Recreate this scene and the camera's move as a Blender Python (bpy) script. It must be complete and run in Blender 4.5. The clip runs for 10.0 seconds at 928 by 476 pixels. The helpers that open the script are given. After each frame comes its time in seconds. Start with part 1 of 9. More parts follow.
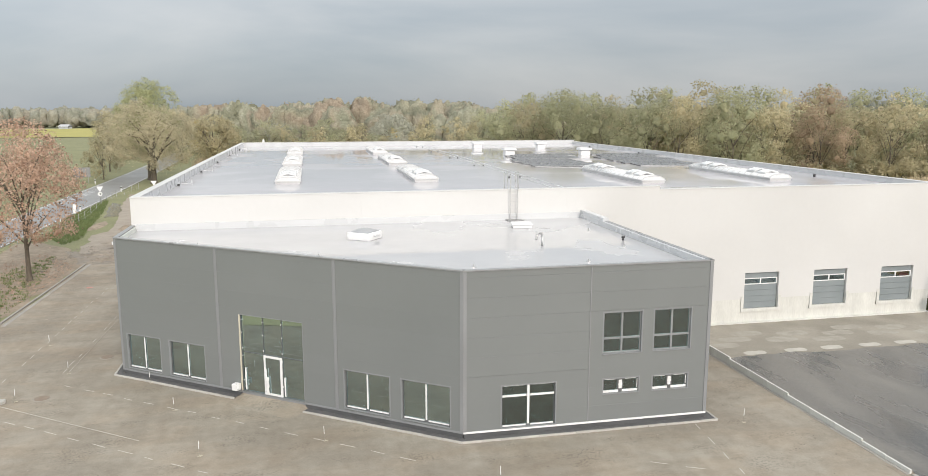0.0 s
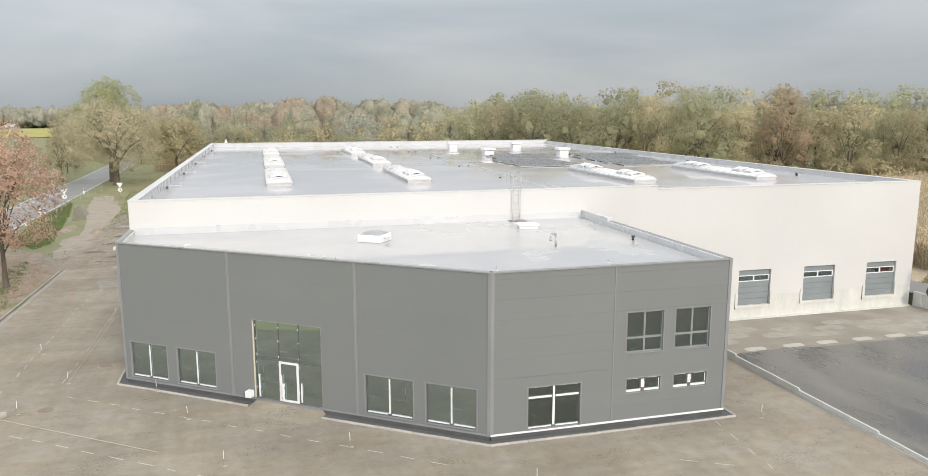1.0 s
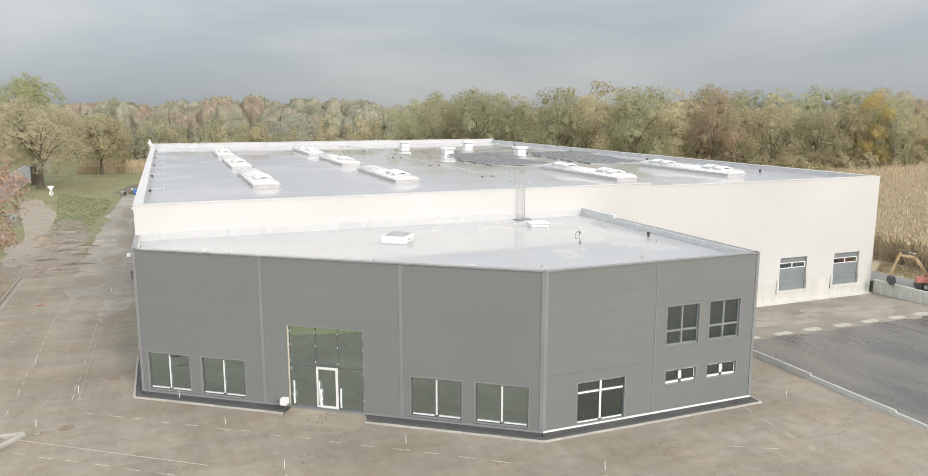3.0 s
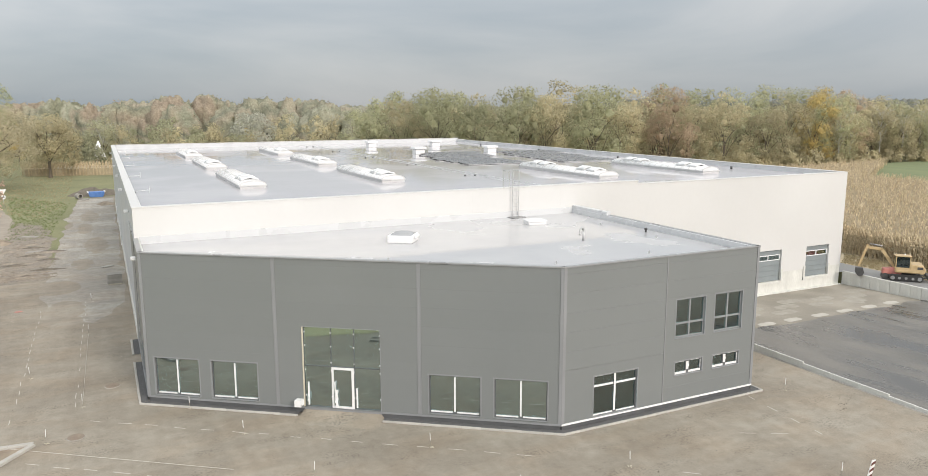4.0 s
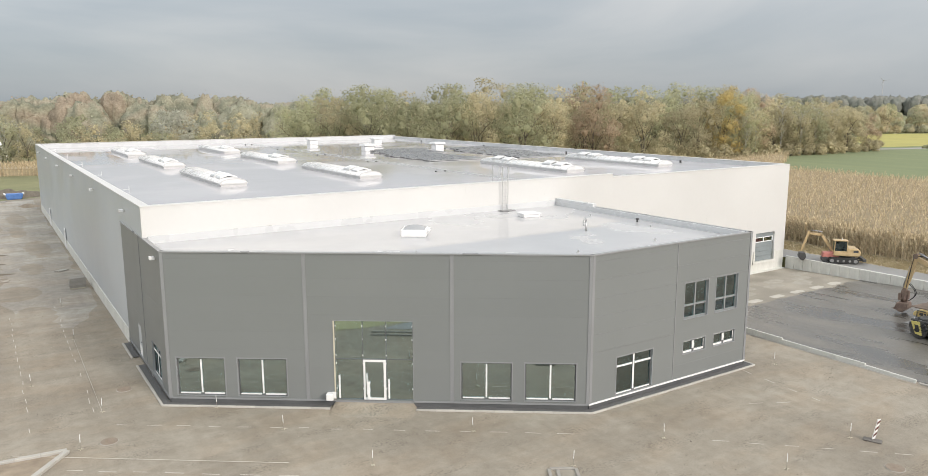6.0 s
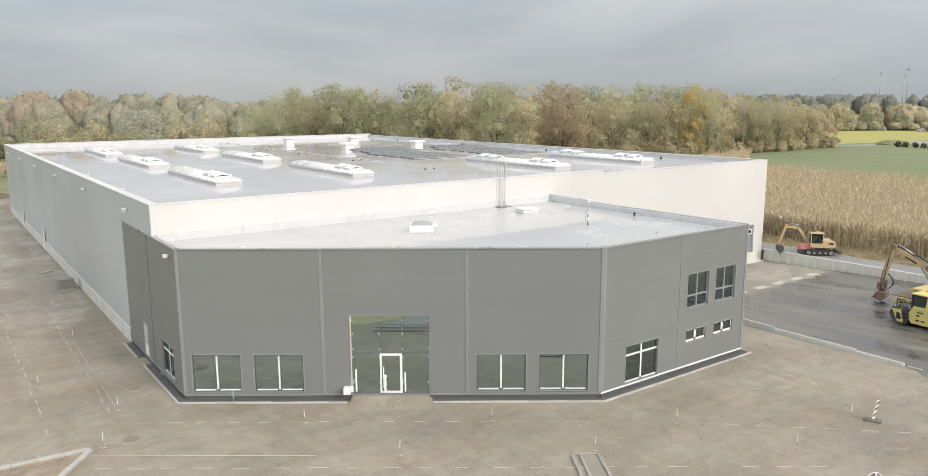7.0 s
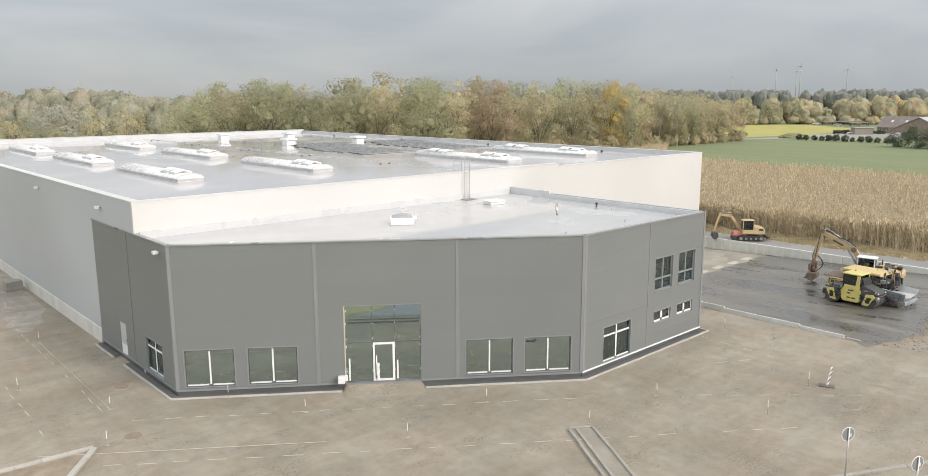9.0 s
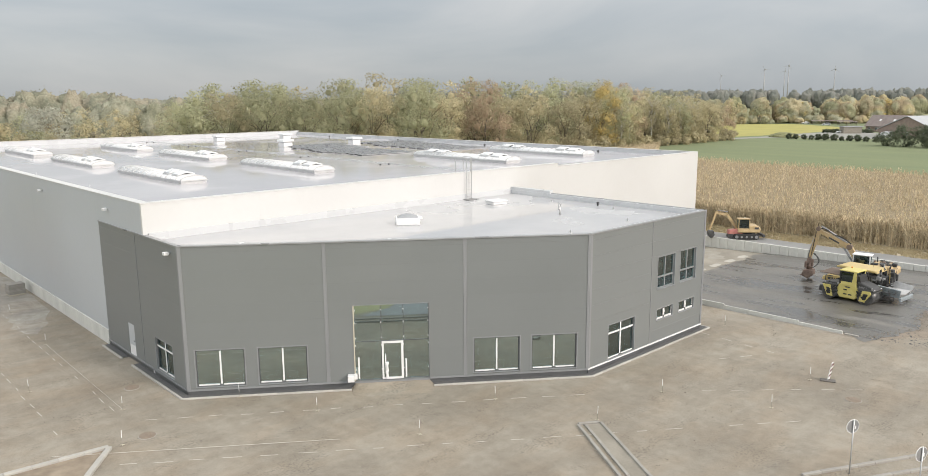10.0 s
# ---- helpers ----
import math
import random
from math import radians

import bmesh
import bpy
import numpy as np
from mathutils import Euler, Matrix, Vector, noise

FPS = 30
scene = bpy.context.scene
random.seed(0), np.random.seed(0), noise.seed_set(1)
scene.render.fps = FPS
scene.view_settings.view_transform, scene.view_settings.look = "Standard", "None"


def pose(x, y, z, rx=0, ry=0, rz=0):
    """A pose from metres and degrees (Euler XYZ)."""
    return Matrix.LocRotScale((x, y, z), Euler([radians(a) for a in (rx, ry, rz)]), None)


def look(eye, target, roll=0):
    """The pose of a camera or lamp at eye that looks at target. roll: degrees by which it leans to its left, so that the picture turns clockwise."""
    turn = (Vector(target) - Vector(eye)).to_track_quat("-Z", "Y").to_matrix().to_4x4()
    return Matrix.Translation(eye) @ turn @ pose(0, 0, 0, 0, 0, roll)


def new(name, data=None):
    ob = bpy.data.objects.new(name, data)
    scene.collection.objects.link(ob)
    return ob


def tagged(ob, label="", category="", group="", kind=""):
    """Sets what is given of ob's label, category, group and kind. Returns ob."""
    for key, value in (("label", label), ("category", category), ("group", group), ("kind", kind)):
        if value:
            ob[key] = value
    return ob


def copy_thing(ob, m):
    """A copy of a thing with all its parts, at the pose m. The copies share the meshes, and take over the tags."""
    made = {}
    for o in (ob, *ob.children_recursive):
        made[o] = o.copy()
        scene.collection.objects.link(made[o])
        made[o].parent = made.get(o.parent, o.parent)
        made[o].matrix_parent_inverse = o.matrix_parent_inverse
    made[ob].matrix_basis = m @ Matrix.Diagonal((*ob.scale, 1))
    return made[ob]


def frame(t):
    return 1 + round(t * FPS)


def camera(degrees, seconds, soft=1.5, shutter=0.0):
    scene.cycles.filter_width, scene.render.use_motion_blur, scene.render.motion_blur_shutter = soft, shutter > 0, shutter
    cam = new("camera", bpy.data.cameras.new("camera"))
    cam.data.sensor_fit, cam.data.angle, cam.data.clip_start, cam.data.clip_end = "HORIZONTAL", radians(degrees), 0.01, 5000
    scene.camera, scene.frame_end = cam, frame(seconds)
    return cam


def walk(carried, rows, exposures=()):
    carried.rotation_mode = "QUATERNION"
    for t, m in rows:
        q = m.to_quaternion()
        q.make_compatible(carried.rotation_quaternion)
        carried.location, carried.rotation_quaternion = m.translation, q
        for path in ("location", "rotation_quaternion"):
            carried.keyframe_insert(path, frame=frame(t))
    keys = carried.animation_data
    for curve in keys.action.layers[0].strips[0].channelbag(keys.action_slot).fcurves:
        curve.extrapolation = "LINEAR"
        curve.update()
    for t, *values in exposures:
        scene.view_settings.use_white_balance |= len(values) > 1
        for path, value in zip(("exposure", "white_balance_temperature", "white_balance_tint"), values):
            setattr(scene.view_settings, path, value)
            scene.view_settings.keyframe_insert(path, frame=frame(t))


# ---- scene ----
cam = camera(63.8, 10.0, soft=0.65)
PATH = [
    (0, (0.077, -0.459, 16.13), (0.48, 1.471, 15.793), -0.0),
    (0.5, (-1.47, 0.059, 16.215), (-1.013, 1.977, 15.876), -0.1),
    (1, (-3.144, 0.556, 16.202), (-2.629, 2.458, 15.864), 0.0),
    (1.5, (-4.699, 1.017, 16.252), (-4.131, 2.905, 15.913), -0.0),
    (2, (-6.259, 1.525, 16.241), (-5.641, 3.396, 15.902), -0.0),
    (3.5, (-11.167, 3.002, 16.29), (-10.376, 4.807, 15.948), -0.0),
    (4, (-12.859, 3.529, 16.291), (-12.003, 5.304, 15.948), -0.1),
    (4.5, (-14.446, 3.983, 16.31), (-13.527, 5.726, 15.964), -0.1),
    (5, (-16.114, 4.485, 16.342), (-15.137, 6.195, 15.994), -0.1),
    (5.5, (-17.671, 4.94, 16.326), (-16.642, 6.618, 15.976), -0.1),
    (7, (-22.063, 6.327, 16.182), (-20.906, 7.919, 15.829), -0.2),
    (7.5, (-23.194, 6.662, 16.219), (-21.987, 8.216, 15.861), -0.3),
    (8, (-24.226, 6.941, 16.175), (-22.979, 8.462, 15.816), -0.2),
    (8.5, (-25.273, 7.229, 16.188), (-23.983, 8.713, 15.826), -0.2),
    (9, (-26.281, 7.511, 16.235), (-24.952, 8.96, 15.869), -0.2),
    (9.5, (-27.171, 7.69, 16.271), (-25.823, 9.121, 15.905), -0.3),
    (10, (-27.366, 7.753, 16.287), (-26.018, 9.185, 15.922), -0.4),
]
walk(cam, [(t, look(eye, target, roll)) for t, eye, target, roll in PATH],
     exposures=[(0.0, 0.18, 7000, 15.2), (10.0, 0.21, 7100, 15.6)])

# ---- world, sun ----
SUN_DIR = Vector((-0.20, 0.87, -0.45))          # the way the light travels
sky_world = bpy.data.worlds.new("overcast_sky")
scene.world = sky_world
sky_world.use_nodes = True
wt = sky_world.node_tree
wt.nodes.clear()


def wnode(kind, **kw):
    n = wt.nodes.new(kind)
    for k, v in kw.items():
        n.inputs[k].default_value = v
    return n


w_out = wnode("ShaderNodeOutputWorld")
w_sky = wt.nodes.new("ShaderNodeTexSky")
w_sky.sky_type = "NISHITA"
w_sky.sun_disc = False
w_sky.sun_elevation = radians(27)
w_sky.sun_rotation = radians(167)
w_bg1 = wnode("ShaderNodeBackground", Strength=0.1)
wt.links.new(w_sky.outputs[0], w_bg1.inputs[0])
w_tc = wnode("ShaderNodeTexCoord")
w_map = wnode("ShaderNodeMapping")
w_map.inputs["Scale"].default_value = (1.1, 1.1, 3.6)
w_map.inputs["Location"].default_value = (2.9, 0.1, 0.35)
wt.links.new(w_tc.outputs["Generated"], w_map.inputs[0])
w_noise = wnode("ShaderNodeTexNoise", Scale=1.8, Detail=6.0, Roughness=0.5, Distortion=0.4)
wt.links.new(w_map.outputs[0], w_noise.inputs["Vector"])
w_ramp = wt.nodes.new("ShaderNodeValToRGB")
w_ramp.color_ramp.elements[0].position, w_ramp.color_ramp.elements[0].color = 0.30, (0.285, 0.352, 0.405, 1)
w_ramp.color_ramp.elements[1].position, w_ramp.color_ramp.elements[1].color = 0.74, (0.515, 0.55, 0.568, 1)
wt.links.new(w_noise.outputs[0], w_ramp.inputs[0])
# the deck is darkest a little above the horizon and thins out overhead
w_sep = wnode("ShaderNodeSeparateXYZ")
wt.links.new(w_tc.outputs["Generated"], w_sep.inputs[0])
w_mr = wnode("ShaderNodeMapRange", **{"From Min": 0.0, "From Max": 0.5, "To Min": 0.80, "To Max": 1.95})
wt.links.new(w_sep.outputs["Z"], w_mr.inputs["Value"])
# and it is brighter on the sun's side than to the north
w_side = wnode("ShaderNodeMapRange", **{"From Min": -1.0, "From Max": 1.0, "To Min": 1.50, "To Max": 0.83})
w_dot = wt.nodes.new("ShaderNodeVectorMath")
w_dot.operation = "DOT_PRODUCT"
w_dot.inputs[1].default_value = (0.50, 0.866, 0.0)
wt.links.new(w_tc.outputs["Generated"], w_dot.inputs[0])
wt.links.new(w_dot.outputs["Value"], w_side.inputs["Value"])
w_fac = wt.nodes.new("ShaderNodeMath")
w_fac.operation = "MULTIPLY"
wt.links.new(w_mr.outputs[0], w_fac.inputs[0])
wt.links.new(w_side.outputs[0], w_fac.inputs[1])
w_mul = wt.nodes.new("ShaderNodeVectorMath")
w_mul.operation = "SCALE"
wt.links.new(w_ramp.outputs[0], w_mul.inputs[0])
wt.links.new(w_fac.outputs[0], w_mul.inputs["Scale"])
w_bg2 = wnode("ShaderNodeBackground", Strength=1.25)
# bluer towards the horizon, more neutral overhead
w_tint = wt.nodes.new("ShaderNodeMix")
w_tint.data_type = "VECTOR"
w_tint.inputs[4].default_value, w_tint.inputs[5].default_value = (0.96, 1.0, 1.04), (1.02, 1.0, 0.97)
w_blue = wnode("ShaderNodeMapRange", **{"From Min": 0.03, "From Max": 0.35})
wt.links.new(w_sep.outputs["Z"], w_blue.inputs["Value"])
wt.links.new(w_blue.outputs[0], w_tint.inputs[0])
w_hue = wt.nodes.new("ShaderNodeVectorMath")
w_hue.operation = "MULTIPLY"
wt.links.new(w_mul.outputs[0], w_hue.inputs[0])
wt.links.new(w_tint.outputs[1], w_hue.inputs[1])
wt.links.new(w_hue.outputs[0], w_bg2.inputs[0])
w_mix = wnode("ShaderNodeMixShader", Fac=0.9)
wt.links.new(w_bg1.outputs[0], w_mix.inputs[1])
wt.links.new(w_bg2.outputs[0], w_mix.inputs[2])
wt.links.new(w_mix.outputs[0], w_out.inputs[0])

sun = new("sun", bpy.data.lights.new("sun", "SUN"))
sun.data.energy = 1.92
sun.data.angle = radians(16)
sun.data.color = (1.0, 0.965, 0.905)
sun.matrix_world = look((0, 0, 60), Vector((0, 0, 60)) + SUN_DIR)

# ---- materials ----


def material(name, dark, light, rough=0.7, metal=0.0, scale=3.0, bump=0.0, bump_scale=30.0, fine=0.35, rough_var=0.1,
             spec=0.5, stretch=(1, 1, 1), obj_var=0.0, island=0.0, coords="Object", low=0.32, high=0.68):
    """A two-scale noise material between two colours, with bump and varied roughness."""
    m = bpy.data.materials.new(name)
    m.use_nodes = True
    t = m.node_tree
    bsdf = t.nodes["Principled BSDF"]
    tc = t.nodes.new("ShaderNodeTexCoord")
    mp = t.nodes.new("ShaderNodeMapping")
    mp.inputs["Scale"].default_value = stretch
    t.links.new(tc.outputs[coords], mp.inputs[0])
    n1 = t.nodes.new("ShaderNodeTexNoise")
    n1.inputs["Scale"].default_value, n1.inputs["Detail"].default_value = 1.0 / scale, 5.0
    t.links.new(mp.outputs[0], n1.inputs["Vector"])
    n2 = t.nodes.new("ShaderNodeTexNoise")
    n2.inputs["Scale"].default_value, n2.inputs["Detail"].default_value = bump_scale, 3.0
    t.links.new(mp.outputs[0], n2.inputs["Vector"])
    mixf = t.nodes.new("ShaderNodeMix")
    mixf.data_type = "FLOAT"
    mixf.inputs[0].default_value = fine
    t.links.new(n1.outputs[0], mixf.inputs[2])
    t.links.new(n2.outputs[0], mixf.inputs[3])
    ramp = t.nodes.new("ShaderNodeValToRGB")
    ramp.color_ramp.elements[0].position, ramp.color_ramp.elements[0].color = low, (*dark, 1)
    ramp.color_ramp.elements[1].position, ramp.color_ramp.elements[1].color = high, (*light, 1)
    t.links.new(mixf.outputs[0], ramp.inputs[0])
    colour = ramp.outputs[0]
    for var, source in ((obj_var, "obj"), (island, "isl")):
        if var:
            if source == "obj":
                info = t.nodes.new("ShaderNodeObjectInfo").outputs["Random"]
            else:
                info = t.nodes.new("ShaderNodeNewGeometry").outputs["Random Per Island"]
            mr = t.nodes.new("ShaderNodeMapRange")
            mr.inputs["To Min"].default_value, mr.inputs["To Max"].default_value = 1 - var, 1 + var
            t.links.new(info, mr.inputs["Value"])
            sc = t.nodes.new("ShaderNodeVectorMath")
            sc.operation = "SCALE"
            t.links.new(colour, sc.inputs[0])
            t.links.new(mr.outputs[0], sc.inputs["Scale"])
            colour = sc.outputs[0]
    t.links.new(colour, bsdf.inputs["Base Color"])
    mr = t.nodes.new("ShaderNodeMapRange")
    mr.inputs["From Min"].default_value, mr.inputs["From Max"].default_value = 0.3, 0.7
    mr.inputs["To Min"].default_value = max(0.02, rough - rough_var)
    mr.inputs["To Max"].default_value = min(1.0, rough + rough_var)
    t.links.new(n1.outputs[0], mr.inputs["Value"])
    t.links.new(mr.outputs[0], bsdf.inputs["Roughness"])
    bsdf.inputs["Metallic"].default_value = metal
    bsdf.inputs["Specular IOR Level"].default_value = spec
    if bump:
        b = t.nodes.new("ShaderNodeBump")
        b.inputs["Strength"].default_value, b.inputs["Distance"].default_value = 1.0, bump
        t.links.new(n2.outputs[0], b.inputs["Height"])
        t.links.new(b.outputs[0], bsdf.inputs["Normal"])
    return m


def grey(v, warm=0.0):
    return (v * (1 + warm), v, v * (1 - warm))


def glass_material(name, tint, rough=0.03, ior=6.0):
    """Clear pane: see-through, with a mirror share that grows at a glance."""
    m = bpy.data.materials.new(name)
    m.use_nodes = True
    t = m.node_tree
    t.nodes.clear()
    out = t.nodes.new("ShaderNodeOutputMaterial")
    mix = t.nodes.new("ShaderNodeMixShader")
    tr = t.nodes.new("ShaderNodeBsdfTransparent")
    gl = t.nodes.new("ShaderNodeBsdfGlossy")
    fr = t.nodes.new("ShaderNodeFresnel")
    fr.inputs["IOR"].default_value = ior
    tr.inputs[0].default_value = (*tint, 1)
    gl.inputs["Roughness"].default_value = rough
    gl.inputs[0].default_value = (0.78, 0.945, 0.955, 1)
    t.links.new(fr.outputs[0], mix.inputs[0])
    t.links.new(tr.outputs[0], mix.inputs[1])
    t.links.new(gl.outputs[0], mix.inputs[2])
    t.links.new(mix.outputs[0], out.inputs[0])
    return m


def leaf_material(name, dark, light, var=0.25):
    m = material(name, dark, light, rough=0.75, scale=2.5, bump_scale=0.9, fine=0.5, obj_var=var, island=0.12, spec=0.25)
    t = m.node_tree
    bsdf = t.nodes["Principled BSDF"]
    out = t.nodes["Material Output"]
    tl = t.nodes.new("ShaderNodeBsdfTranslucent")
    mx = t.nodes.new("ShaderNodeMixShader")
    mx.inputs[0].default_value = 0.52
    src = bsdf.inputs["Base Color"].links[0].from_socket
    t.links.new(src, tl.inputs[0])
    t.links.new(bsdf.outputs[0], mx.inputs[1])
    t.links.new(tl.outputs[0], mx.inputs[2])
    t.links.new(mx.outputs[0], out.inputs[0])
    return m


def woodland_material(name, colours, bump=0.25):
    """Distant woodland: the trees drift through the colours of the list, mottled by their leaves."""
    m = bpy.data.materials.new(name)
    m.use_nodes = True
    t = m.node_tree
    bsdf, out = t.nodes["Principled BSDF"], t.nodes["Material Output"]
    tc = t.nodes.new("ShaderNodeTexCoord")
    drift = t.nodes.new("ShaderNodeTexNoise")
    drift.inputs["Scale"].default_value, drift.inputs["Detail"].default_value = 0.06, 0.5
    t.links.new(tc.outputs["Object"], drift.inputs["Vector"])
    ramp = t.nodes.new("ShaderNodeValToRGB")
    for k, c in enumerate(colours):
        e = ramp.color_ramp.elements
        item = e[k] if k < 2 else e.new(0.5)
        item.color = (*c, 1)
    for k, item in enumerate(sorted(ramp.color_ramp.elements, key=lambda q: q.position)):
        item.position = 0.32 + 0.36 * k / (len(colours) - 1)
    t.links.new(drift.outputs[0], ramp.inputs[0])
    tints = []
    for scale, lo, hi in ((0.35, 0.86, 1.14), (1.6, 0.80, 1.2)):
        n = t.nodes.new("ShaderNodeTexNoise")
        n.inputs["Scale"].default_value, n.inputs["Detail"].default_value = scale, 4.0
        t.links.new(tc.outputs["Object"], n.inputs["Vector"])
        r = t.nodes.new("ShaderNodeMapRange")
        r.inputs["From Min"].default_value, r.inputs["From Max"].default_value = 0.3, 0.7
        r.inputs["To Min"].default_value, r.inputs["To Max"].default_value = lo, hi
        t.links.new(n.outputs[0], r.inputs["Value"])
        tints.append((n, r))
    col = ramp.outputs[0]
    for n, r in tints:
        mul = t.nodes.new("ShaderNodeVectorMath")
        mul.operation = "SCALE"
        t.links.new(col, mul.inputs[0])
        t.links.new(r.outputs[0], mul.inputs["Scale"])
        col = mul.outputs[0]
    bp = t.nodes.new("ShaderNodeBump")
    bp.inputs["Distance"].default_value = bump
    t.links.new(tints[1][0].outputs[0], bp.inputs["Height"])
    t.links.new(bp.outputs[0], bsdf.inputs["Normal"])
    t.links.new(col, bsdf.inputs["Base Color"])
    bsdf.inputs["Roughness"].default_value = 0.9
    bsdf.inputs["Specular IOR Level"].default_value = 0.15
    tl = t.nodes.new("ShaderNodeBsdfTranslucent")
    mx = t.nodes.new("ShaderNodeMixShader")
    mx.inputs[0].default_value = 0.35
    t.links.new(col, tl.inputs[0])
    t.links.new(bsdf.outputs[0], mx.inputs[1])
    t.links.new(tl.outputs[0], mx.inputs[2])
    t.links.new(mx.outputs[0], out.inputs[0])
    return m


def gravel_material(name, wet, mid, dry, wetness):
    """Compacted gravel: wet and dry patches, tyre streaks, stones."""
    m = bpy.data.materials.new(name)
    m.use_nodes = True
    t = m.node_tree
    bsdf = t.nodes["Principled BSDF"]
    tc = t.nodes.new("ShaderNodeTexCoord")

    def noise_at(scale, detail, stretch=(1, 1, 1), turn=0.0, rough=0.55):
        mp = t.nodes.new("ShaderNodeMapping")
        mp.inputs["Scale"].default_value = stretch
        mp.inputs["Rotation"].default_value = (0, 0, radians(turn))
        t.links.new(tc.outputs["Object"], mp.inputs[0])
        n = t.nodes.new("ShaderNodeTexNoise")
        n.inputs["Scale"].default_value, n.inputs["Detail"].default_value, n.inputs["Roughness"].default_value = scale, detail, rough
        t.links.new(mp.outputs[0], n.inputs["Vector"])
        return n.outputs[0]

    def add(a, b, wa, wb):
        x = t.nodes.new("ShaderNodeMath")
        x.operation = "MULTIPLY_ADD"
        y = t.nodes.new("ShaderNodeMath")
        y.operation = "MULTIPLY"
        t.links.new(a, y.inputs[0])
        y.inputs[1].default_value = wa
        t.links.new(b, x.inputs[0])
        x.inputs[1].default_value = wb
        t.links.new(y.outputs[0], x.inputs[2])
        return x.outputs[0]

    patches = noise_at(0.16, 6.0, rough=0.62)
    streaks = noise_at(0.5, 4.0, (0.16, 2.2, 1), 36)
    streaks2 = noise_at(0.5, 4.0, (2.0, 0.12, 1), 4)
    clods = noise_at(1.7, 5.0, rough=0.7)
    stones = noise_at(11.0, 5.0, rough=0.85)
    large = add(patches, add(streaks, streaks2, 0.5, 0.5), 0.62, 0.38)
    specks = noise_at(27.0, 3.0, rough=0.8)
    small = add(clods, add(stones, specks, 0.5, 0.5), 0.32, 0.68)
    both = add(large, small, 0.5, 0.5)
    ramp = t.nodes.new("ShaderNodeValToRGB")
    ramp.color_ramp.elements[0].position, ramp.color_ramp.elements[0].color = 0.425, (*wet, 1)
    ramp.color_ramp.elements[1].position, ramp.color_ramp.elements[1].color = 0.575, (*dry, 1)
    e = ramp.color_ramp.elements.new(0.495)
    e.color = (*mid, 1)
    t.links.new(both, ramp.inputs[0])

    def band(value, lo, hi, a, z):
        r = t.nodes.new("ShaderNodeMapRange")
        for key, v in (("From Min", lo), ("From Max", hi), ("To Min", a), ("To Max", z)):
            r.inputs[key].default_value = v
        t.links.new(value, r.inputs["Value"])
        return r.outputs[0]

    def blend(fac, a, b_colour):
        x = t.nodes.new("ShaderNodeMix")
        x.data_type, x.blend_type = "RGBA", "MULTIPLY"
        t.links.new(fac, x.inputs[0])
        t.links.new(a, x.inputs[6])
        x.inputs[7].default_value = (*b_colour, 1)
        return x.outputs[2]

    # loose coarse stones lying in patches, and reddish blotches of brick sand
    scatter = t.nodes.new("ShaderNodeMath")
    scatter.operation = "MULTIPLY"
    t.links.new(band(noise_at(0.42, 5.0, (0.6, 1.5, 1), 20, 0.65), 0.52, 0.63, 0.0, 0.9), scatter.inputs[0])
    t.links.new(band(noise_at(8.5, 2.0, rough=0.6), 0.50, 0.60, 0.0, 1.0), scatter.inputs[1])
    tinted = blend(band(noise_at(0.33, 4.0, (0.7, 1.3, 1), 50), 0.45, 0.62, 0.0, 1.0), ramp.outputs[0], (1.045, 1.0, 0.96))
    speckled = blend(scatter.outputs[0], tinted, (0.66, 0.66, 0.66))
    t.links.new(speckled, bsdf.inputs["Base Color"])
    mr = t.nodes.new("ShaderNodeMapRange")
    mr.inputs["From Min"].default_value, mr.inputs["From Max"].default_value = 0.36, 0.5
    mr.inputs["To Min"].default_value, mr.inputs["To Max"].default_value = wetness, 0.95
    t.links.new(large, mr.inputs["Value"])
    t.links.new(mr.outputs[0], bsdf.inputs["Roughness"])
    b = t.nodes.new("ShaderNodeBump")
    b.inputs["Distance"].default_value = 0.05
    t.links.new(small, b.inputs["Height"])
    t.links.new(b.outputs[0], bsdf.inputs["Normal"])
    return m


M_PANEL = material("anthracite_panel", (0.179, 0.192, 0.192), (0.201, 0.213, 0.212), rough=0.34, rough_var=0.03, scale=5, bump=0.0, bump_scale=2, fine=0.2, obj_var=0.012, low=0.1, high=0.9)
M_TRIM = material("grey_trim", grey(0.23, -0.03), grey(0.27, -0.03), rough=0.4, scale=2)
M_CAP = material("parapet_cap", grey(0.26, -0.02), grey(0.32, -0.02), rough=0.35, metal=0.2, scale=3)
M_WHITE = material("white_panel", (0.585, 0.582, 0.572), (0.635, 0.633, 0.622), rough=0.42, scale=9, bump=0.0006, bump_scale=3, fine=0.15)
M_SILVER = material("silver_panel", (0.455, 0.482, 0.505), (0.50, 0.527, 0.55), rough=0.38, scale=9, bump=0.0006, bump_scale=3, fine=0.15)
M_PLINTH = material("concrete_plinth", (0.52, 0.52, 0.49), (0.68, 0.68, 0.64), rough=0.8, scale=1.2, bump=0.003, bump_scale=12, stretch=(1, 1, 0.25))
M_ROOF = material("wet_roof_membrane", (0.465, 0.455, 0.47), (0.52, 0.51, 0.525), rough=0.09, rough_var=0.07, scale=9, bump=0.002, bump_scale=1.6, fine=0.2, spec=0.1)
M_ROOF_WET = material("flooded_roof_membrane", (0.43, 0.43, 0.44), (0.50, 0.50, 0.505), rough=0.10, rough_var=0.09, scale=6, bump=0.0, bump_scale=0.8, fine=0.2, spec=0.7)
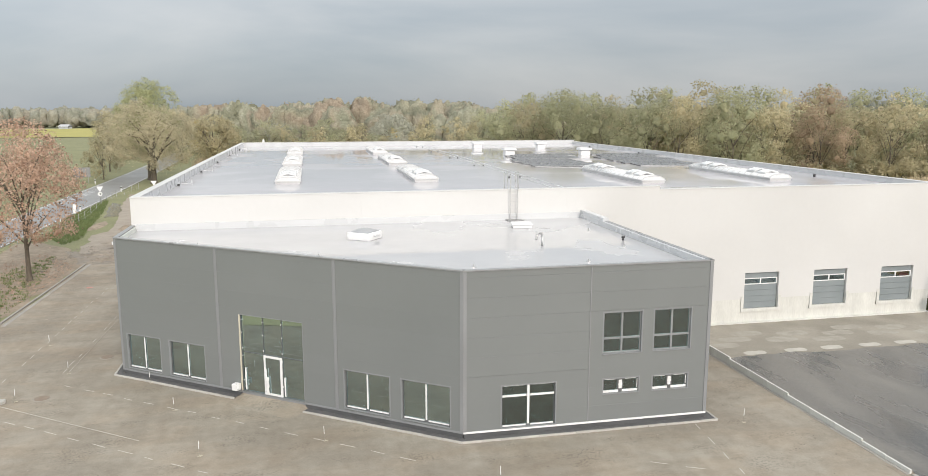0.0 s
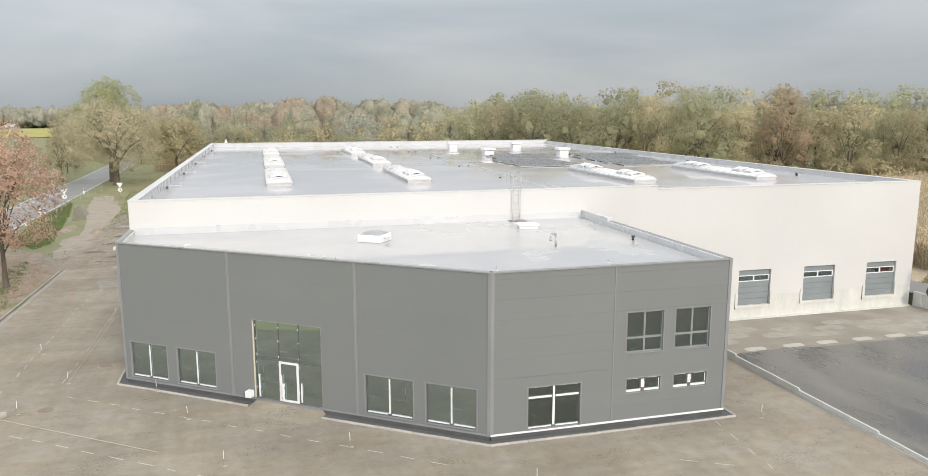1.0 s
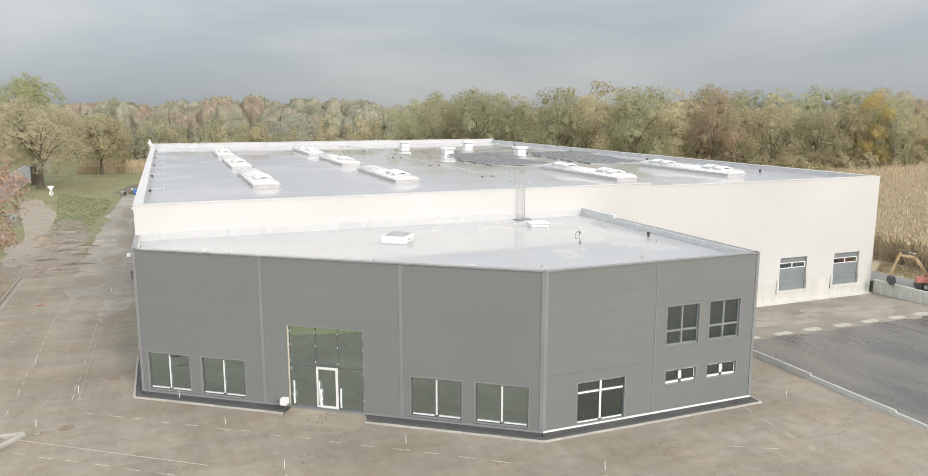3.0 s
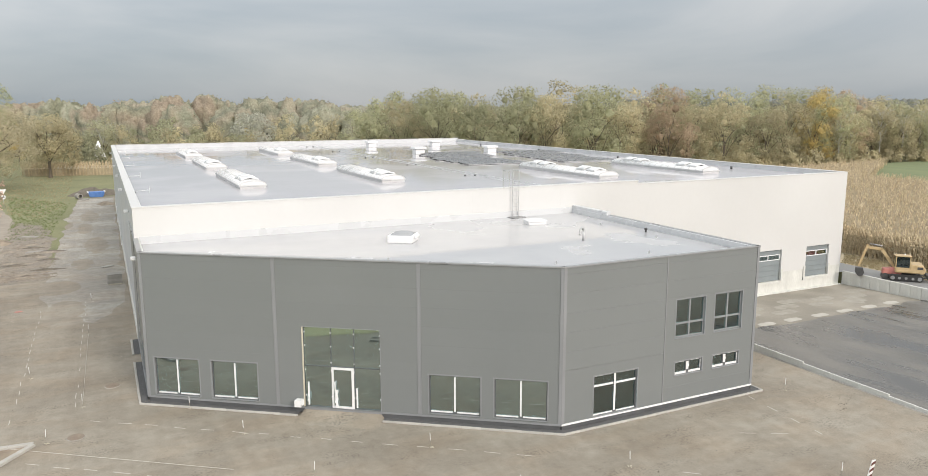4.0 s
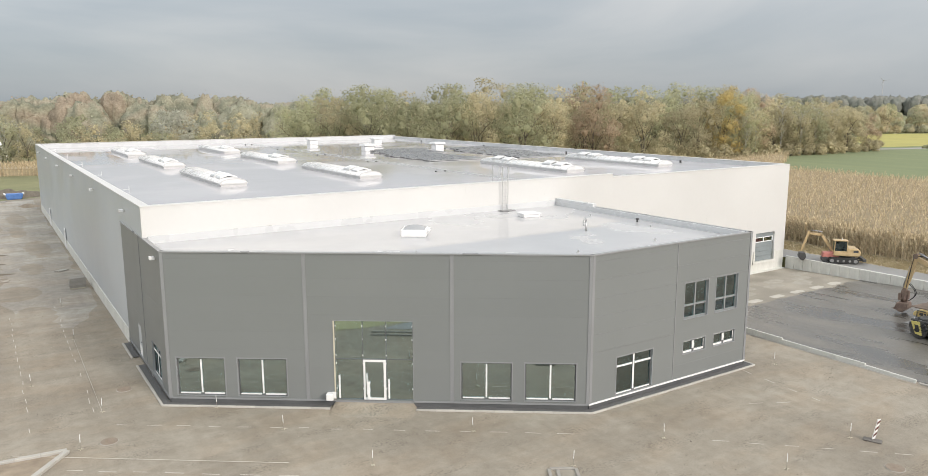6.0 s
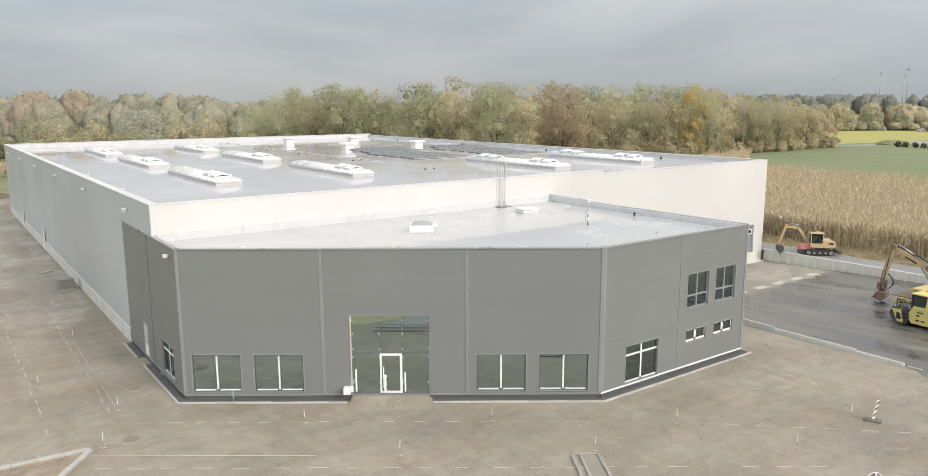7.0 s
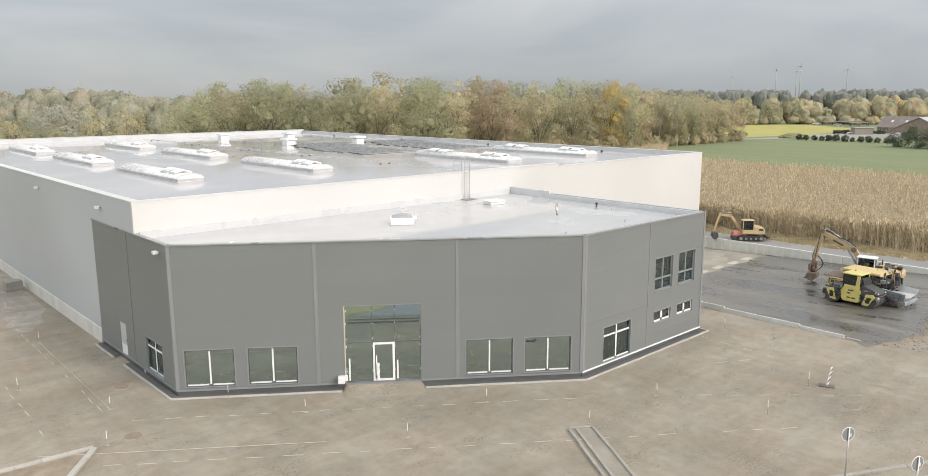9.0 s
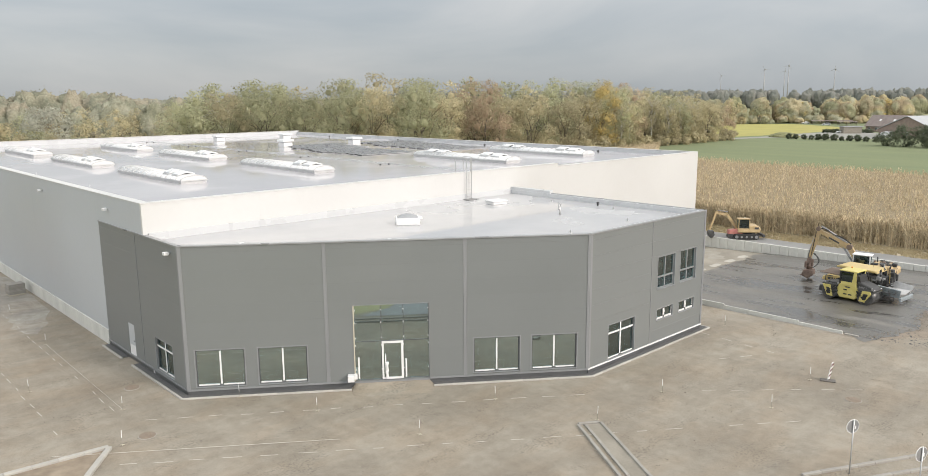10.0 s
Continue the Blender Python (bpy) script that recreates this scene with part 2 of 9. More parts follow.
for m, lo, hi, wet, dry in ((M_ROOF, 0.44, 0.60, 0.025, 0.13), (M_ROOF_WET, 0.545, 0.585, 0.012, 0.32)):
    mr = m.node_tree.nodes["Principled BSDF"].inputs["Roughness"].links[0].from_node
    mr.inputs["From Min"].default_value, mr.inputs["From Max"].default_value = lo, hi
    mr.inputs["To Min"].default_value, mr.inputs["To Max"].default_value = wet, dry
M_UPSTAND = material("roof_upstand", grey(0.56, -0.02), grey(0.60, -0.02), rough=0.3, scale=2)
M_GLASS = glass_material("window_glass", (0.87, 0.95, 0.925))
M_OFFICEGLASS = glass_material("office_glass", (0.92, 0.96, 0.95), ior=2.9)
M_DOCKGLASS = glass_material("dock_glass", (0.85, 0.88, 0.88), ior=4.2)
M_FRAME = material("window_frame_dark", grey(0.09, -0.03), grey(0.125, -0.03), rough=0.4, scale=1)
M_FILM = material("white_protective_film", grey(0.72), grey(0.82), rough=0.5, scale=0.4)
M_INSIDE = material("interior_plaster", (0.55, 0.57, 0.54), (0.68, 0.69, 0.65), rough=0.9, scale=2)
M_ROOM = material("white_room_plaster", (0.74, 0.76, 0.70), (0.82, 0.83, 0.77), rough=0.9, scale=2)
M_SLAB = material("screed", (0.50, 0.51, 0.50), (0.62, 0.62, 0.60), rough=0.8, scale=2)
M_ACRYL = material("skylight_acrylic", (0.64, 0.655, 0.66), (0.73, 0.735, 0.74), rough=0.3, scale=1.5, spec=0.6)
M_SKYKERB = material("skylight_kerb", grey(0.52), grey(0.6), rough=0.5, scale=0.6)
M_ALU = material("galvanised_steel", grey(0.45), grey(0.6), rough=0.35, metal=0.6, scale=0.5, bump_scale=20)
M_WHITEPAINT = material("white_paint", grey(0.72), grey(0.8), rough=0.5, scale=0.5)
M_BLACK = material("black_rubber", grey(0.02), grey(0.035), rough=0.8, scale=0.4)
M_KERB = material("kerb_concrete", (0.275, 0.26, 0.235), (0.38, 0.36, 0.328), rough=0.85, scale=0.6, bump=0.004, bump_scale=25, obj_var=0.08)
M_EDGING = material("edging_concrete", (0.36, 0.345, 0.315), (0.47, 0.45, 0.415), rough=0.85, scale=0.6, bump=0.004, bump_scale=25, obj_var=0.08)
M_CRUMB = material("asphalt_crumb", (0.03, 0.028, 0.025), (0.08, 0.074, 0.066), rough=0.8, scale=0.3, spec=0.2)
M_CHIP = material("dark_chippings", grey(0.06), grey(0.16), rough=0.9, scale=0.05, bump=0.02, bump_scale=30, fine=0.6)
M_GRAVEL = gravel_material("site_gravel", (0.213, 0.185, 0.147), (0.282, 0.250, 0.203), (0.362, 0.327, 0.272), 0.62)
M_TRACK = gravel_material("wet_track", (0.22, 0.20, 0.174), (0.32, 0.298, 0.262), (0.46, 0.434, 0.392), 0.38)
M_DAMP = gravel_material("damp_gravel", (0.175, 0.148, 0.118), (0.24, 0.207, 0.168), (0.32, 0.28, 0.232), 0.5)
M_DRYGRAVEL = gravel_material("dry_gravel", (0.236, 0.207, 0.167), (0.305, 0.272, 0.224), (0.380, 0.345, 0.290), 0.75)
M_SOIL = material("soil", (0.19, 0.15, 0.11), (0.36, 0.295, 0.225), rough=0.95, scale=2.2, bump=0.08, bump_scale=1.6, fine=0.5)
M_MUD = material("mud", (0.15, 0.125, 0.10), (0.34, 0.295, 0.24), rough=0.75, rough_var=0.25, scale=1.6, bump=0.06, bump_scale=2.2, fine=0.5)
M_SAND = material("trench_sand", (0.245, 0.208, 0.168), (0.38, 0.33, 0.272), rough=0.85, scale=1.8, bump=0.02, bump_scale=4, fine=0.35)
M_PUDDLE = material("puddle_water", (0.17, 0.165, 0.13), (0.24, 0.23, 0.19), rough=0.08, rough_var=0.05, scale=2, spec=0.6)
M_STUBBLE = material("stubble_soil", (0.33, 0.275, 0.19), (0.54, 0.46, 0.33), rough=0.95, scale=1.2, bump=0.05, bump_scale=5, fine=0.55)
M_GRASS = material("grass_verge", (0.148, 0.152, 0.072), (0.265, 0.265, 0.145), rough=0.95, scale=7, bump=0.06, bump_scale=3, fine=0.45)
M_LAWN = material("autumn_lawn", (0.30, 0.29, 0.16), (0.41, 0.39, 0.24), rough=0.95, scale=3, bump=0.04, bump_scale=4, fine=0.45)
M_FIELD = material("green_field", (0.14, 0.172, 0.083), (0.20, 0.228, 0.117), rough=0.95, stretch=(1.0, 0.12, 1), scale=6, bump=0.05, bump_scale=2, fine=0.3)
M_RAPE = material("yellow_field", (0.29, 0.275, 0.08), (0.42, 0.375, 0.12), rough=0.95, scale=14, bump=0.08, bump_scale=1.5, fine=0.4)
M_LANE = material("farm_lane", (0.24, 0.24, 0.215), (0.33, 0.325, 0.295), rough=0.85, scale=4, bump_scale=4)
M_ASPH = material("wet_asphalt", (0.052, 0.050, 0.046), (0.19, 0.178, 0.16), low=0.40, high=0.62, rough=0.33, rough_var=0.28, scale=2.6, bump=0.004, bump_scale=16, fine=0.3, spec=0.6, stretch=(1.5, 0.32, 1))
M_APRON = material("apron_base_course", (0.20, 0.18, 0.145), (0.36, 0.33, 0.28), rough=0.75, rough_var=0.2, scale=2.5, bump=0.01, bump_scale=9, fine=0.25)
M_PATCH = material("dry_concrete_patch", (0.40, 0.38, 0.335), (0.51, 0.485, 0.435), rough=0.85, scale=0.6)
M_ROAD = material("road_asphalt", (0.20, 0.20, 0.20), (0.28, 0.28, 0.275), rough=0.45, scale=5, bump=0.003, bump_scale=14)
M_CORN = material("dry_maize", (0.39, 0.31, 0.195), (0.66, 0.55, 0.38), rough=0.9, scale=1.2, bump_scale=5, fine=0.5, island=0.3)
# dry maize brown with the shade between the stalks put into the colour
M_CORNSHADE = material("shaded_maize_fill", (0.20, 0.152, 0.092), (0.40, 0.325, 0.21), rough=0.95, scale=3, bump=0.25, bump_scale=2.5, fine=0.6, stretch=(2.2, 2.2, 0.35))
M_BARK = material("bark", (0.075, 0.06, 0.045), (0.16, 0.135, 0.105), rough=0.95, scale=0.5, bump=0.03, bump_scale=6, stretch=(1, 1, 0.25))
# oak, olive and rust leaves: colours lightened and greyed in place of haze
M_OAK = leaf_material("oak_leaves", (0.365, 0.38, 0.235), (0.59, 0.57, 0.375), 0.2)
M_OAKSUN = leaf_material("sunlit_oak_leaves", (0.38, 0.40, 0.22), (0.58, 0.58, 0.35), 0.1)
M_OLIVE = leaf_material("olive_leaves", (0.43, 0.385, 0.245), (0.67, 0.595, 0.40), 0.2)
M_RUST = leaf_material("rust_leaves", (0.47, 0.36, 0.25), (0.64, 0.51, 0.37), 0.15)
M_YELLOW = leaf_material("yellow_leaves", (0.58, 0.44, 0.18), (0.70, 0.58, 0.28), 0.06)
M_RED = leaf_material("reddish_leaves", (0.46, 0.31, 0.235), (0.60, 0.45, 0.35))
M_OAKBROWN = leaf_material("browning_oak_leaves", (0.56, 0.495, 0.345), (0.67, 0.61, 0.445), 0.1)
# far woodland colours are lightened to carry the haze of distance
M_FARWOODS = woodland_material("far_woodland", ((0.31, 0.31, 0.22), (0.42, 0.35, 0.27), (0.46, 0.45, 0.35), (0.36, 0.37, 0.28), (0.45, 0.40, 0.31), (0.29, 0.30, 0.23), (0.42, 0.40, 0.30)))
M_HORIZON = woodland_material("horizon_woodland", ((0.31, 0.32, 0.25), (0.39, 0.36, 0.29), (0.36, 0.36, 0.30), (0.43, 0.41, 0.33)))
M_WOODS = woodland_material("mixed_woodland", ((0.34, 0.34, 0.21), (0.52, 0.46, 0.31), (0.43, 0.42, 0.28), (0.47, 0.38, 0.26), (0.58, 0.50, 0.30), (0.50, 0.49, 0.36), (0.37, 0.36, 0.25)))
M_HEDGE = leaf_material("evergreen_leaves", (0.105, 0.128, 0.085), (0.20, 0.225, 0.15), 0.1)
# ridge greens are greyed, with aerial haze put into the colour
M_RIDGE = woodland_material("haze_grey_woodland", ((0.25, 0.265, 0.24), (0.31, 0.31, 0.28), (0.28, 0.29, 0.255)))
M_WILLOW = leaf_material("willow_leaves", (0.46, 0.46, 0.38), (0.62, 0.61, 0.52), 0.0)
M_THIN = leaf_material("thin_yellowing_leaves", (0.414, 0.380, 0.221), (0.632, 0.575, 0.377))
M_BIRCH = material("birch_bark", (0.36, 0.35, 0.32), (0.66, 0.64, 0.60), rough=0.8, scale=0.6, bump=0.01, bump_scale=5, stretch=(1, 1, 0.6))
M_PALE = leaf_material("pale_leaves", (0.374, 0.374, 0.242), (0.550, 0.539, 0.374))

# ---- helpers ----


def quad_box(bm, lo, hi, m=None):
    """An axis-aligned box, moved by m if given."""
    v = [bm.verts.new((x, y, z)) for z in (lo[2], hi[2]) for y in (lo[1], hi[1]) for x in (lo[0], hi[0])]
    if m is not None:
        for w in v:
            w.co = m @ w.co
    for f in ((0, 2, 3, 1), (4, 5, 7, 6), (0, 1, 5, 4), (2, 6, 7, 3), (0, 4, 6, 2), (1, 3, 7, 5)):
        bm.faces.new([v[i] for i in f])
    return v


def wall_boxes(bm, u0, u1, z0, z1, holes, y0, y1, m=None):
    """A wall along x from u0 to u1 with holes (a, b, low, high), between y0 and y1, as one connected skin."""
    us = sorted({u0, u1, *[h for q in holes for h in q[:2] if u0 < h < u1]})
    zs = sorted({z0, z1, *[h for q in holes for h in q[2:4] if z0 < h < z1]})
    nu, nz = len(us) - 1, len(zs) - 1
    full = [[not any(q[0] < (us[i] + us[i + 1]) / 2 < q[1] and q[2] < (zs[j] + zs[j + 1]) / 2 < q[3] for q in holes) for j in range(nz)] for i in range(nu)]
    made = {}

    def at(i, j, k):
        if (i, j, k) not in made:
            p = Vector((us[i], (y0, y1)[k], zs[j]))
            made[i, j, k] = bm.verts.new(p if m is None else m @ p)
        return made[i, j, k]

    def solid_at(i, j):
        return 0 <= i < nu and 0 <= j < nz and full[i][j]

    for i in range(nu):
        for j in range(nz):
            if not full[i][j]:
                continue
            for k in (0, 1):
                bm.faces.new((at(i, j, k), at(i + 1, j, k), at(i + 1, j + 1, k), at(i, j + 1, k)))
            for di, dj, p, q in ((-1, 0, (i, j), (i, j + 1)), (1, 0, (i + 1, j), (i + 1, j + 1)), (0, -1, (i, j), (i + 1, j)), (0, 1, (i, j + 1), (i + 1, j + 1))):
                if not solid_at(i + di, j + dj):
                    bm.faces.new((at(*p, 0), at(*q, 0), at(*q, 1), at(*p, 1)))


def pieces(bm):
    """The loose pieces of a bmesh, each as a bmesh of its own."""
    left, out = set(bm.verts), []
    while left:
        todo, island = [left.pop()], set()
        while todo:
            v = todo.pop()
            island.add(v)
            for e in v.link_edges:
                w = e.other_vert(v)
                if w in left:
                    left.discard(w)
                    todo.append(w)
        b2 = bmesh.new()
        made = {v: b2.verts.new(v.co) for v in sorted(island, key=lambda v: v.co[:])}
        for f in {f for v in island for f in v.link_faces}:
            b2.faces.new([made[v] for v in f.verts])
        out.append(b2)
    bm.free()
    return sorted(out, key=lambda b: min(v.co[:] for v in b.verts))


def rod(bm, a, b, r1, r2=None, sides=8, caps=True):
    """A round bar from a to b."""
    a, b = Vector(a), Vector(b)
    r2 = r1 if r2 is None else r2
    q = (b - a).to_track_quat("Z", "Y").to_matrix()
    rings = []
    for c, r in ((a, r1), (b, r2)):
        rings.append([bm.verts.new(c + q @ Vector((r * math.cos(k * math.tau / sides), r * math.sin(k * math.tau / sides), 0))) for k in range(sides)])
    for k in range(sides):
        f = bm.faces.new((rings[0][k], rings[0][(k + 1) % sides], rings[1][(k + 1) % sides], rings[1][k]))
        f.smooth = sides > 6
    if caps:
        bm.faces.new(rings[0][::-1])
        bm.faces.new(rings[1])


def prism(bm, outline, lo, hi, m=None):
    """An outline in x and z, drawn out along y from lo to hi."""
    a = [bm.verts.new((x, lo, z)) for x, z in outline]
    b = [bm.verts.new((x, hi, z)) for x, z in outline]
    if m is not None:
        for w in a + b:
            w.co = m @ w.co
    n = len(a)
    bm.faces.new(a)
    bm.faces.new(b[::-1])
    for k in range(n):
        bm.faces.new((a[k], b[k], b[(k + 1) % n], a[(k + 1) % n]))


def soften(bm, width=0.02, segments=1):
    bmesh.ops.recalc_face_normals(bm, faces=bm.faces)
    es = [e for e in bm.edges if len(e.link_faces) == 2 and e.calc_face_angle(0) > 0.5]
    bmesh.ops.bevel(bm, geom=es, offset=width, segments=segments, affect="EDGES", clamp_overlap=True)


def finish(name, bm, mat):
    bmesh.ops.recalc_face_normals(bm, faces=bm.faces)
    me = bpy.data.meshes.new(name)
    bm.to_mesh(me)
    bm.free()
    me.materials.append(mat)
    return new(name, me)


def part(name, bm, mat, parent, label=""):
    """One mesh under a thing or a part; its coordinates are the parent's."""
    ob = finish(name, bm, mat)
    ob.parent = parent
    return tagged(ob, label) if label else ob


def thing(name, label, category, at=(0, 0, 0), turn=0.0, group="", kind=""):
    ob = new(name)
    ob.matrix_basis = pose(*at, 0, 0, turn)
    ob.empty_display_size = 0.3
    return tagged(ob, label, category, group, kind)


def solid(name, bm, mat, label, category, at=(0, 0, 0), turn=0.0, group="", kind=""):
    ob = finish(name, bm, mat)
    ob.matrix_basis = pose(*at, 0, 0, turn)
    return tagged(ob, label, category, group, kind)


def raw_mesh(name, verts, faces, mat, smooth=False, normals=None):
    me = bpy.data.meshes.new(name)
    me.from_pydata(verts, [], faces)
    me.materials.append(mat)
    if normals is not None:
        me.polygons.foreach_set("use_smooth", [True] * len(me.polygons))
        me.update()
        me.normals_split_custom_set_from_vertices(normals)
    if smooth:
        me.polygons.foreach_set("use_smooth", [True] * len(me.polygons))
    me.update()
    return me


def chunk(bm, lo, hi, bevel=0.02, m=None):
    """A softened box added to a bmesh."""
    b2 = bmesh.new()
    quad_box(b2, lo, hi)
    soften(b2, bevel)
    if m is not None:
        b2.transform(m)
    me = bpy.data.meshes.new("tmp")
    b2.to_mesh(me)
    b2.free()
    bm.from_mesh(me)
    bpy.data.meshes.remove(me)

# ---- ground ----
HX0, HX1, HY0, HY1 = -11.55, 51.5, 52.05, 139.7       # the hall
KX, YX1, YY0 = 26.25, 52.0, 24.3                       # the sunken yard


def yard_z(y):
    return -0.82 + (52.0 - y) * 0.0285


def ground_z(x, y):
    if KX < x < YX1 and YY0 < y < HY0 + 0.505:
        return yard_z(y) - 0.25
    if x >= YX1 and y < 150:
        return 0.3 * max(0.0, min(1.0, (160 - x) / 60))
    return 0.0


gx = [-3500, -1500, -700, -300, -150, -80, -40, -20, -5, 8, 18, KX, KX + 0.01, 32, 38, 44, YX1 - 0.01, YX1, 60, 100, 160, 220, 300, 500, 900, 1800, 3500]
gy = [-3500, -1500, -500, -150, -50, 0, 12, YY0, YY0 + 0.01, 30, 36, 42, 48, HY0 + 0.5, HY0 + 0.51, 60, 90, 120, 149.9, 150, 200, 300, 500, 900, 1800, 3500]
gv = [(x, y, ground_z(x, y)) for y in gy for x in gx]
gf = [(j * len(gx) + i, j * len(gx) + i + 1, (j + 1) * len(gx) + i + 1, (j + 1) * len(gx) + i) for j in range(len(gy) - 1) for i in range(len(gx) - 1)]
ground = tagged(new("ground", raw_mesh("ground", gv, gf, M_GRASS)), "dull green autumn grassland around the building site", "ground", kind="structure")


def sheet(name, outline, mat, z, label, category, rough=0.0, step=2.0, seed=0, kind="structure"):
    """A flat patch with a ragged edge."""
    rnd = random.Random(seed)
    pts = []
    n = len(outline)
    for k in range(n):
        a, b = Vector(outline[k]), Vector(outline[(k + 1) % n])
        m = max(1, int((b - a).length / step)) if rough else 1
        nrm = Vector((b.y - a.y, a.x - b.x)).normalized()
        for i in range(m):
            p = a.lerp(b, i / m)
            if rough and i:
                ease = min(1.0, 3 * i / m, 3 * (m - i) / m)
                p = p + nrm * ease * (0.25 * rnd.uniform(-rough, rough) + rough * noise.noise((p.x * 0.25, p.y * 0.25, seed)))
            pts.append((p.x, p.y, 0))
    bm = bmesh.new()
    vs = [bm.verts.new(p) for p in pts]
    es = [bm.edges.new((vs[k], vs[(k + 1) % len(vs)])) for k in range(len(vs))]
    bmesh.ops.triangle_fill(bm, use_beauty=True, use_dissolve=False, edges=es)
    bmesh.ops.recalc_face_normals(bm, faces=bm.faces)
    if bm.faces[:][0].normal.z < 0:
        bmesh.ops.reverse_faces(bm, faces=bm.faces)
    me = bpy.data.meshes.new(name)
    bm.to_mesh(me)
    bm.free()
    me.materials.append(mat)
    ob = new(name, me)
    ob.location.z = z
    return tagged(ob, label, category, kind=kind)


sheet("gravel_forecourt", [(-23.3, 20), (-23.3, 83.5), (-19, 84), (-18.5, 100), (-17.5, 157), (-10, 160), (-11, 140), (-11, 53), (26.7, 53), (KX, 45), (KX, 24.2), (36, 24.1), (52, 24), (60, 18), (75, -30), (0, -60), (-60, -30), (-30, 10)],
      M_GRAVEL, 0.012, "brown compacted gravel forecourt with wet patches", "gravel", rough=0.5, seed=3)
sheet("wet_track", [(-17.6, 70), (-18.8, 78), (-18.6, 100), (-17.6, 154), (-11.8, 156), (-11.9, 100), (-12.1, 72), (-14.5, 66)],
      M_TRACK, 0.022, "greyish wet gravel track along the hall wall", "gravel", rough=1.0, step=1.2, seed=13)
sheet("soil_bank", [(-35.3, 98.6), (-32.7, 99.4), (-28.0, 94.2), (-23.7, 84.8), (-23.6, 50), (-30, 50), (-34, 80)],
      M_SOIL, 0.016, "bare brown soil bank beside the kerb", "soil", rough=0.9, step=1.0, seed=5)
sheet("mud_strip", [(-24.2, 83.6), (-17.3, 84.0), (-17.4, 90), (-18.9, 99), (-20.0, 118), (-24.5, 128), (-25.6, 112), (-24.0, 99), (-25.0, 91), (-28.0, 92.5)],
      M_MUD, 0.021, "churned dark mud with rubble at the end of the kerb", "soil", rough=1.1, step=0.7, seed=6)
sheet("sandy_path", [(-25.9, 90.3), (-24.1, 90.9), (-23.7, 99.8), (-24.4, 107.7), (-24.8, 121.0), (-25.9, 132.9), (-30.8, 155.1), (-34.1, 154.4), (-31.4, 134.5), (-28.4, 120.0), (-26.6, 106.7), (-28.0, 103.6)],
      M_SAND, 0.028, "pale sandy trench bottom beside the road", "soil", rough=0.7, step=0.8, seed=8)
sheet("puddle", [(-34.2, 141.0), (-32.2, 138.7), (-28.8, 122.2), (-30.7, 120.7)], M_PUDDLE, 0.034, "shallow puddle in the sandy trench", "water", rough=0.5, step=0.8, seed=9)
sheet("lawn_verge", [(-18.4, 38.4), (-15.9, 34.8), (-13.2, 30.9), (-11.6, 27.4), (-14, 16), (-34, 18), (-31, 34), (-21, 38.4)], M_LAWN, 0.03, "yellowish green verge before the forecourt", "grass", rough=0.2, step=1.0, seed=21)
sheet("driveway_asphalt", [(-12.2, 30.3), (-6.4, 26.3), (-3.6, 21.0), (-8, 12), (-13.4, 16), (-11.5, 27.2)], M_ROAD, 0.035, "grey asphalt of the driveway behind its kerbs", "pavement", rough=0.1, step=1.0, seed=22)
ROAD = [(-33.8, 20), (-36.0, 98), (-36.6, 140), (-38.2, 195), (-44, 330), (-60, 520), (-68, 520), (-51, 330), (-46.0, 205), (-45.0, 160), (-43.2, 98), (-41, 20)]
sheet("road", ROAD, M_ROAD, 0.045, "grey wet asphalt country road", "road")
sheet("maize_ground", [(55.0, -60), (55.2, 54), (66, 116), (128, 138), (190, 142), (137, 112), (131, 50), (134, -60)], M_STUBBLE, 0.318, "bare stubble soil below the maize", "soil", rough=0.4, step=6, seed=2)
sheet("green_field", [(137, 112), (190, 146), (257, 155), (284, 142), (300, 60), (290, -200), (134, -200), (131, 50)], M_FIELD, 0.36, "bright green winter crop field", "field", rough=0.6, step=8, seed=4)
sheet("farm_meadow", [(250, 152), (276, 140), (300, 60), (470, 60), (620, 100), (470, 175), (436, 222), (330, 256), (250, 200)], M_FIELD, 0.26, "green meadow round the farm", "field", rough=0.5, step=8, seed=15)
sheet("yellow_field", [(264, 160), (279, 156), (310, 150), (349, 150), (388, 156), (407, 172), (431, 200), (429, 217), (397, 232), (330, 205)], M_RAPE, 0.30, "yellow flowering mustard field", "field", rough=0.5, step=8, seed=6)
sheet("field_path", [(246, 152), (256, 155), (266, 151.5), (284, 147.5), (309, 149), (333, 146), (345, 140), (338, 124), (320, 116), (290, 108), (275, 116), (278, 135), (270, 143)], M_LANE, 0.38, "pale farm track widening into the farmyard", "lane", rough=0.3, step=4, seed=14)
sheet("far_yellow_field", [(-440, 470), (-175, 486), (-118, 500), (-112, 580), (-185, 745), (-245, 700), (-560, 660)], M_RAPE, 0.3, "distant yellow flowering field beyond the road", "field", rough=0.5, step=8, seed=7)
sheet("gravel_lane", [(52.15, 52.0), (51.62, 52.1), (51.62, 70), (56.5, 70), (55.6, 53.5), (56.0, 20), (55, -40), (51.8, -40), (52.15, 24)], M_ROAD, 0.325, "grey damp lane above the retaining wall", "lane", rough=0.25, step=2, seed=9)


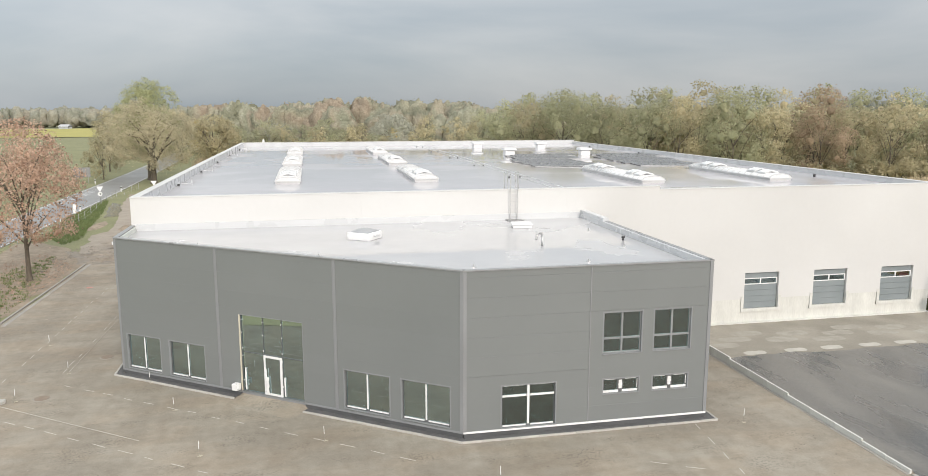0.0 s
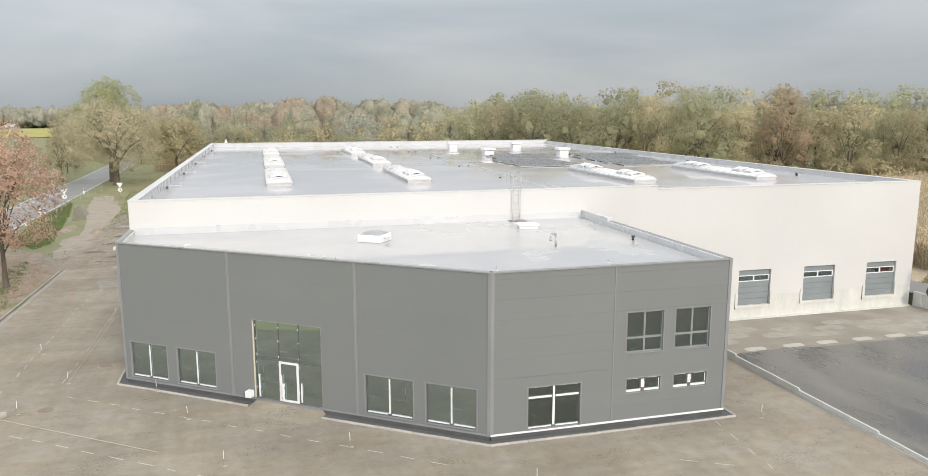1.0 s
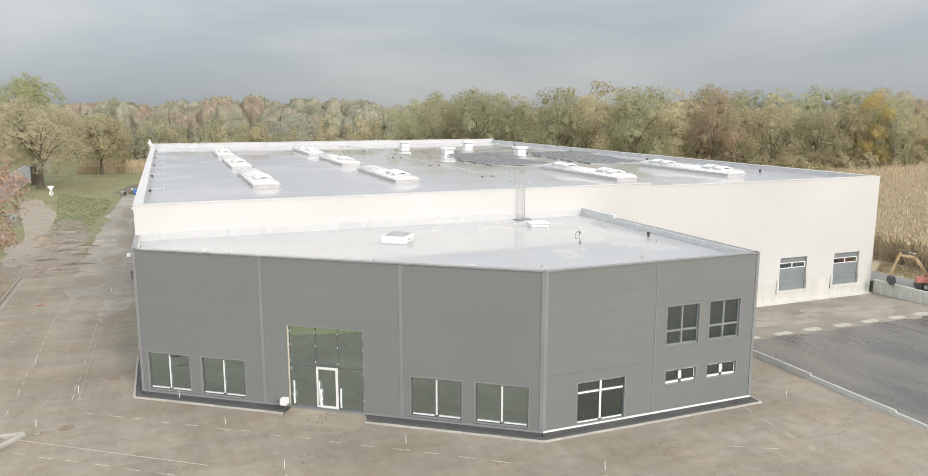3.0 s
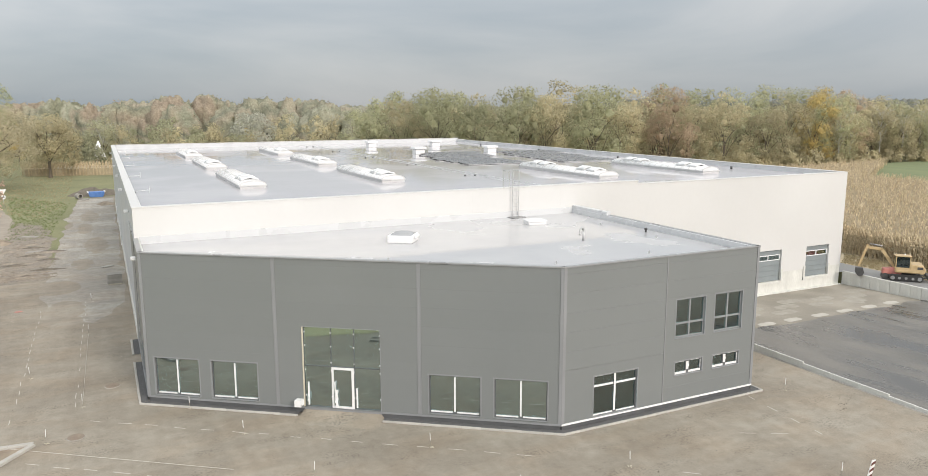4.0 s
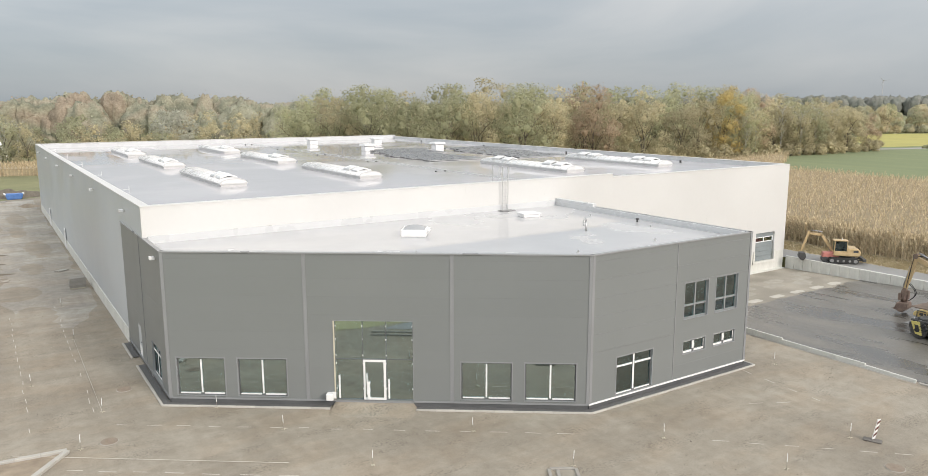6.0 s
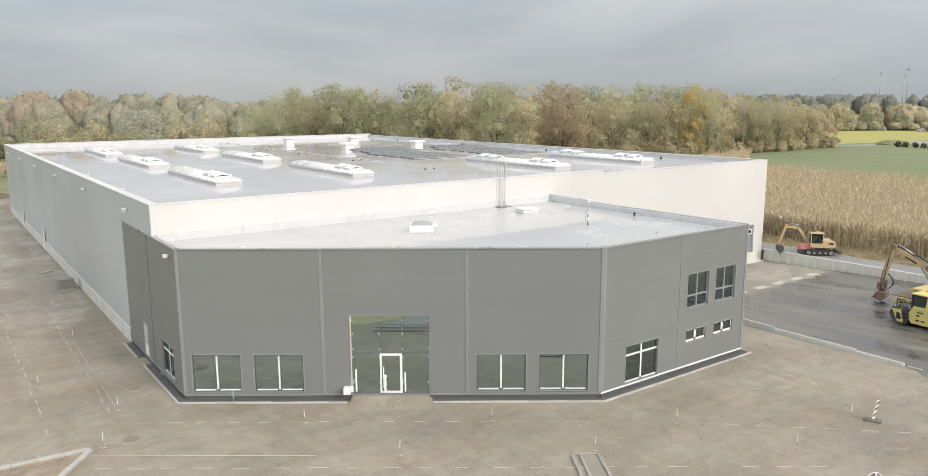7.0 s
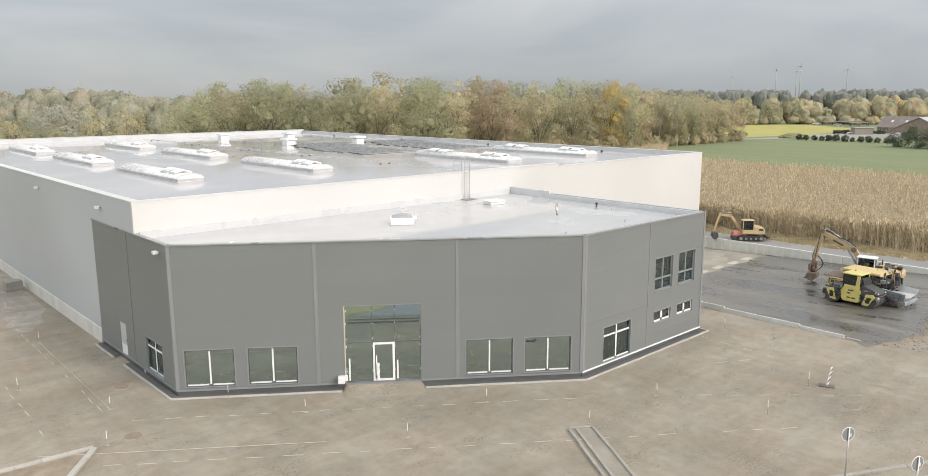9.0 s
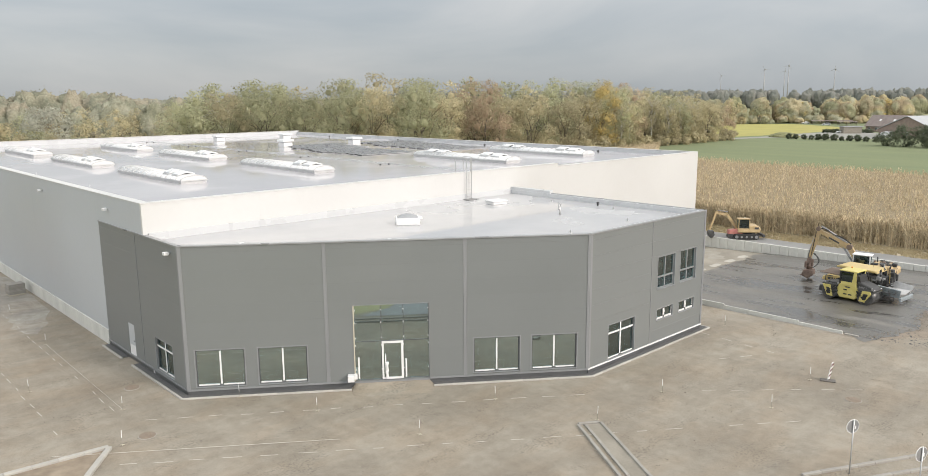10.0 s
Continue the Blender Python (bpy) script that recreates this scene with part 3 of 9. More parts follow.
def yard_sheet(name, y0, y1, x0, x1, mat, lift, label, seed, wav=0.0):
    rnd = random.Random(seed)
    bm = bmesh.new()
    rows = []
    n = int((x1 - x0) / 0.8)
    for j in range(13):
        y = y0 + (y1 - y0) * j / 12
        row = []
        for i in range(n + 1):
            x = x0 + (x1 - x0) * i / n
            yy = y
            if wav and j in (0, 12):
                yy += wav * (noise.noise((x * 0.35, seed, j)) + 0.35 * rnd.uniform(-1, 1))
            row.append(bm.verts.new((x, yy, yard_z(yy) + lift)))
        rows.append(row)
    for a, b in zip(rows, rows[1:]):
        for i in range(n):
            bm.faces.new((a[i], a[i + 1], b[i + 1], b[i]))
    ob = finish(name, bm, mat)
    return tagged(ob, label, "pavement", kind="structure")


yard_sheet("loading_apron", 24.6, HY0, KX + 0.1, YX1 - 0.2, M_APRON, 0.0, "brown base course before the loading docks, with dry patches", 2)
yard_sheet("asphalt_yard", 25.6, 43.7, KX + 0.1, YX1 - 0.2, M_ASPH, 0.04, "fresh dark wet asphalt surface of the loading yard", 5, wav=0.6)
sheet("asphalt_skirt", [(KX + 0.15, 26.2), (KX - 1.0, 24.3), (31, 22.6), (36.4, 23.8), (40, 22), (46, 23.3), (51.6, 22.5), (51.6, 26.2)], M_ASPH, 0.03, "ragged feathered edge of the new wet asphalt", "pavement", rough=0.9, step=0.45, seed=11)

for k, pts in enumerate(([(25.4, 27.5), (26.6, 23.6), (31, 21.2), (37, 21.6), (45, 19.5), (56, 21.5), (52, 23.6), (41, 22.6), (36, 24.0), (31, 23.2), (27.2, 25.0)],
                         [(28.5, 22.4), (33.5, 18.4), (35.5, 18.2), (31.0, 22.0)], [(36.0, 21.5), (41.5, 15.5), (43.4, 15.6), (38.5, 21.0)],
                         )):
    sheet("damp_gravel", pts, M_DAMP, 0.0165 + 0.001 * k, "darker damp tyre-smeared gravel", "gravel", rough=0.7, step=0.5, seed=80 + k)

# drying smears along the track and a damp strip by the hall
for k, (x, y, rx, ry) in enumerate(((-14.4, 103, 1.2, 6.5), (-15.9, 118, 1.0, 5.0), (-15.4, 131, 1.3, 6.0), (-15.6, 91, 1.1, 3.2), (-17.4, 80, 1.8, 3.0), (-16.6, 70, 1.5, 4.5))):
    pts = [(x + rx * math.cos(a), y + ry * math.sin(a)) for a in [i * math.tau / 12 for i in range(12)]]
    sheet("dry_smear", pts, M_DRYGRAVEL, 0.0245 + 0.0006 * k, "paler drying smear on the gravel", "gravel", rough=0.9, step=0.4, seed=100 + k)

# ---- the hall ----
hall = thing("warehouse_hall", "large flat-roofed warehouse clad in cream-white and silver panels", "building", (HX0, HY0, 0))
HT, HT2, STEP_X, HROOF = 10.47, 10.22, 26.35, 9.68
HW, HD = HX1 - HX0, HY1 - HY0
DOCKS = [(45.6, 48.65), (51.85, 54.95), (58.2, 61.3)]


dock_holes = [(a, b, 0.34, 3.3) for a, b in DOCKS]
# south wall: cream panels above a concrete plinth, in bays
bays = [0, 7.6, 15.2, 22.8, 30.4, STEP_X - HX0, 44.2, 50.4, 56.7, HW]
for k, (a, b) in enumerate(zip(bays, bays[1:])):
    bm = bmesh.new()
    top = HT if k < 5 else HT2
    wall_boxes(bm, a + 0.001, b - 0.001, 1.15 if a > 30 else 0.0, top - 0.06, dock_holes, 0.0, 0.2)
    part("wall_panel", bm, M_WHITE, hall)
bm = bmesh.new()
wall_boxes(bm, 30.4, HW, -0.95, 1.148, [(a - 0.25, b + 0.25, 0.1, 3.3) for a, b in DOCKS], 0.03, 0.2)
quad_box(bm, (30.4, -0.25, -1.0), (HW, 0.03, -0.72))
part("south_plinth", bm, M_PLINTH, hall, "pale concrete plinth with dark runs")
for a, b in DOCKS:
    bm = bmesh.new()
    quad_box(bm, (a - 0.25, -0.06, 0.1), (a - 0.02, 0.2, 1.4))
    quad_box(bm, (b + 0.02, -0.06, 0.1), (b + 0.25, 0.2, 1.4))
    quad_box(bm, (a - 0.25, -0.05, 0.1), (b + 0.25, 0.22, 0.335))
    part("dock_bumper_frame", bm, M_PLINTH, hall)
    bm = bmesh.new()
    for i in range(6):
        if i == 4:
            continue
        z = 0.36 + i * 0.49
        quad_box(bm, (a + 0.02, 0.19, z), (b - 0.02, 0.24, z + 0.475))
    door = part("dock_door", bm, material("dock_door_grey", (0.20, 0.23, 0.24), (0.25, 0.28, 0.29), rough=0.4, scale=2), hall, "blue-grey sectional dock door")
    bm = bmesh.new()
    wall_boxes(bm, a + 0.02, b - 0.02, 2.30, 2.83, [(a + 0.12, (a + b) / 2 - 0.05, 2.37, 2.76), ((a + b) / 2 + 0.05, b - 0.12, 2.37, 2.76)], 0.17, 0.24)
    part("window_band", bm, M_WHITEPAINT, door, "white glazing bars")
    for p0, p1 in ((a + 0.12, (a + b) / 2 - 0.05), ((a + b) / 2 + 0.05, b - 0.12)):
        bm = bmesh.new()
        quad_box(bm, (p0, 0.205, 2.37), (p1, 0.215, 2.76))
        part("pane", bm, M_DOCKGLASS, door)
    # added dark sheet: its colour gives the shade inside, behind the panes
    bm = bmesh.new()
    quad_box(bm, (a - 0.01, 0.3, 0.2), (b + 0.01, 0.34, 3.4))
    part("dock_shade_sheet", bm, M_FRAME, hall)
# west wall in silver panels, its plinth, north and east walls
for k in range(11):
    bm = bmesh.new()
    a, b = k * HD / 11 + 0.004, (k + 1) * HD / 11 - 0.004
    if k == 0:
        a = 0.2
    quad_box(bm, (0.0, a, 1.05), (0.2, b, HT - 0.06))
    part("wall_panel", bm, M_SILVER, hall)
bm = bmesh.new()
quad_box(bm, (-0.05, 7.9, -0.1), (0.2, HD, 1.05))
soften(bm, 0.02)
part("west_plinth", bm, M_PLINTH, hall, "pale concrete plinth strip")
bm = bmesh.new()
quad_box(bm, (0.2, HD - 0.2, -0.1), (HW - 0.2, HD, HT - 0.06))
part("north_wall", bm, M_SILVER, hall)
bm = bmesh.new()
quad_box(bm, (HW - 0.2, 0.2, -1.0), (HW, HD, HT2 - 0.06))
part("east_wall", bm, M_SILVER, hall)
bm = bmesh.new()
quad_box(bm, (0.2, 0.2, 0.0), (HW - 0.2, HD - 0.2, 0.1))
part("floor_slab", bm, M_SLAB, hall)
# the roof: a shallow valley half way across
RX = 32.4
bm = bmesh.new()
rv = [[bm.verts.new((x, y, z)) for x, z in ((0.2, HROOF + 0.06), (RX, HROOF), (HW - 0.2, HROOF + 0.06))] for y in (0.2, HD * 0.25, HD * 0.5, HD * 0.75, HD - 0.2)]
for p, q in zip(rv, rv[1:]):
    for i in range(2):
        bm.faces.new((p[i], p[i + 1], q[i + 1], q[i]))
part("roof", bm, M_ROOF, hall, "wet light grey roof membrane mirroring the sky")
bm = bmesh.new()
quad_box(bm, (RX - 0.5, 0.3, HROOF + 0.004), (RX - 0.42, HD - 0.3, HROOF + 0.03))
quad_box(bm, (RX + 0.42, 0.3, HROOF + 0.004), (RX + 0.5, HD - 0.3, HROOF + 0.03))
part("valley_seam", bm, M_UPSTAND, hall)
# parapets and coping
bm = bmesh.new()
quad_box(bm, (0.2, 0.2, HROOF - 0.1), (0.5, HD - 0.5, HT - 0.08))
quad_box(bm, (0.2, HD - 0.5, HROOF - 0.1), (HW - 0.2, HD - 0.2, HT - 0.08))
quad_box(bm, (HW - 0.5, 0.2, HROOF - 0.1), (HW - 0.2, HD - 0.5, HT2 - 0.08))
quad_box(bm, (0.5, 0.2, HROOF - 0.1), (STEP_X - HX0, 0.4, HT - 0.08))
quad_box(bm, (STEP_X - HX0, 0.2, HROOF - 0.1), (HW - 0.5, 0.4, HT2 - 0.08))
for piece in pieces(bm):
    part("parapet_upstand", piece, M_UPSTAND, hall, "light grey membrane-lined parapet")
for lo, hi in (((-0.03, -0.03, HT - 0.06), (0.55, HD + 0.03, HT)), ((0.55, HD - 0.55, HT - 0.06), (HW + 0.03, HD + 0.03, HT)),
               ((0.55, -0.03, HT - 0.06), (STEP_X - HX0, 0.45, HT)), ((STEP_X - HX0, -0.03, HT2 - 0.06), (HW - 0.55, 0.45, HT2)),
               ((HW - 0.55, -0.03, HT2 - 0.06), (HW + 0.03, HD - 0.55, HT2))):
    bm = bmesh.new()
    quad_box(bm, lo, hi)
    part("coping", bm, M_WHITE, hall)

# ---- the office annex ----
AW, AC, AE = Vector((-11.56, 47.22)), Vector((7.17, 33.67)), Vector((20.3, 33.67))
AN = Vector((-11.56, 59.9))
AZ0, AZ1, AROOF = 0.36, 8.6, 8.22
annex = thing("office_annex", "anthracite-clad two-storey office annex with a wet flat roof", "building", (AW.x, AW.y, 0))
ROOT = Matrix.Translation((-AW.x, -AW.y, 0))


def facade_matrix(p, q):
    """x along the wall from p to q, y inwards, z up, in the annex's own coordinates."""
    d = (q - p).normalized()
    return ROOT @ Matrix.Translation((p.x, p.y, 0)) @ Matrix(((d.x, -d.y, 0, 0), (d.y, d.x, 0, 0), (0, 0, 1, 0), (0, 0, 0, 1)))


def panel_piece(bm, a, b, z0, z1, m, c=0.003):
    """A panel slab with chamfered long edges; its face lies at y = 0."""
    out = [(0.10, z0), (c, z0), (0.0, z0 + c), (0.0, z1 - c), (c, z1), (0.10, z1)]
    va = [bm.verts.new(m @ Vector((a, y, z))) for y, z in out]
    vb = [bm.verts.new(m @ Vector((b, y, z))) for y, z in out]
    bm.faces.new(va)
    bm.faces.new(vb[::-1])
    for k in range(6):
        bm.faces.new((va[k], vb[k], vb[(k + 1) % 6], va[(k + 1) % 6]))


def clad(p, q, bays_at, holes, rows, name="facade_panel", c=0.003):
    m = facade_matrix(p, q)
    for u0, u1 in zip(bays_at, bays_at[1:]):
        for z0, z1 in zip(rows, rows[1:]):
            bm = bmesh.new()
            if any(o[2] < z1 and o[3] > z0 and o[1] > u0 and o[0] < u1 for o in holes):
                wall_boxes(bm, u0 + 0.004, u1 - 0.004, z0 + 0.0004, z1 - 0.0004, holes, 0.0, 0.10, m)
            else:
                panel_piece(bm, u0 + 0.004, u1 - 0.004, z0 + 0.0004, z1 - 0.0004, m, c)
            for piece in pieces(bm):
                part(name, piece, M_PANEL, annex)
    bm = bmesh.new()
    wall_boxes(bm, 0.12, (q - p).length - 0.12, AZ0 - 0.3, AZ1 - 0.1, holes, 0.10, 0.32, m)
    part("wall_core", bm, M_INSIDE, annex)


ROWS_Z = [AZ0, 1.2, 2.2, 3.2, 4.2, 5.2, 6.2, 7.2, 8.2, AZ1 - 0.07]
LF, LR, LE, LW = (AC - AW).length, (AE - AC).length, 52.0 - AE.y, AN.y - AW.y
F_HOLES = [(0.5, 3.2, 0.5, 2.65), (3.92, 6.65, 0.5, 2.65), (9.33, 13.6, 0.37, 4.86), (16.2, 18.95, 0.5, 2.62), (19.65, 22.4, 0.5, 2.62)]
R_HOLES = [(1.95, 4.77, 0.42, 2.63), (7.24, 9.32, 3.93, 6.1), (10.0, 12.05, 3.93, 6.12), (7.3, 9.27, 1.8, 2.58), (10.02, 12.0, 1.8, 2.58)]
W_HOLES = [(LW - 8.75, LW - 7.7, 0.37, 2.45), (LW - 4.3, LW - 1.75, 0.5, 2.5)]
clad(AW, AC, [0, 7.8, 15.72, LF], F_HOLES, ROWS_Z)
clad(AC, AE, [0, 6.52, LR], R_HOLES, ROWS_Z, c=0.011)
clad(AN, AW, [0, 6.4, LW], W_HOLES, ROWS_Z)
clad(AE, Vector((AE.x, 52.0)), [0, 6.2, 12.2, LE], [], ROWS_Z)

# joints, corners, base rail and coping of the annex
for p, q, us in ((AW, AC, (7.8, 15.72)), (AC, AE, (6.52,)), (AN, AW, (6.4,))):
    m = facade_matrix(p, q)
    for u in us:
        bm = bmesh.new()
        w = 0.10 if p is AW else 0.03
        quad_box(bm, (u - w, -0.02, AZ0), (u - w + 0.03, 0.05, AZ1 - 0.08), m)
        quad_box(bm, (u + w - 0.03, -0.02, AZ0), (u + w, 0.05, AZ1 - 0.08), m)
        quad_box(bm, (u - w, -0.006, AZ0), (u + w, 0.05, AZ1 - 0.08), m)
        part("joint_trim", bm, M_TRIM, annex)
for p, q, u in ((AW, AC, 0), (AC, AE, 0), (AE, Vector((AE.x, 52.0)), 0)):
    m = facade_matrix(p, q)

    bm = bmesh.new()
    quad_box(bm, (-0.02, -0.03, AZ0), (0.16, 0.02, AZ1 - 0.08), m)
    m2 = facade_matrix(AN if p is AW else AW if p is AC else AC, p)
    length = ((p - (AN if p is AW else AW if p is AC else AC))).length
    quad_box(bm, (length - 0.16, -0.03, AZ0), (length + 0.02, 0.02, AZ1 - 0.08), m2)
    part("corner_trim", bm, M_TRIM, annex)
for p, q in ((AW, AC), (AC, AE), (AN, AW), (AE, Vector((AE.x, 52.0)))):
    m = facade_matrix(p, q)
    length = (q - p).length
    bm = bmesh.new()
    quad_box(bm, (-0.03, -0.05, AZ1 - 0.08), (length + 0.03, 0.22, AZ1), m)
    soften(bm, 0.012)
    part("coping", bm, M_CAP, annex)
    for u0, u1 in (((0, 9.3), (13.62, length)) if p is AW else ((0, length),)):
        bm = bmesh.new()
        quad_box(bm, (u0, -0.04, 0.285), (u1, 0.06, AZ0 + 0.02), m)
        part("base_rail", bm, M_FILM if p is AC else M_TRIM, annex)
    bm = bmesh.new()
    quad_box(bm, (0.05, 0.03, -0.1), (length - 0.05, 0.3, AZ0), m)
    part("footing", bm, M_FRAME, annex)
# roof, upstands, inner floors and rear wall
bm = bmesh.new()
ring = [AW, AC, AE, Vector((AE.x, HY0 - 0.02)), Vector((HX0 + 0.02, HY0 - 0.02))]
f = bm.faces.new([bm.verts.new((p.x - AW.x, p.y - AW.y, AROOF)) for p in ring])
part("roof", bm, M_ROOF_WET, annex, "flooded pale roof membrane mirroring the hall wall")
bm = bmesh.new()
wall_boxes(bm, 0.3, LE, AROOF - 0.1, AZ1 - 0.03, [], 0.22, 0.40, facade_matrix(AE, Vector((AE.x, 52.0))))
wall_boxes(bm, 0.3, LF - 0.2, AROOF - 0.1, AZ1 - 0.03, [], 0.22, 0.36, facade_matrix(AW, AC))
wall_boxes(bm, 0.2, LR - 0.3, AROOF - 0.1, AZ1 - 0.03, [], 0.22, 0.36, facade_matrix(AC, AE))
quad_box(bm, (0.3, HY0 - AW.y - 0.12, AROOF - 0.05), (AE.x - AW.x - 0.3, HY0 - AW.y - 0.002, 8.66))
for piece in pieces(bm):
    part("roof_upstand", piece, M_UPSTAND, annex, "grey membrane upstand")
bm = bmesh.new()
quad_box(bm, (AE.x - AW.x - 0.34, 47.6 - AW.y, AROOF), (AE.x - AW.x + 0.08, HY0 - AW.y - 0.01, 8.8))
soften(bm, 0.02)
part("parapet_block", bm, M_UPSTAND, annex, "raised grey parapet section at the hall wall")
for z, mat, nm in ((0.3, M_SLAB, "ground_floor"), (3.55, M_INSIDE, "upper_floor")):
    bm = bmesh.new()
    f = bm.faces.new([bm.verts.new((p.x - AW.x, p.y - AW.y, z)) for p in (AW + Vector((0.4, 0.2)), AC + Vector((0.1, 0.4)), AE + Vector((-0.4, 0.4)), Vector((AE.x - 0.4, 51.9)), Vector((HX0 + 0.4, 51.9)))])
    g = bmesh.ops.extrude_face_region(bm, geom=[f])
    bmesh.ops.translate(bm, verts=[v for v in g["geom"] if isinstance(v, bmesh.types.BMVert)], vec=(0, 0, 0.12))
    if nm == "upper_floor":
        # only the east part has two storeys
        bm.free()
        bm = bmesh.new()
        quad_box(bm, (7.6 - AW.x, 34.1 - AW.y, 3.4), (AE.x - AW.x - 0.35, 51.8 - AW.y, 3.6))
        quad_box(bm, (7.4 - AW.x, 34.4 - AW.y, 0.42), (7.6 - AW.x, 51.8 - AW.y, 8.1))
        quad_box(bm, (7.6 - AW.x, 36.3 - AW.y, 0.42), (AE.x - AW.x - 0.35, 36.42 - AW.y, 8.1))
    part(nm, bm, mat, annex)


# rooms behind the front windows: partition walls and a ceiling
for u0, u1 in ((0.4, 8.4), (14.6, LF - 0.6)):
    m = facade_matrix(AW, AC)
    bm = bmesh.new()
    wall_boxes(bm, u0, u1, 0.42, 3.3, [], 2.3, 2.42, m)
    part("room_partition", bm, M_ROOM, annex)
    bm = bmesh.new()
    wall_boxes(bm, u0, u1, 3.3, 3.42, [], 0.33, 2.42, m)
    part("room_ceiling", bm, M_ROOM, annex)

# the wall behind the entrance hall, and end walls of the side rooms
m = facade_matrix(AW, AC)
for u0, u1, y0, y1, z1 in ((8.4, 14.6, 4.2, 4.32, 8.1), (8.4, 8.5, 0.35, 4.2, 8.1), (14.5, 14.6, 0.35, 4.2, 8.1)):
    bm = bmesh.new()
    wall_boxes(bm, u0, u1, 0.42, z1, [], y0, y1, m)
    part("hall_partition", bm, M_ROOM, annex)


def glazing(p, q, hole, kind):
    """A window in a hole of the wall p-q: frame, panes, bars."""
    a, b, z0, z1 = hole
    m = facade_matrix(p, q)
    bm = bmesh.new()
    t = 0.07
    bars = [(a + t, b - t, z0 + t, z1 - t)]
    mid = (a + b) / 2
    if kind == "entrance":
        d1, d2, zt = a + (b - a) * 0.355, a + (b - a) * 0.655, 2.68
        bars = [(x0 + 0.022, x1 - 0.022, w0 + 0.022, w1 - 0.022) for x0, x1 in ((a, d1), (d1, d2), (d2, b)) for w0, w1 in ((z0, zt), (zt, z1))]
        wall_boxes(bm, a, b, z0, z1, bars, 0.10, 0.18, m)
        reveal = 0.08
    elif kind == "shop":
        bars = [(a + t, mid - 0.03, z0 + t, z1 - t), (mid + 0.03, b - t, z0 + t, z1 - t)]
        wall_boxes(bm, a, b, z0, z1, bars, 0.10, 0.18, m)
    elif kind == "transom":
        zt = z1 - (z1 - z0) * 0.26
        bars = [(x0, x1, w0, w1) for x0, x1 in ((a + t, mid - 0.04), (mid + 0.04, b - t)) for w0, w1 in ((z0 + t, zt - 0.03), (zt + 0.03, z1 - t))]
        wall_boxes(bm, a, b, z0, z1, bars, 0.10, 0.18, m)
    elif kind == "office":
        zt = z0 + (z1 - z0) * 0.36
        bars = [(x0, x1, w0, w1) for x0, x1 in ((a + t, mid - 0.05), (mid + 0.05, b - t)) for w0, w1 in ((z0 + t, zt - 0.05), (zt + 0.05, z1 - t))]
        wall_boxes(bm, a, b, z0, z1, bars, 0.10, 0.18, m)
    elif kind == "small":
        bars = [(a + 0.09, mid - 0.16, z0 + 0.12, z1 - 0.1), (mid + 0.16, b - 0.09, z0 + 0.12, z1 - 0.1)]
        wall_boxes(bm, a, b, z0, z1, bars, 0.10, 0.18, m)
    win = part("window", bm, M_TRIM if kind == "office" else M_FRAME, annex, "grey aluminium window frame" if kind == "office" else "dark aluminium window frame")
    for x0, x1, w0, w1 in bars:
        bm = bmesh.new()
        quad_box(bm, (x0, 0.135, w0), (x1, 0.15, w1), m)
        pane = part("pane", bm, M_GLASS if kind in ("shop", "entrance") else M_OFFICEGLASS, win)
        pane.visible_shadow = False
    strips = []
    if kind == "shop":
        strips = [(mid - 0.045, mid + 0.045, z0 + 0.12, z1 - 0.1), (a + 0.1, mid - 0.12, z0 + 0.05, z0 + 0.13), (mid + 0.12, b - 0.1, z0 + 0.05, z0 + 0.13)]
    elif kind == "transom":
        strips = [(mid - 0.06, mid + 0.06, z0 + 0.1, z1 - 0.06), (a + 0.06, mid - 0.1, zt - 0.06, zt + 0.05), (mid + 0.1, b - 0.06, zt - 0.06, zt + 0.05),
                  (a + 0.08, mid - 0.12, z0 + 0.02, z0 + 0.1), (mid + 0.12, b - 0.08, z0 + 0.02, z0 + 0.1), (a + 0.12, mid - 0.24, z1 - 0.065, z1 - 0.035), (mid + 0.24, b - 0.12, z1 - 0.065, z1 - 0.035)]
    elif kind == "small":
        strips = [(mid - 0.085, mid + 0.085, z0 + 0.2, z1 - 0.12), (a + 0.03, mid - 0.1, z0 + 0.015, z0 + 0.14), (mid + 0.1, b - 0.03, z0 + 0.015, z0 + 0.14),
                  (a + 0.14, mid - 0.26, z1 - 0.08, z1 - 0.05), (mid + 0.26, b - 0.14, z1 - 0.08, z1 - 0.05), (b - 0.08, b - 0.04, z0 + 0.2, z1 - 0.12)]
    for x0, x1, w0, w1 in strips:
        bm = bmesh.new()
        quad_box(bm, (x0, 0.085, w0), (x1, 0.10, w1), m)
        part("film_strip", bm, M_FILM, win, "white protective film strip")
    if kind == "small":
        zc = (z0 + z1) / 2 + 0.04
        bm = bmesh.new()
        rod(bm, m @ Vector((mid, 0.07, zc)), m @ Vector((mid, 0.084, zc)), 0.11, 0.11, 16)
        part("film_disc", bm, M_FILM, win, "round white sticker on the window bar")
    # sill and reveal lining
    bm = bmesh.new()
    if kind != "entrance":
        quad_box(bm, (a - 0.02, -0.05, z0 - 0.03), (b + 0.02, 0.11, z0 - 0.002), m)
        quad_box(bm, (a - 0.05, -0.015, z0), (a + 0.012, 0.10, z1 + 0.05), m)
        quad_box(bm, (b - 0.012, -0.015, z0), (b + 0.05, 0.10, z1 + 0.05), m)
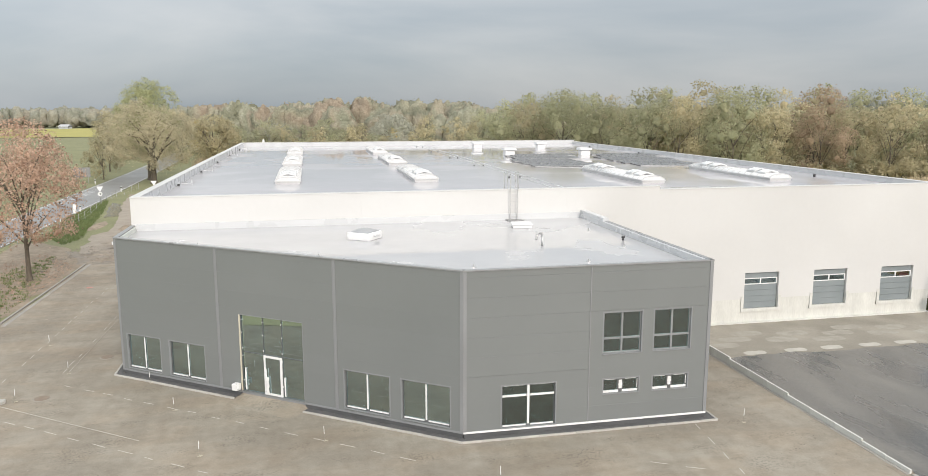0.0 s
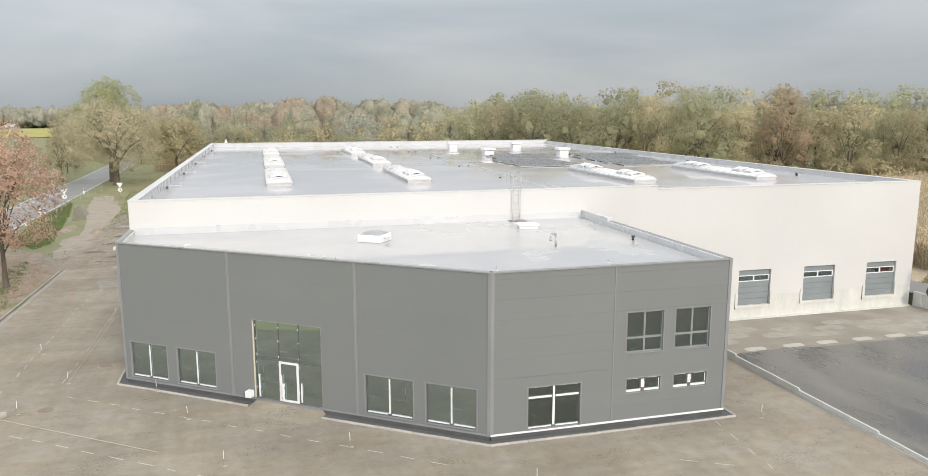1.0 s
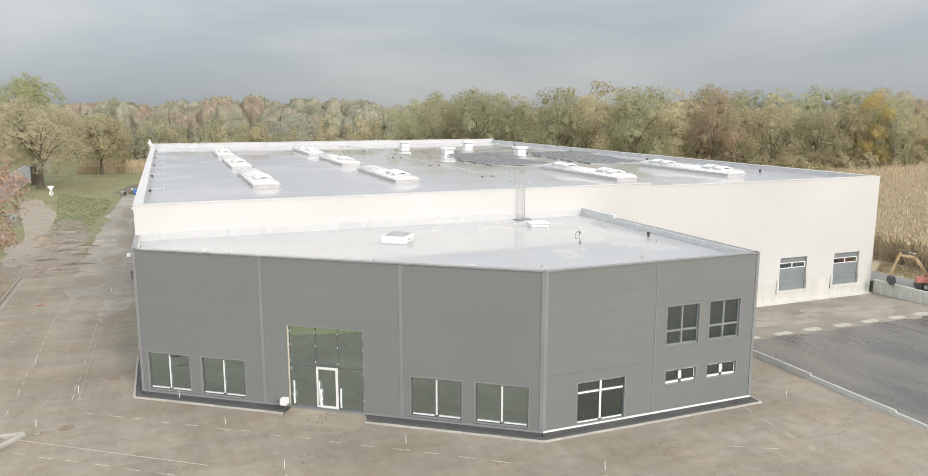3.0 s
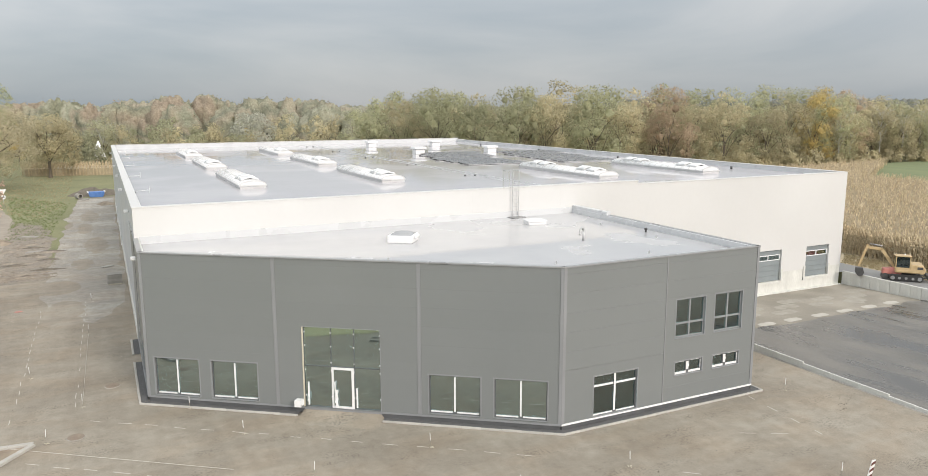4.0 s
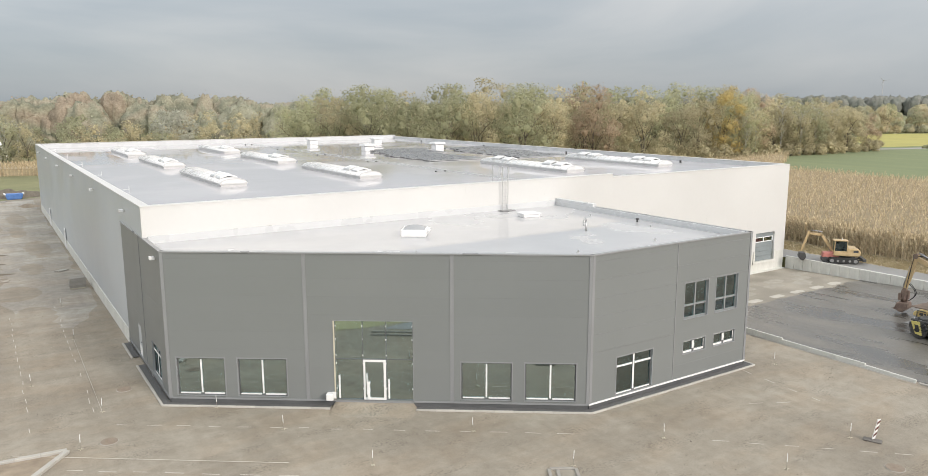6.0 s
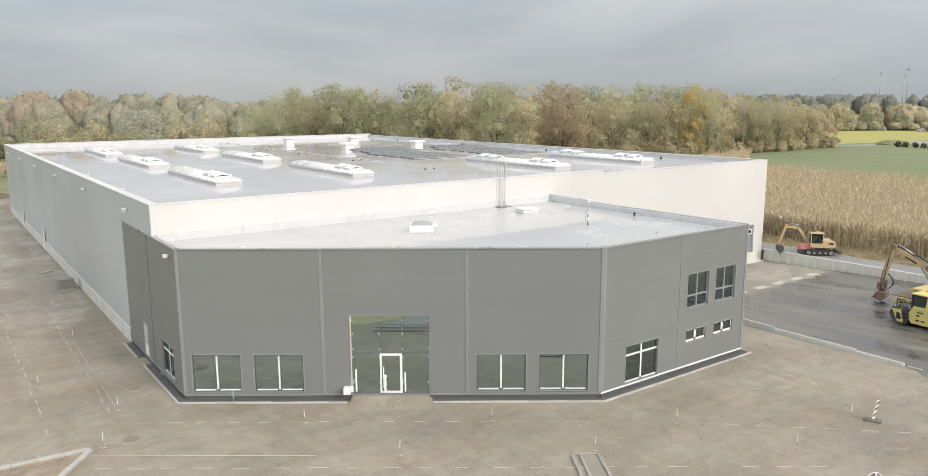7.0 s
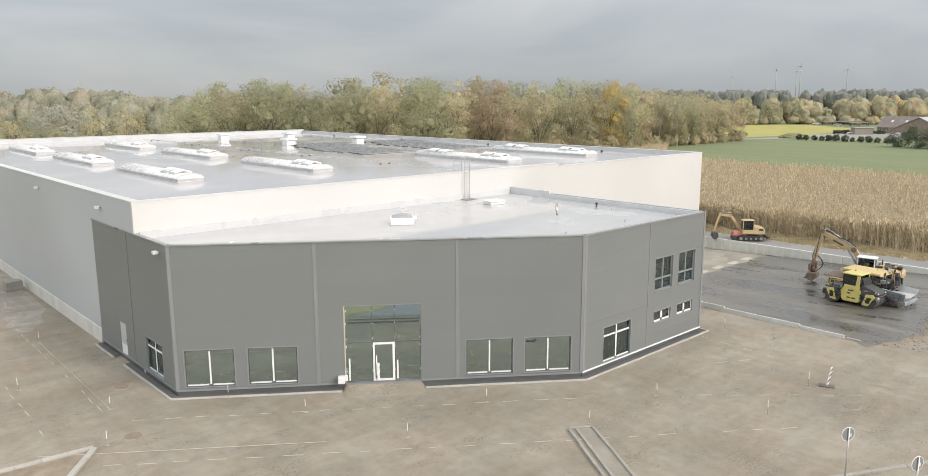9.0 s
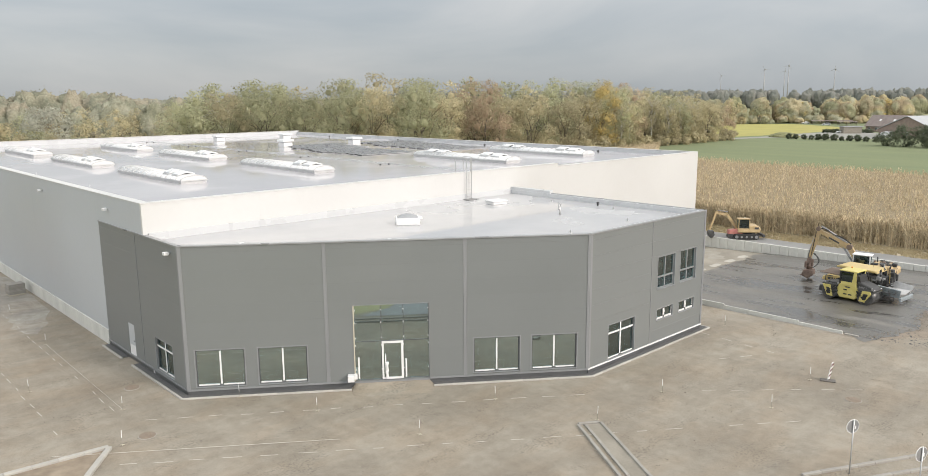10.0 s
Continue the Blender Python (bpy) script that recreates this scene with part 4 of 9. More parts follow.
        quad_box(bm, (a + 0.012, -0.015, z1 - 0.012), (b - 0.012, 0.10, z1 + 0.05), m)
    else:
        for x in (a - 0.03, b):
            quad_box(bm, (x, -0.015, z0), (x + 0.03, 0.12, z1 + 0.03), m)
        quad_box(bm, (a, -0.015, z1), (b, 0.12, z1 + 0.03), m)
    part("reveal", bm, M_TRIM, win)
    return win


for k, h in enumerate(F_HOLES):
    win = glazing(AW, AC, h, "entrance" if k == 2 else "shop")
    if k == 2:
        m = facade_matrix(AW, AC)
        a, b = h[0] + (h[1] - h[0]) * 0.36, h[0] + (h[1] - h[0]) * 0.65
        for x in (h[0] + 0.05, h[0] + (h[1] - h[0]) * 0.355, h[0] + (h[1] - h[0]) * 0.655, h[1] - 0.05):
            for z in (1.0, 2.45, 2.9, 3.8, 4.55):
                bm = bmesh.new()
                chunk(bm, (x - 0.024, 0.08, z - 0.04), (x + 0.024, 0.10, z + 0.04), 0.006)
                bm.transform(m)
                part("glazing_clamp", bm, M_FILM, win, "small white glazing clamp")
        for x, z in ((h[0] + 0.16, 1.75), (h[0] + (h[1] - h[0]) * 0.675, 1.55)):
            bm = bmesh.new()
            quad_box(bm, (x, 0.08, 0.45), (x + 0.09, 0.10, z), m)
            part("film_strip", bm, M_FILM, win, "white protective film strip")
        bm = bmesh.new()
        wall_boxes(bm, a, b, 0.38, 2.66, [(a + 0.11, b - 0.13, 0.5, 2.54)], 0.05, 0.10, m)
        leaf = part("door_leaf", bm, M_FILM, annex, "entrance door leaf wrapped in white film")
        bm = bmesh.new()
        quad_box(bm, (a + 0.11, 0.07, 0.5), (b - 0.13, 0.08, 2.54), m)
        part("pane", bm, M_GLASS, leaf)
        bm = bmesh.new()
        rod(bm, m @ Vector((a + 0.2, -0.02, 0.75)), m @ Vector((a + 0.2, -0.02, 1.9)), 0.03)
        part("pull_handle", bm, M_FILM, leaf)
        bm = bmesh.new()
        wall_boxes(bm, 9.3, 13.62, 0.0, 0.34, [], 0.02, 0.1, m)
        part("door_sill", bm, M_TRIM, annex, "grey metal sill below the glazing")
        bm = bmesh.new()
        rnd = random.Random(12)
        rows = [[bm.verts.new(m @ Vector((9.12 + 4.66 * i / 24 + rnd.uniform(-0.05, 0.05), 0.02 - 1.7 * s, (0.22 * (1 - s) ** 1.5 if 0 < i < 24 else 0.0) + rnd.uniform(-0.012, 0.012)))) for s in (0, 0.2, 0.4, 0.6, 0.8, 1.0)] for i in range(25)]
        for r0, r1 in zip(rows, rows[1:]):
            for j in range(5):
                bm.faces.new((r0[j], r0[j + 1], r1[j + 1], r1[j])).smooth = True
        part("gravel_ramp", bm, M_GRAVEL, annex, "heaped gravel ramp before the entrance")
for k, h in enumerate(R_HOLES):
    glazing(AC, AE, h, ("transom", "office", "office", "small", "small")[k])
glazing(AN, AW, W_HOLES[1], "transom")
m = facade_matrix(AN, AW)
bm = bmesh.new()
quad_box(bm, (W_HOLES[0][0], 0.02, 0.37), (W_HOLES[0][1], 0.1, 2.45), m)
wdoor = part("side_door", bm, M_WHITEPAINT, annex, "plain white steel side door")
bm = bmesh.new()
rod(bm, m @ Vector((W_HOLES[0][1] - 0.15, -0.03, 1.4)), m @ Vector((W_HOLES[0][1] - 0.03, -0.03, 1.4)), 0.02)
part("handle", bm, M_BLACK, wdoor)

# insulation sacks and sheeting on the upper floor
rs = random.Random(31)
for x, y, w, h in ((14.7, 34.9, 0.9, 0.45), (15.7, 35.2, 0.7, 0.55), (16.4, 35.6, 0.5, 0.8), (17.7, 35.0, 0.8, 0.5), (18.6, 35.3, 0.7, 0.42), (19.2, 34.8, 0.4, 0.6)):
    bm = bmesh.new()
    bmesh.ops.create_icosphere(bm, subdivisions=2, radius=1.0)
    for v in bm.verts:
        k = 1 + 0.22 * noise.noise(v.co * 2.1 + Vector((x, y, 0)))
        v.co = Vector((v.co.x * w * 0.62 * k, v.co.y * 0.42 * k, max(0.0, (v.co.z + 0.55) / 1.5) * h * k))
    for f in bm.faces:
        f.smooth = True
    solid("plastic_sack", bm, M_FILM, "crumpled white plastic sack lying on the upper floor", "sack", (x, y, 3.605), rs.uniform(-20, 20), group="sacks upstairs")

# ---- roof things ----


SKW = 2.15


def skylight(length, flaps):
    """A barrel rooflight on a kerb, along y from 0; flaps: where its vents sit."""
    root = thing("barrel_skylight", "long white translucent barrel rooflight on a kerb", "skylight", (0, 0, 0), group="roof skylights")
    bm = bmesh.new()
    kz = 0.29
    for lo, hi in (((0, 0, 0), (SKW, 0.08, kz)), ((0, length - 0.08, 0), (SKW, length, kz)), ((0, 0.08, 0), (0.08, length - 0.08, kz)), ((SKW - 0.08, 0.08, 0), (SKW, length - 0.08, kz)),
                   ((-0.07, -0.07, kz - 0.08), (SKW + 0.07, 0.0, kz + 0.01)), ((-0.07, 0, kz - 0.08), (0.0, length + 0.07, kz + 0.01)), ((SKW, 0, kz - 0.08), (SKW + 0.07, length + 0.07, kz + 0.01))):
        quad_box(bm, lo, hi)
    part("kerb", bm, M_SKYKERB, root, "light grey insulated kerb")
    mid = SKW / 2

    def arc(grow=0.0, n=12):
        return [(mid - (mid - 0.02 + grow) * math.cos(math.pi * k / n), kz + (0.35 + grow) * math.sin(math.pi * k / n)) for k in range(n + 1)]

    bm = bmesh.new()
    outline = arc()
    rows = [[bm.verts.new((x, y, z)) for x, z in outline] for y in (0.02, length - 0.02)]
    for k in range(len(outline) - 1):
        bm.faces.new((rows[0][k], rows[0][k + 1], rows[1][k + 1], rows[1][k])).smooth = True
    bm.faces.new(rows[0])
    bm.faces.new(rows[1][::-1])
    part("vault", bm, M_ACRYL, root)
    for i in range(int(length / 1.05) + 1):
        y = min(i * 1.05, length - 0.06)
        bm = bmesh.new()
        o, n = arc(0.05), arc(-0.02)
        ring = [[bm.verts.new((x, yy, z)) for x, z in q] for q, yy in ((n, y), (o, y), (o, y + 0.07), (n, y + 0.07))]
        for a, b in zip(ring, ring[1:]):
            for k in range(len(o) - 1):
                bm.faces.new((a[k], a[k + 1], b[k + 1], b[k]))
        part("rib", bm, M_SKYKERB, root)
    for y in flaps:
        for dy, z in ((0.0, 0.0), (1.7, 0.05)):
            bm = bmesh.new()
            prism(bm, [(0.35, 0.58 + z), (mid, 0.76 + z), (SKW - 0.35, 0.58 + z), (SKW - 0.35, 0.71 + z), (mid, 0.92 + z), (0.35, 0.71 + z)], y + dy, y + dy + 1.25)
            soften(bm, 0.03)
            flap = part("vent_flap", bm, M_ACRYL, root, "raised white smoke vent flap")
            for x in (0.3, SKW - 0.42):
                bm = bmesh.new()
                chunk(bm, (x, y + dy - 0.05, 0.46 + z), (x + 0.12, y + dy + 1.3, 0.60 + z), 0.01)
                part("vent_rail", bm, M_SKYKERB, flap)
    return root


sk = skylight(14.4, [1.4])
ZR = HROOF + 0.02
sk.matrix_basis = pose(-2.8, 67.15, ZR)
for x, y in ((-2.8, 89.0), (-2.8, 110.9), (9.6, 67.0), (9.6, 88.9), (9.6, 110.8)):
    copy_thing(sk, pose(x, y, ZR))
sk2 = skylight(15.2, [1.4, 10.4])
sk2.matrix_basis = pose(29.3, 61.4, ZR)
copy_thing(sk2, pose(41.9, 61.2, ZR))


def roof_vent():
    root = thing("roof_exhaust_vent", "white boxy exhaust vent on the hall roof", "roof vent", group="roof vents")
    bm = bmesh.new()
    quad_box(bm, (-0.7, -0.7, 0), (0.7, 0.7, 0.65))
    soften(bm, 0.03)
    part("base", bm, M_WHITEPAINT, root)
    bm = bmesh.new()
    prism(bm, [(-0.95, 0.75), (0.95, 0.75), (0.85, 1.05), (-0.85, 1.05)], -0.9, 0.9)
    quad_box(bm, (-0.55, -0.55, 0.64), (0.55, 0.55, 0.76))
    soften(bm, 0.03)
    part("hood", bm, M_WHITEPAINT, root)
    return root


rv0 = roof_vent()
rv0.matrix_basis = pose(29.1, 127.4, ZR)
for x, y in ((28.9, 105.4), (39.6, 124.1), (39.9, 103.8)):
    copy_thing(rv0, pose(x, y, ZR))

# ---- trees ----


def ball(level):
    """Unit directions and triangles of an icosphere."""
    g = (1 + 5 ** 0.5) / 2
    v = [Vector(p).normalized() for p in ((-1, g, 0), (1, g, 0), (-1, -g, 0), (1, -g, 0), (0, -1, g), (0, 1, g), (0, -1, -g), (0, 1, -g), (g, 0, -1), (g, 0, 1), (-g, 0, -1), (-g, 0, 1))]
    f = [(0, 11, 5), (0, 5, 1), (0, 1, 7), (0, 7, 10), (0, 10, 11), (1, 5, 9), (5, 11, 4), (11, 10, 2), (10, 7, 6), (7, 1, 8), (3, 9, 4), (3, 4, 2), (3, 2, 6), (3, 6, 8), (3, 8, 9), (4, 9, 5), (2, 4, 11), (6, 2, 10), (8, 6, 7), (9, 8, 1)]
    for _ in range(level):
        mids, finer = {}, []

        def mid(a, b):
            k = (min(a, b), max(a, b))
            if k not in mids:
                mids[k] = len(v)
                v.append((v[a] + v[b]).normalized())
            return mids[k]

        for a, b, c in f:
            ab, bc, ca = mid(a, b), mid(b, c), mid(c, a)
            finer += [(a, ab, ca), (b, bc, ab), (c, ca, bc), (ab, bc, ca)]
        f = finer
    return np.array([tuple(p) for p in v]), np.array(f)


BALLS = [ball(0), ball(1)]


def unit(a):
    return a / np.maximum(np.linalg.norm(a, axis=-1, keepdims=True), 1e-6)


def foliage(rng, c, r, out, per, size, squash=0.8, core=0.86, level=1, fringe=0.12):
    """Leaf cards over rounded boughs at c with radii r, leafy masses inside them; out: the way from the crown's middle.
    Returns vertices, faces and shading normals."""
    n = len(c)
    sq = np.array([1, 1, squash])
    d = unit(rng.normal(size=(n, per, 3)) + out[:, None] * 0.55 + np.array([0, 0, 0.15]))
    # each bough is itself lumpy
    lump = 1 + 0.13 * np.sin(d[..., 0] * 5.1 + rng.uniform(0, 6, (n, 1))) * np.sin(d[..., 1] * 4.7 + rng.uniform(0, 6, (n, 1))) + 0.08 * np.sin(d[..., 2] * 9 + rng.uniform(0, 6, (n, 1)))
    far = np.where(rng.uniform(size=(n, per)) < fringe, rng.uniform(1.0, 1.2, (n, per)), rng.uniform(0.6, 1.04, (n, per)))
    spots = (c[:, None] + d * (r[:, None] * lump * far)[..., None] * sq).reshape(-1, 3)
    d = d.reshape(-1, 3)
    o = np.repeat(out, per, 0)
    m = len(spots)
    nrm = unit(d + rng.normal(scale=0.42, size=(m, 3)))
    t = unit(np.cross(nrm, rng.normal(size=(m, 3))))
    u = np.cross(nrm, t)
    s = size * rng.uniform(0.55, 1.3, (m, 1))
    q = np.stack([spots - t * s, spots - u * s * 0.85, spots + t * s, spots + u * s * 0.85], 1).reshape(-1, 3)
    shade = np.repeat(unit(d * 0.75 + o * 0.55 + rng.normal(scale=0.3, size=(m, 3)) + np.array([0, 0, 0.22])), 4, 0)
    faces = np.arange(len(q)).reshape(-1, 4).tolist()
    if core:
        bv, bf = BALLS[level]
        lumps = rng.uniform(0.62, 1.15, (n, len(bv), 1))
        cv = c[:, None] + bv[None] * (r * core)[:, None, None] * lumps * sq
        cn = unit(bv[None] * 0.7 + out[:, None] * 0.5 + rng.normal(scale=0.35, size=cv.shape) + np.array([0, 0, 0.15]))
        faces += (bf[None] + (len(q) + len(bv) * np.arange(n))[:, None, None]).reshape(-1, 3).tolist()
        q = np.concatenate([q, cv.reshape(-1, 3)])
        shade = np.concatenate([shade, cn.reshape(-1, 3)])
    return q, faces, shade


def leaf_cloud(seed, height, radius, base, clumps, per, size, squash=0.8, core=0.34, level=0, fringe=0.08, spread=(0.10, 0.21), lobes=13, cover=330):
    """A crown: an uneven dome of large lobes, each carrying many small leafy boughs, round a leafy mass inside."""
    rng = np.random.default_rng(seed)
    mid, half = base + (height - base) * 0.47, (height - base) * 0.53
    k = np.arange(lobes) + 0.5
    polar, turn = np.arccos(1 - 1.85 * k / lobes), math.pi * (1 + 5 ** 0.5) * k + seed
    d = unit(np.stack([np.cos(turn) * np.sin(polar), np.sin(turn) * np.sin(polar), np.cos(polar)], 1) + rng.normal(scale=0.2, size=(lobes, 3)))
    lr = rng.uniform(0.34, 0.52, lobes) * radius
    reach = rng.uniform(0.84, 1.12, lobes)
    lc = np.stack([d[:, 0] * (radius - lr * 0.8) * reach, d[:, 1] * (radius - lr * 0.8) * reach, mid + d[:, 2] * (half - lr * 0.8) * reach], 1)
    # boughs sit over the lobes, where no other lobe covers them
    own = rng.integers(0, lobes, clumps * 2)
    way = unit(rng.normal(size=(clumps * 2, 3)) + d[own] * 0.6)
    c = lc[own] + way * (lr[own] * rng.uniform(0.78, 1.0, clumps * 2))[:, None]
    near = (np.linalg.norm(c[:, None] - lc[None], axis=2) / lr[None])
    near[np.arange(len(c)), own] = 9.0
    free = np.flatnonzero((near.min(1) > 0.82) & (c[:, 2] > base * 0.8))[:clumps]
    c, way, own = c[free], way[free], own[free]
    r = rng.uniform(*spread, len(c)) * radius
    out = unit(way * 0.6 + unit(c - np.array([0, 0, mid - half * 0.2])) * 0.6)
    parts_of = [foliage(rng, c, r, out, per, size, squash, 0.0, 0, fringe),
                foliage(rng, lc, lr, unit(lc - np.array([0, 0, mid - half * 0.2])), cover, size * 1.15, 1.0, core, level, 0.05)]
    q = np.concatenate([p[0] for p in parts_of])
    f = parts_of[0][1] + [tuple(i + len(parts_of[0][0]) for i in face) for face in parts_of[1][1]]
    shade = np.concatenate([p[2] for p in parts_of])
    q[:, 2] = np.maximum(q[:, 2], 0.02)
    return q, f, shade


def tree(name, label, seed, height, radius, base, leaf, clumps=55, per=42, size=0.3, trunk=0.3, fork=0.4, limbs=7, group="", split=False, core=0.34, level=0, fringe=0.08,
         bark=None, spread=(0.10, 0.21), lobes=13, cover=330):
    root = thing(name, label, "tree", group=group)
    bark = bark or M_BARK
    rnd = random.Random(seed)
    bm = bmesh.new()
    top = Vector((rnd.uniform(-0.4, 0.4), rnd.uniform(-0.4, 0.4), base + (height - base) * fork))
    knee = Vector((top.x * 0.3, top.y * 0.3, max(0.9, base * 0.6)))
    rod(bm, (0, 0, -0.2), (0, 0, 0.5), trunk * 1.5, trunk * 1.05, 9, False)
    rod(bm, (0, 0, 0.5), knee, trunk * 1.05, trunk * 0.85, 9, False)
    rod(bm, knee, top, trunk * 0.85, trunk * 0.4, 9, False)
    for k in range(limbs):
        a = k * math.tau / limbs + rnd.uniform(-0.3, 0.3)
        s = knee.lerp(top, rnd.uniform(0.1, 1.0))
        reach = radius * rnd.uniform(0.45, 0.8)
        e = s + Vector((math.cos(a) * reach, math.sin(a) * reach, (height - s.z) * rnd.uniform(0.3, 0.7)))
        m = s.lerp(e, 0.5) + Vector((0, 0, reach * 0.15))
        rod(bm, s, m, trunk * 0.38, trunk * 0.25, 6, False)
        rod(bm, m, e, trunk * 0.25, trunk * 0.08, 6, False)
        for j in range(3 if split else 2):
            s2 = m.lerp(e, rnd.uniform(0, 0.7))
            e2 = s2 + Vector((rnd.uniform(-1, 1), rnd.uniform(-1, 1), rnd.uniform(0.2, 1))) * reach * 0.4
            rod(bm, s2, e2, trunk * 0.16, trunk * 0.04, 5, False)
    if split:
        first = True
        for piece in sorted(pieces(bm), key=lambda b: min(v.co.z for v in b.verts)):
            part("trunk" if first else "limb", piece, bark, root)
            first = False
    else:
        part("trunk", bm, bark, root)
    q, f, nv = leaf_cloud(seed, height, radius, base, clumps, per, size, core=core, level=level, fringe=fringe, spread=spread, lobes=lobes, cover=cover)
    crown = new("crown", raw_mesh("crown", q.tolist(), f, leaf, normals=nv.tolist()))
    crown.parent = root
    return root


WOODS = "woodland trees"
protos, rear = [], []
KINDS = ((M_OAK, "green"), (M_OLIVE, "olive-brown"), (M_OAK, "green"), (M_RUST, "rust-brown"), (M_OLIVE, "olive-brown"), (M_YELLOW, "yellow-orange"))
for k, (leaf, word) in enumerate(KINDS):
    protos.append(tree("woodland_tree", f"tall {word} autumn broadleaf tree at the wood's edge", 20 + k, (20.5, 19.6, 21.0, 20.0, 20.4, 20.8)[k], (7.4, 6.6, 7.9, 6.4, 7.0, 5.6)[k], 0.5, leaf,
                       clumps=(130, 115, 145, 110, 120, 100)[k], per=36, size=0.135, cover=440, lobes=(14, 12, 16, 12, 13, 11)[k], trunk=0.28, group=WOODS, fringe=0.02))
for k, (leaf, word) in enumerate(KINDS):
    rear.append(tree("woodland_tree", f"{word} autumn broadleaf tree deep in the wood", 30 + k, 20.5, (7.0, 6.4, 7.4, 6.6, 6.8, 6.0)[k], -1.2, leaf,
                     clumps=60, per=18, size=0.22, lobes=10, cover=135, trunk=0.28, group=WOODS, fringe=0.02))
pale = [tree("young_tree", "pale yellowish young birch in the scrub", 40 + k, 11.0, (3.4, 2.7, 4.1)[k], 0.8, (M_OLIVE, M_PALE, M_PALE)[k], clumps=40, per=20, size=0.16, lobes=8, cover=90, spread=(0.14, 0.27), trunk=0.12, group="scrub trees") for k in range(3)]
birch = tree("birch_tree", "tall thin birch with a white trunk and sparse yellowing leaves", 46, 19.0, 5.2, 3.0, M_THIN, clumps=90, per=22, size=0.13, cover=70, trunk=0.2, fork=0.75, limbs=16, core=0.0, fringe=0.4, bark=M_BIRCH, group="birches")
rt = random.Random(7)
used = set()


def plant(proto, x, y, s, sz=None, z=0.0):
    m = pose(x, y, z, 0, 0, rt.uniform(0, 360))
    if proto.name not in used:
        used.add(proto.name)
        ob = proto
        ob.matrix_basis = m
    else:
        ob = copy_thing(proto, m)
    ob.scale = (s, s, sz or s)
    return ob


def pick(weights, stock=None):
    return rt.choices(stock or protos, weights)[0]


# the wood behind the hall: its south edge with a few trees that stand out, then ranks behind it
OUTSTANDING = ((114.5, 149.5, 3, 1.0), (168.0, 151.0, 5, 1.06), (146.0, 148.5, 1, 0.92), (92.0, 150.0, 2, 1.0), (132.0, 149.0, 4, 0.86), (246.0, 151.0, 3, 0.62))
for x, y, k, s in OUTSTANDING:
    plant(protos[k], x, y, s)
for x, y, s in ((182.0, 150.5, 0.98), (196.0, 151.0, 1.0), (203.0, 149.0, 0.9), (213.0, 150.0, 1.02), (222.0, 150.5, 0.93), (176.0, 149.5, 0.9)):
    plant(birch, x, y, s)
for rank in range(4):
    x = 44.0 + rank * 5
    while x < 248:
        y = 152 + rank * 9 + rt.uniform(-2.5, 2.5) + max(0, (90 - x)) * 0.45
        w = (4, 3, 4, 0.8, 2.5, 0.15) if x < 165 else (1.4, 4.0, 1.2, 0.9, 3.6, 0.5)
        s = rt.uniform(0.875, 0.99) * (0.89 if x > 200 else 1) * (1 - 0.011 * max(0, 60 - x)) + 0.03 * rank + (0.05 if 95 < x < 190 else 0.0)
        px = x + rt.uniform(-1.5, 1.5)
        if rank or all(math.hypot(px - o[0], y - o[1]) > 6.5 for o in OUTSTANDING):
            plant(pick(w, protos if rank < 1 else rear), px, y, s * rt.uniform(0.94, 1.08), s)
        x += rt.uniform(6.4, 9.6) + rank * 2.2
# the lower wood to the north-west, farther off
for rank in range(3):
    x = -60.0
    while x < 75:
        y = 262 + rank * 14 - (x + 60) * 0.45 + rt.uniform(-6, 6)
        if not -19 < x < -8 or rank:
            if rt.random() < 0.4:
                plant(rt.choice(pale), x, y - 6, rt.uniform(0.95, 1.4))
            else:
                plant(pick((1.6, 4, 1.2, 1.6, 3, 0.8), rear), x, y, rt.uniform(0.44, 0.72) + rank * 0.06)
        x += rt.uniform(8, 13)
for k in range(40):
    x = rt.uniform(-2, 66)
    plant(rt.choice(pale), x, 205 - (x + 20) * 0.42 + rt.uniform(-8, 12), rt.uniform(0.65, 1.1))
willow = tree("white_willow", "broad whitish-leaved willow before the far wood", 47, 16.5, 6.3, 0.6, M_WILLOW, clumps=120, per=24, size=0.18, lobes=14, cover=200, trunk=0.3, split=True)
willow.matrix_basis = pose(23, 204, 0)
for x, y, s in ((-12.5, 262.0, 0.75), (-9.0, 264.0, 0.7)):
    plant(birch, x, y, s)
# belt beyond the yellow field
for k in range(26):
    f = k / 25
    x, y = (360 + 76 * f / 0.35, 250 - 26 * f / 0.35) if f < 0.35 else (436 + 84 * (f - 0.35) / 0.65, 224 - 94 * (f - 0.35) / 0.65)
    low = k % 3 == 1
    plant(rt.choice(pale) if low else pick((0.5, 4, 0.4, 0.5, 4, 1.4), rear), x + rt.uniform(-3, 3), y + rt.uniform(-3, 3), rt.uniform(0.72, 0.9) * (1.35 if low else 1), z=-1.5)

# the roadside trees
oak = tree("roadside_oak", "large green oak with a broad crown beside the road", 61, 22.6, 7.7, 6.0, M_OAKSUN, core=0.15, clumps=240, per=58, size=0.13, lobes=22, cover=620, trunk=0.7, limbs=10, split=True, spread=(0.07, 0.14))
oak.matrix_basis = pose(-36.3, 187, 0)
oak2 = tree("roadside_oak", "wide yellow-brown oak with twin trunks by the road", 62, 17.8, 9.3, 3.6, M_OAKBROWN, core=0.0, clumps=260, per=54, size=0.118, lobes=24, cover=620, trunk=0.65, limbs=10, split=True, spread=(0.07, 0.13))
oak2.matrix_basis = pose(-33.9, 177.5, 0)
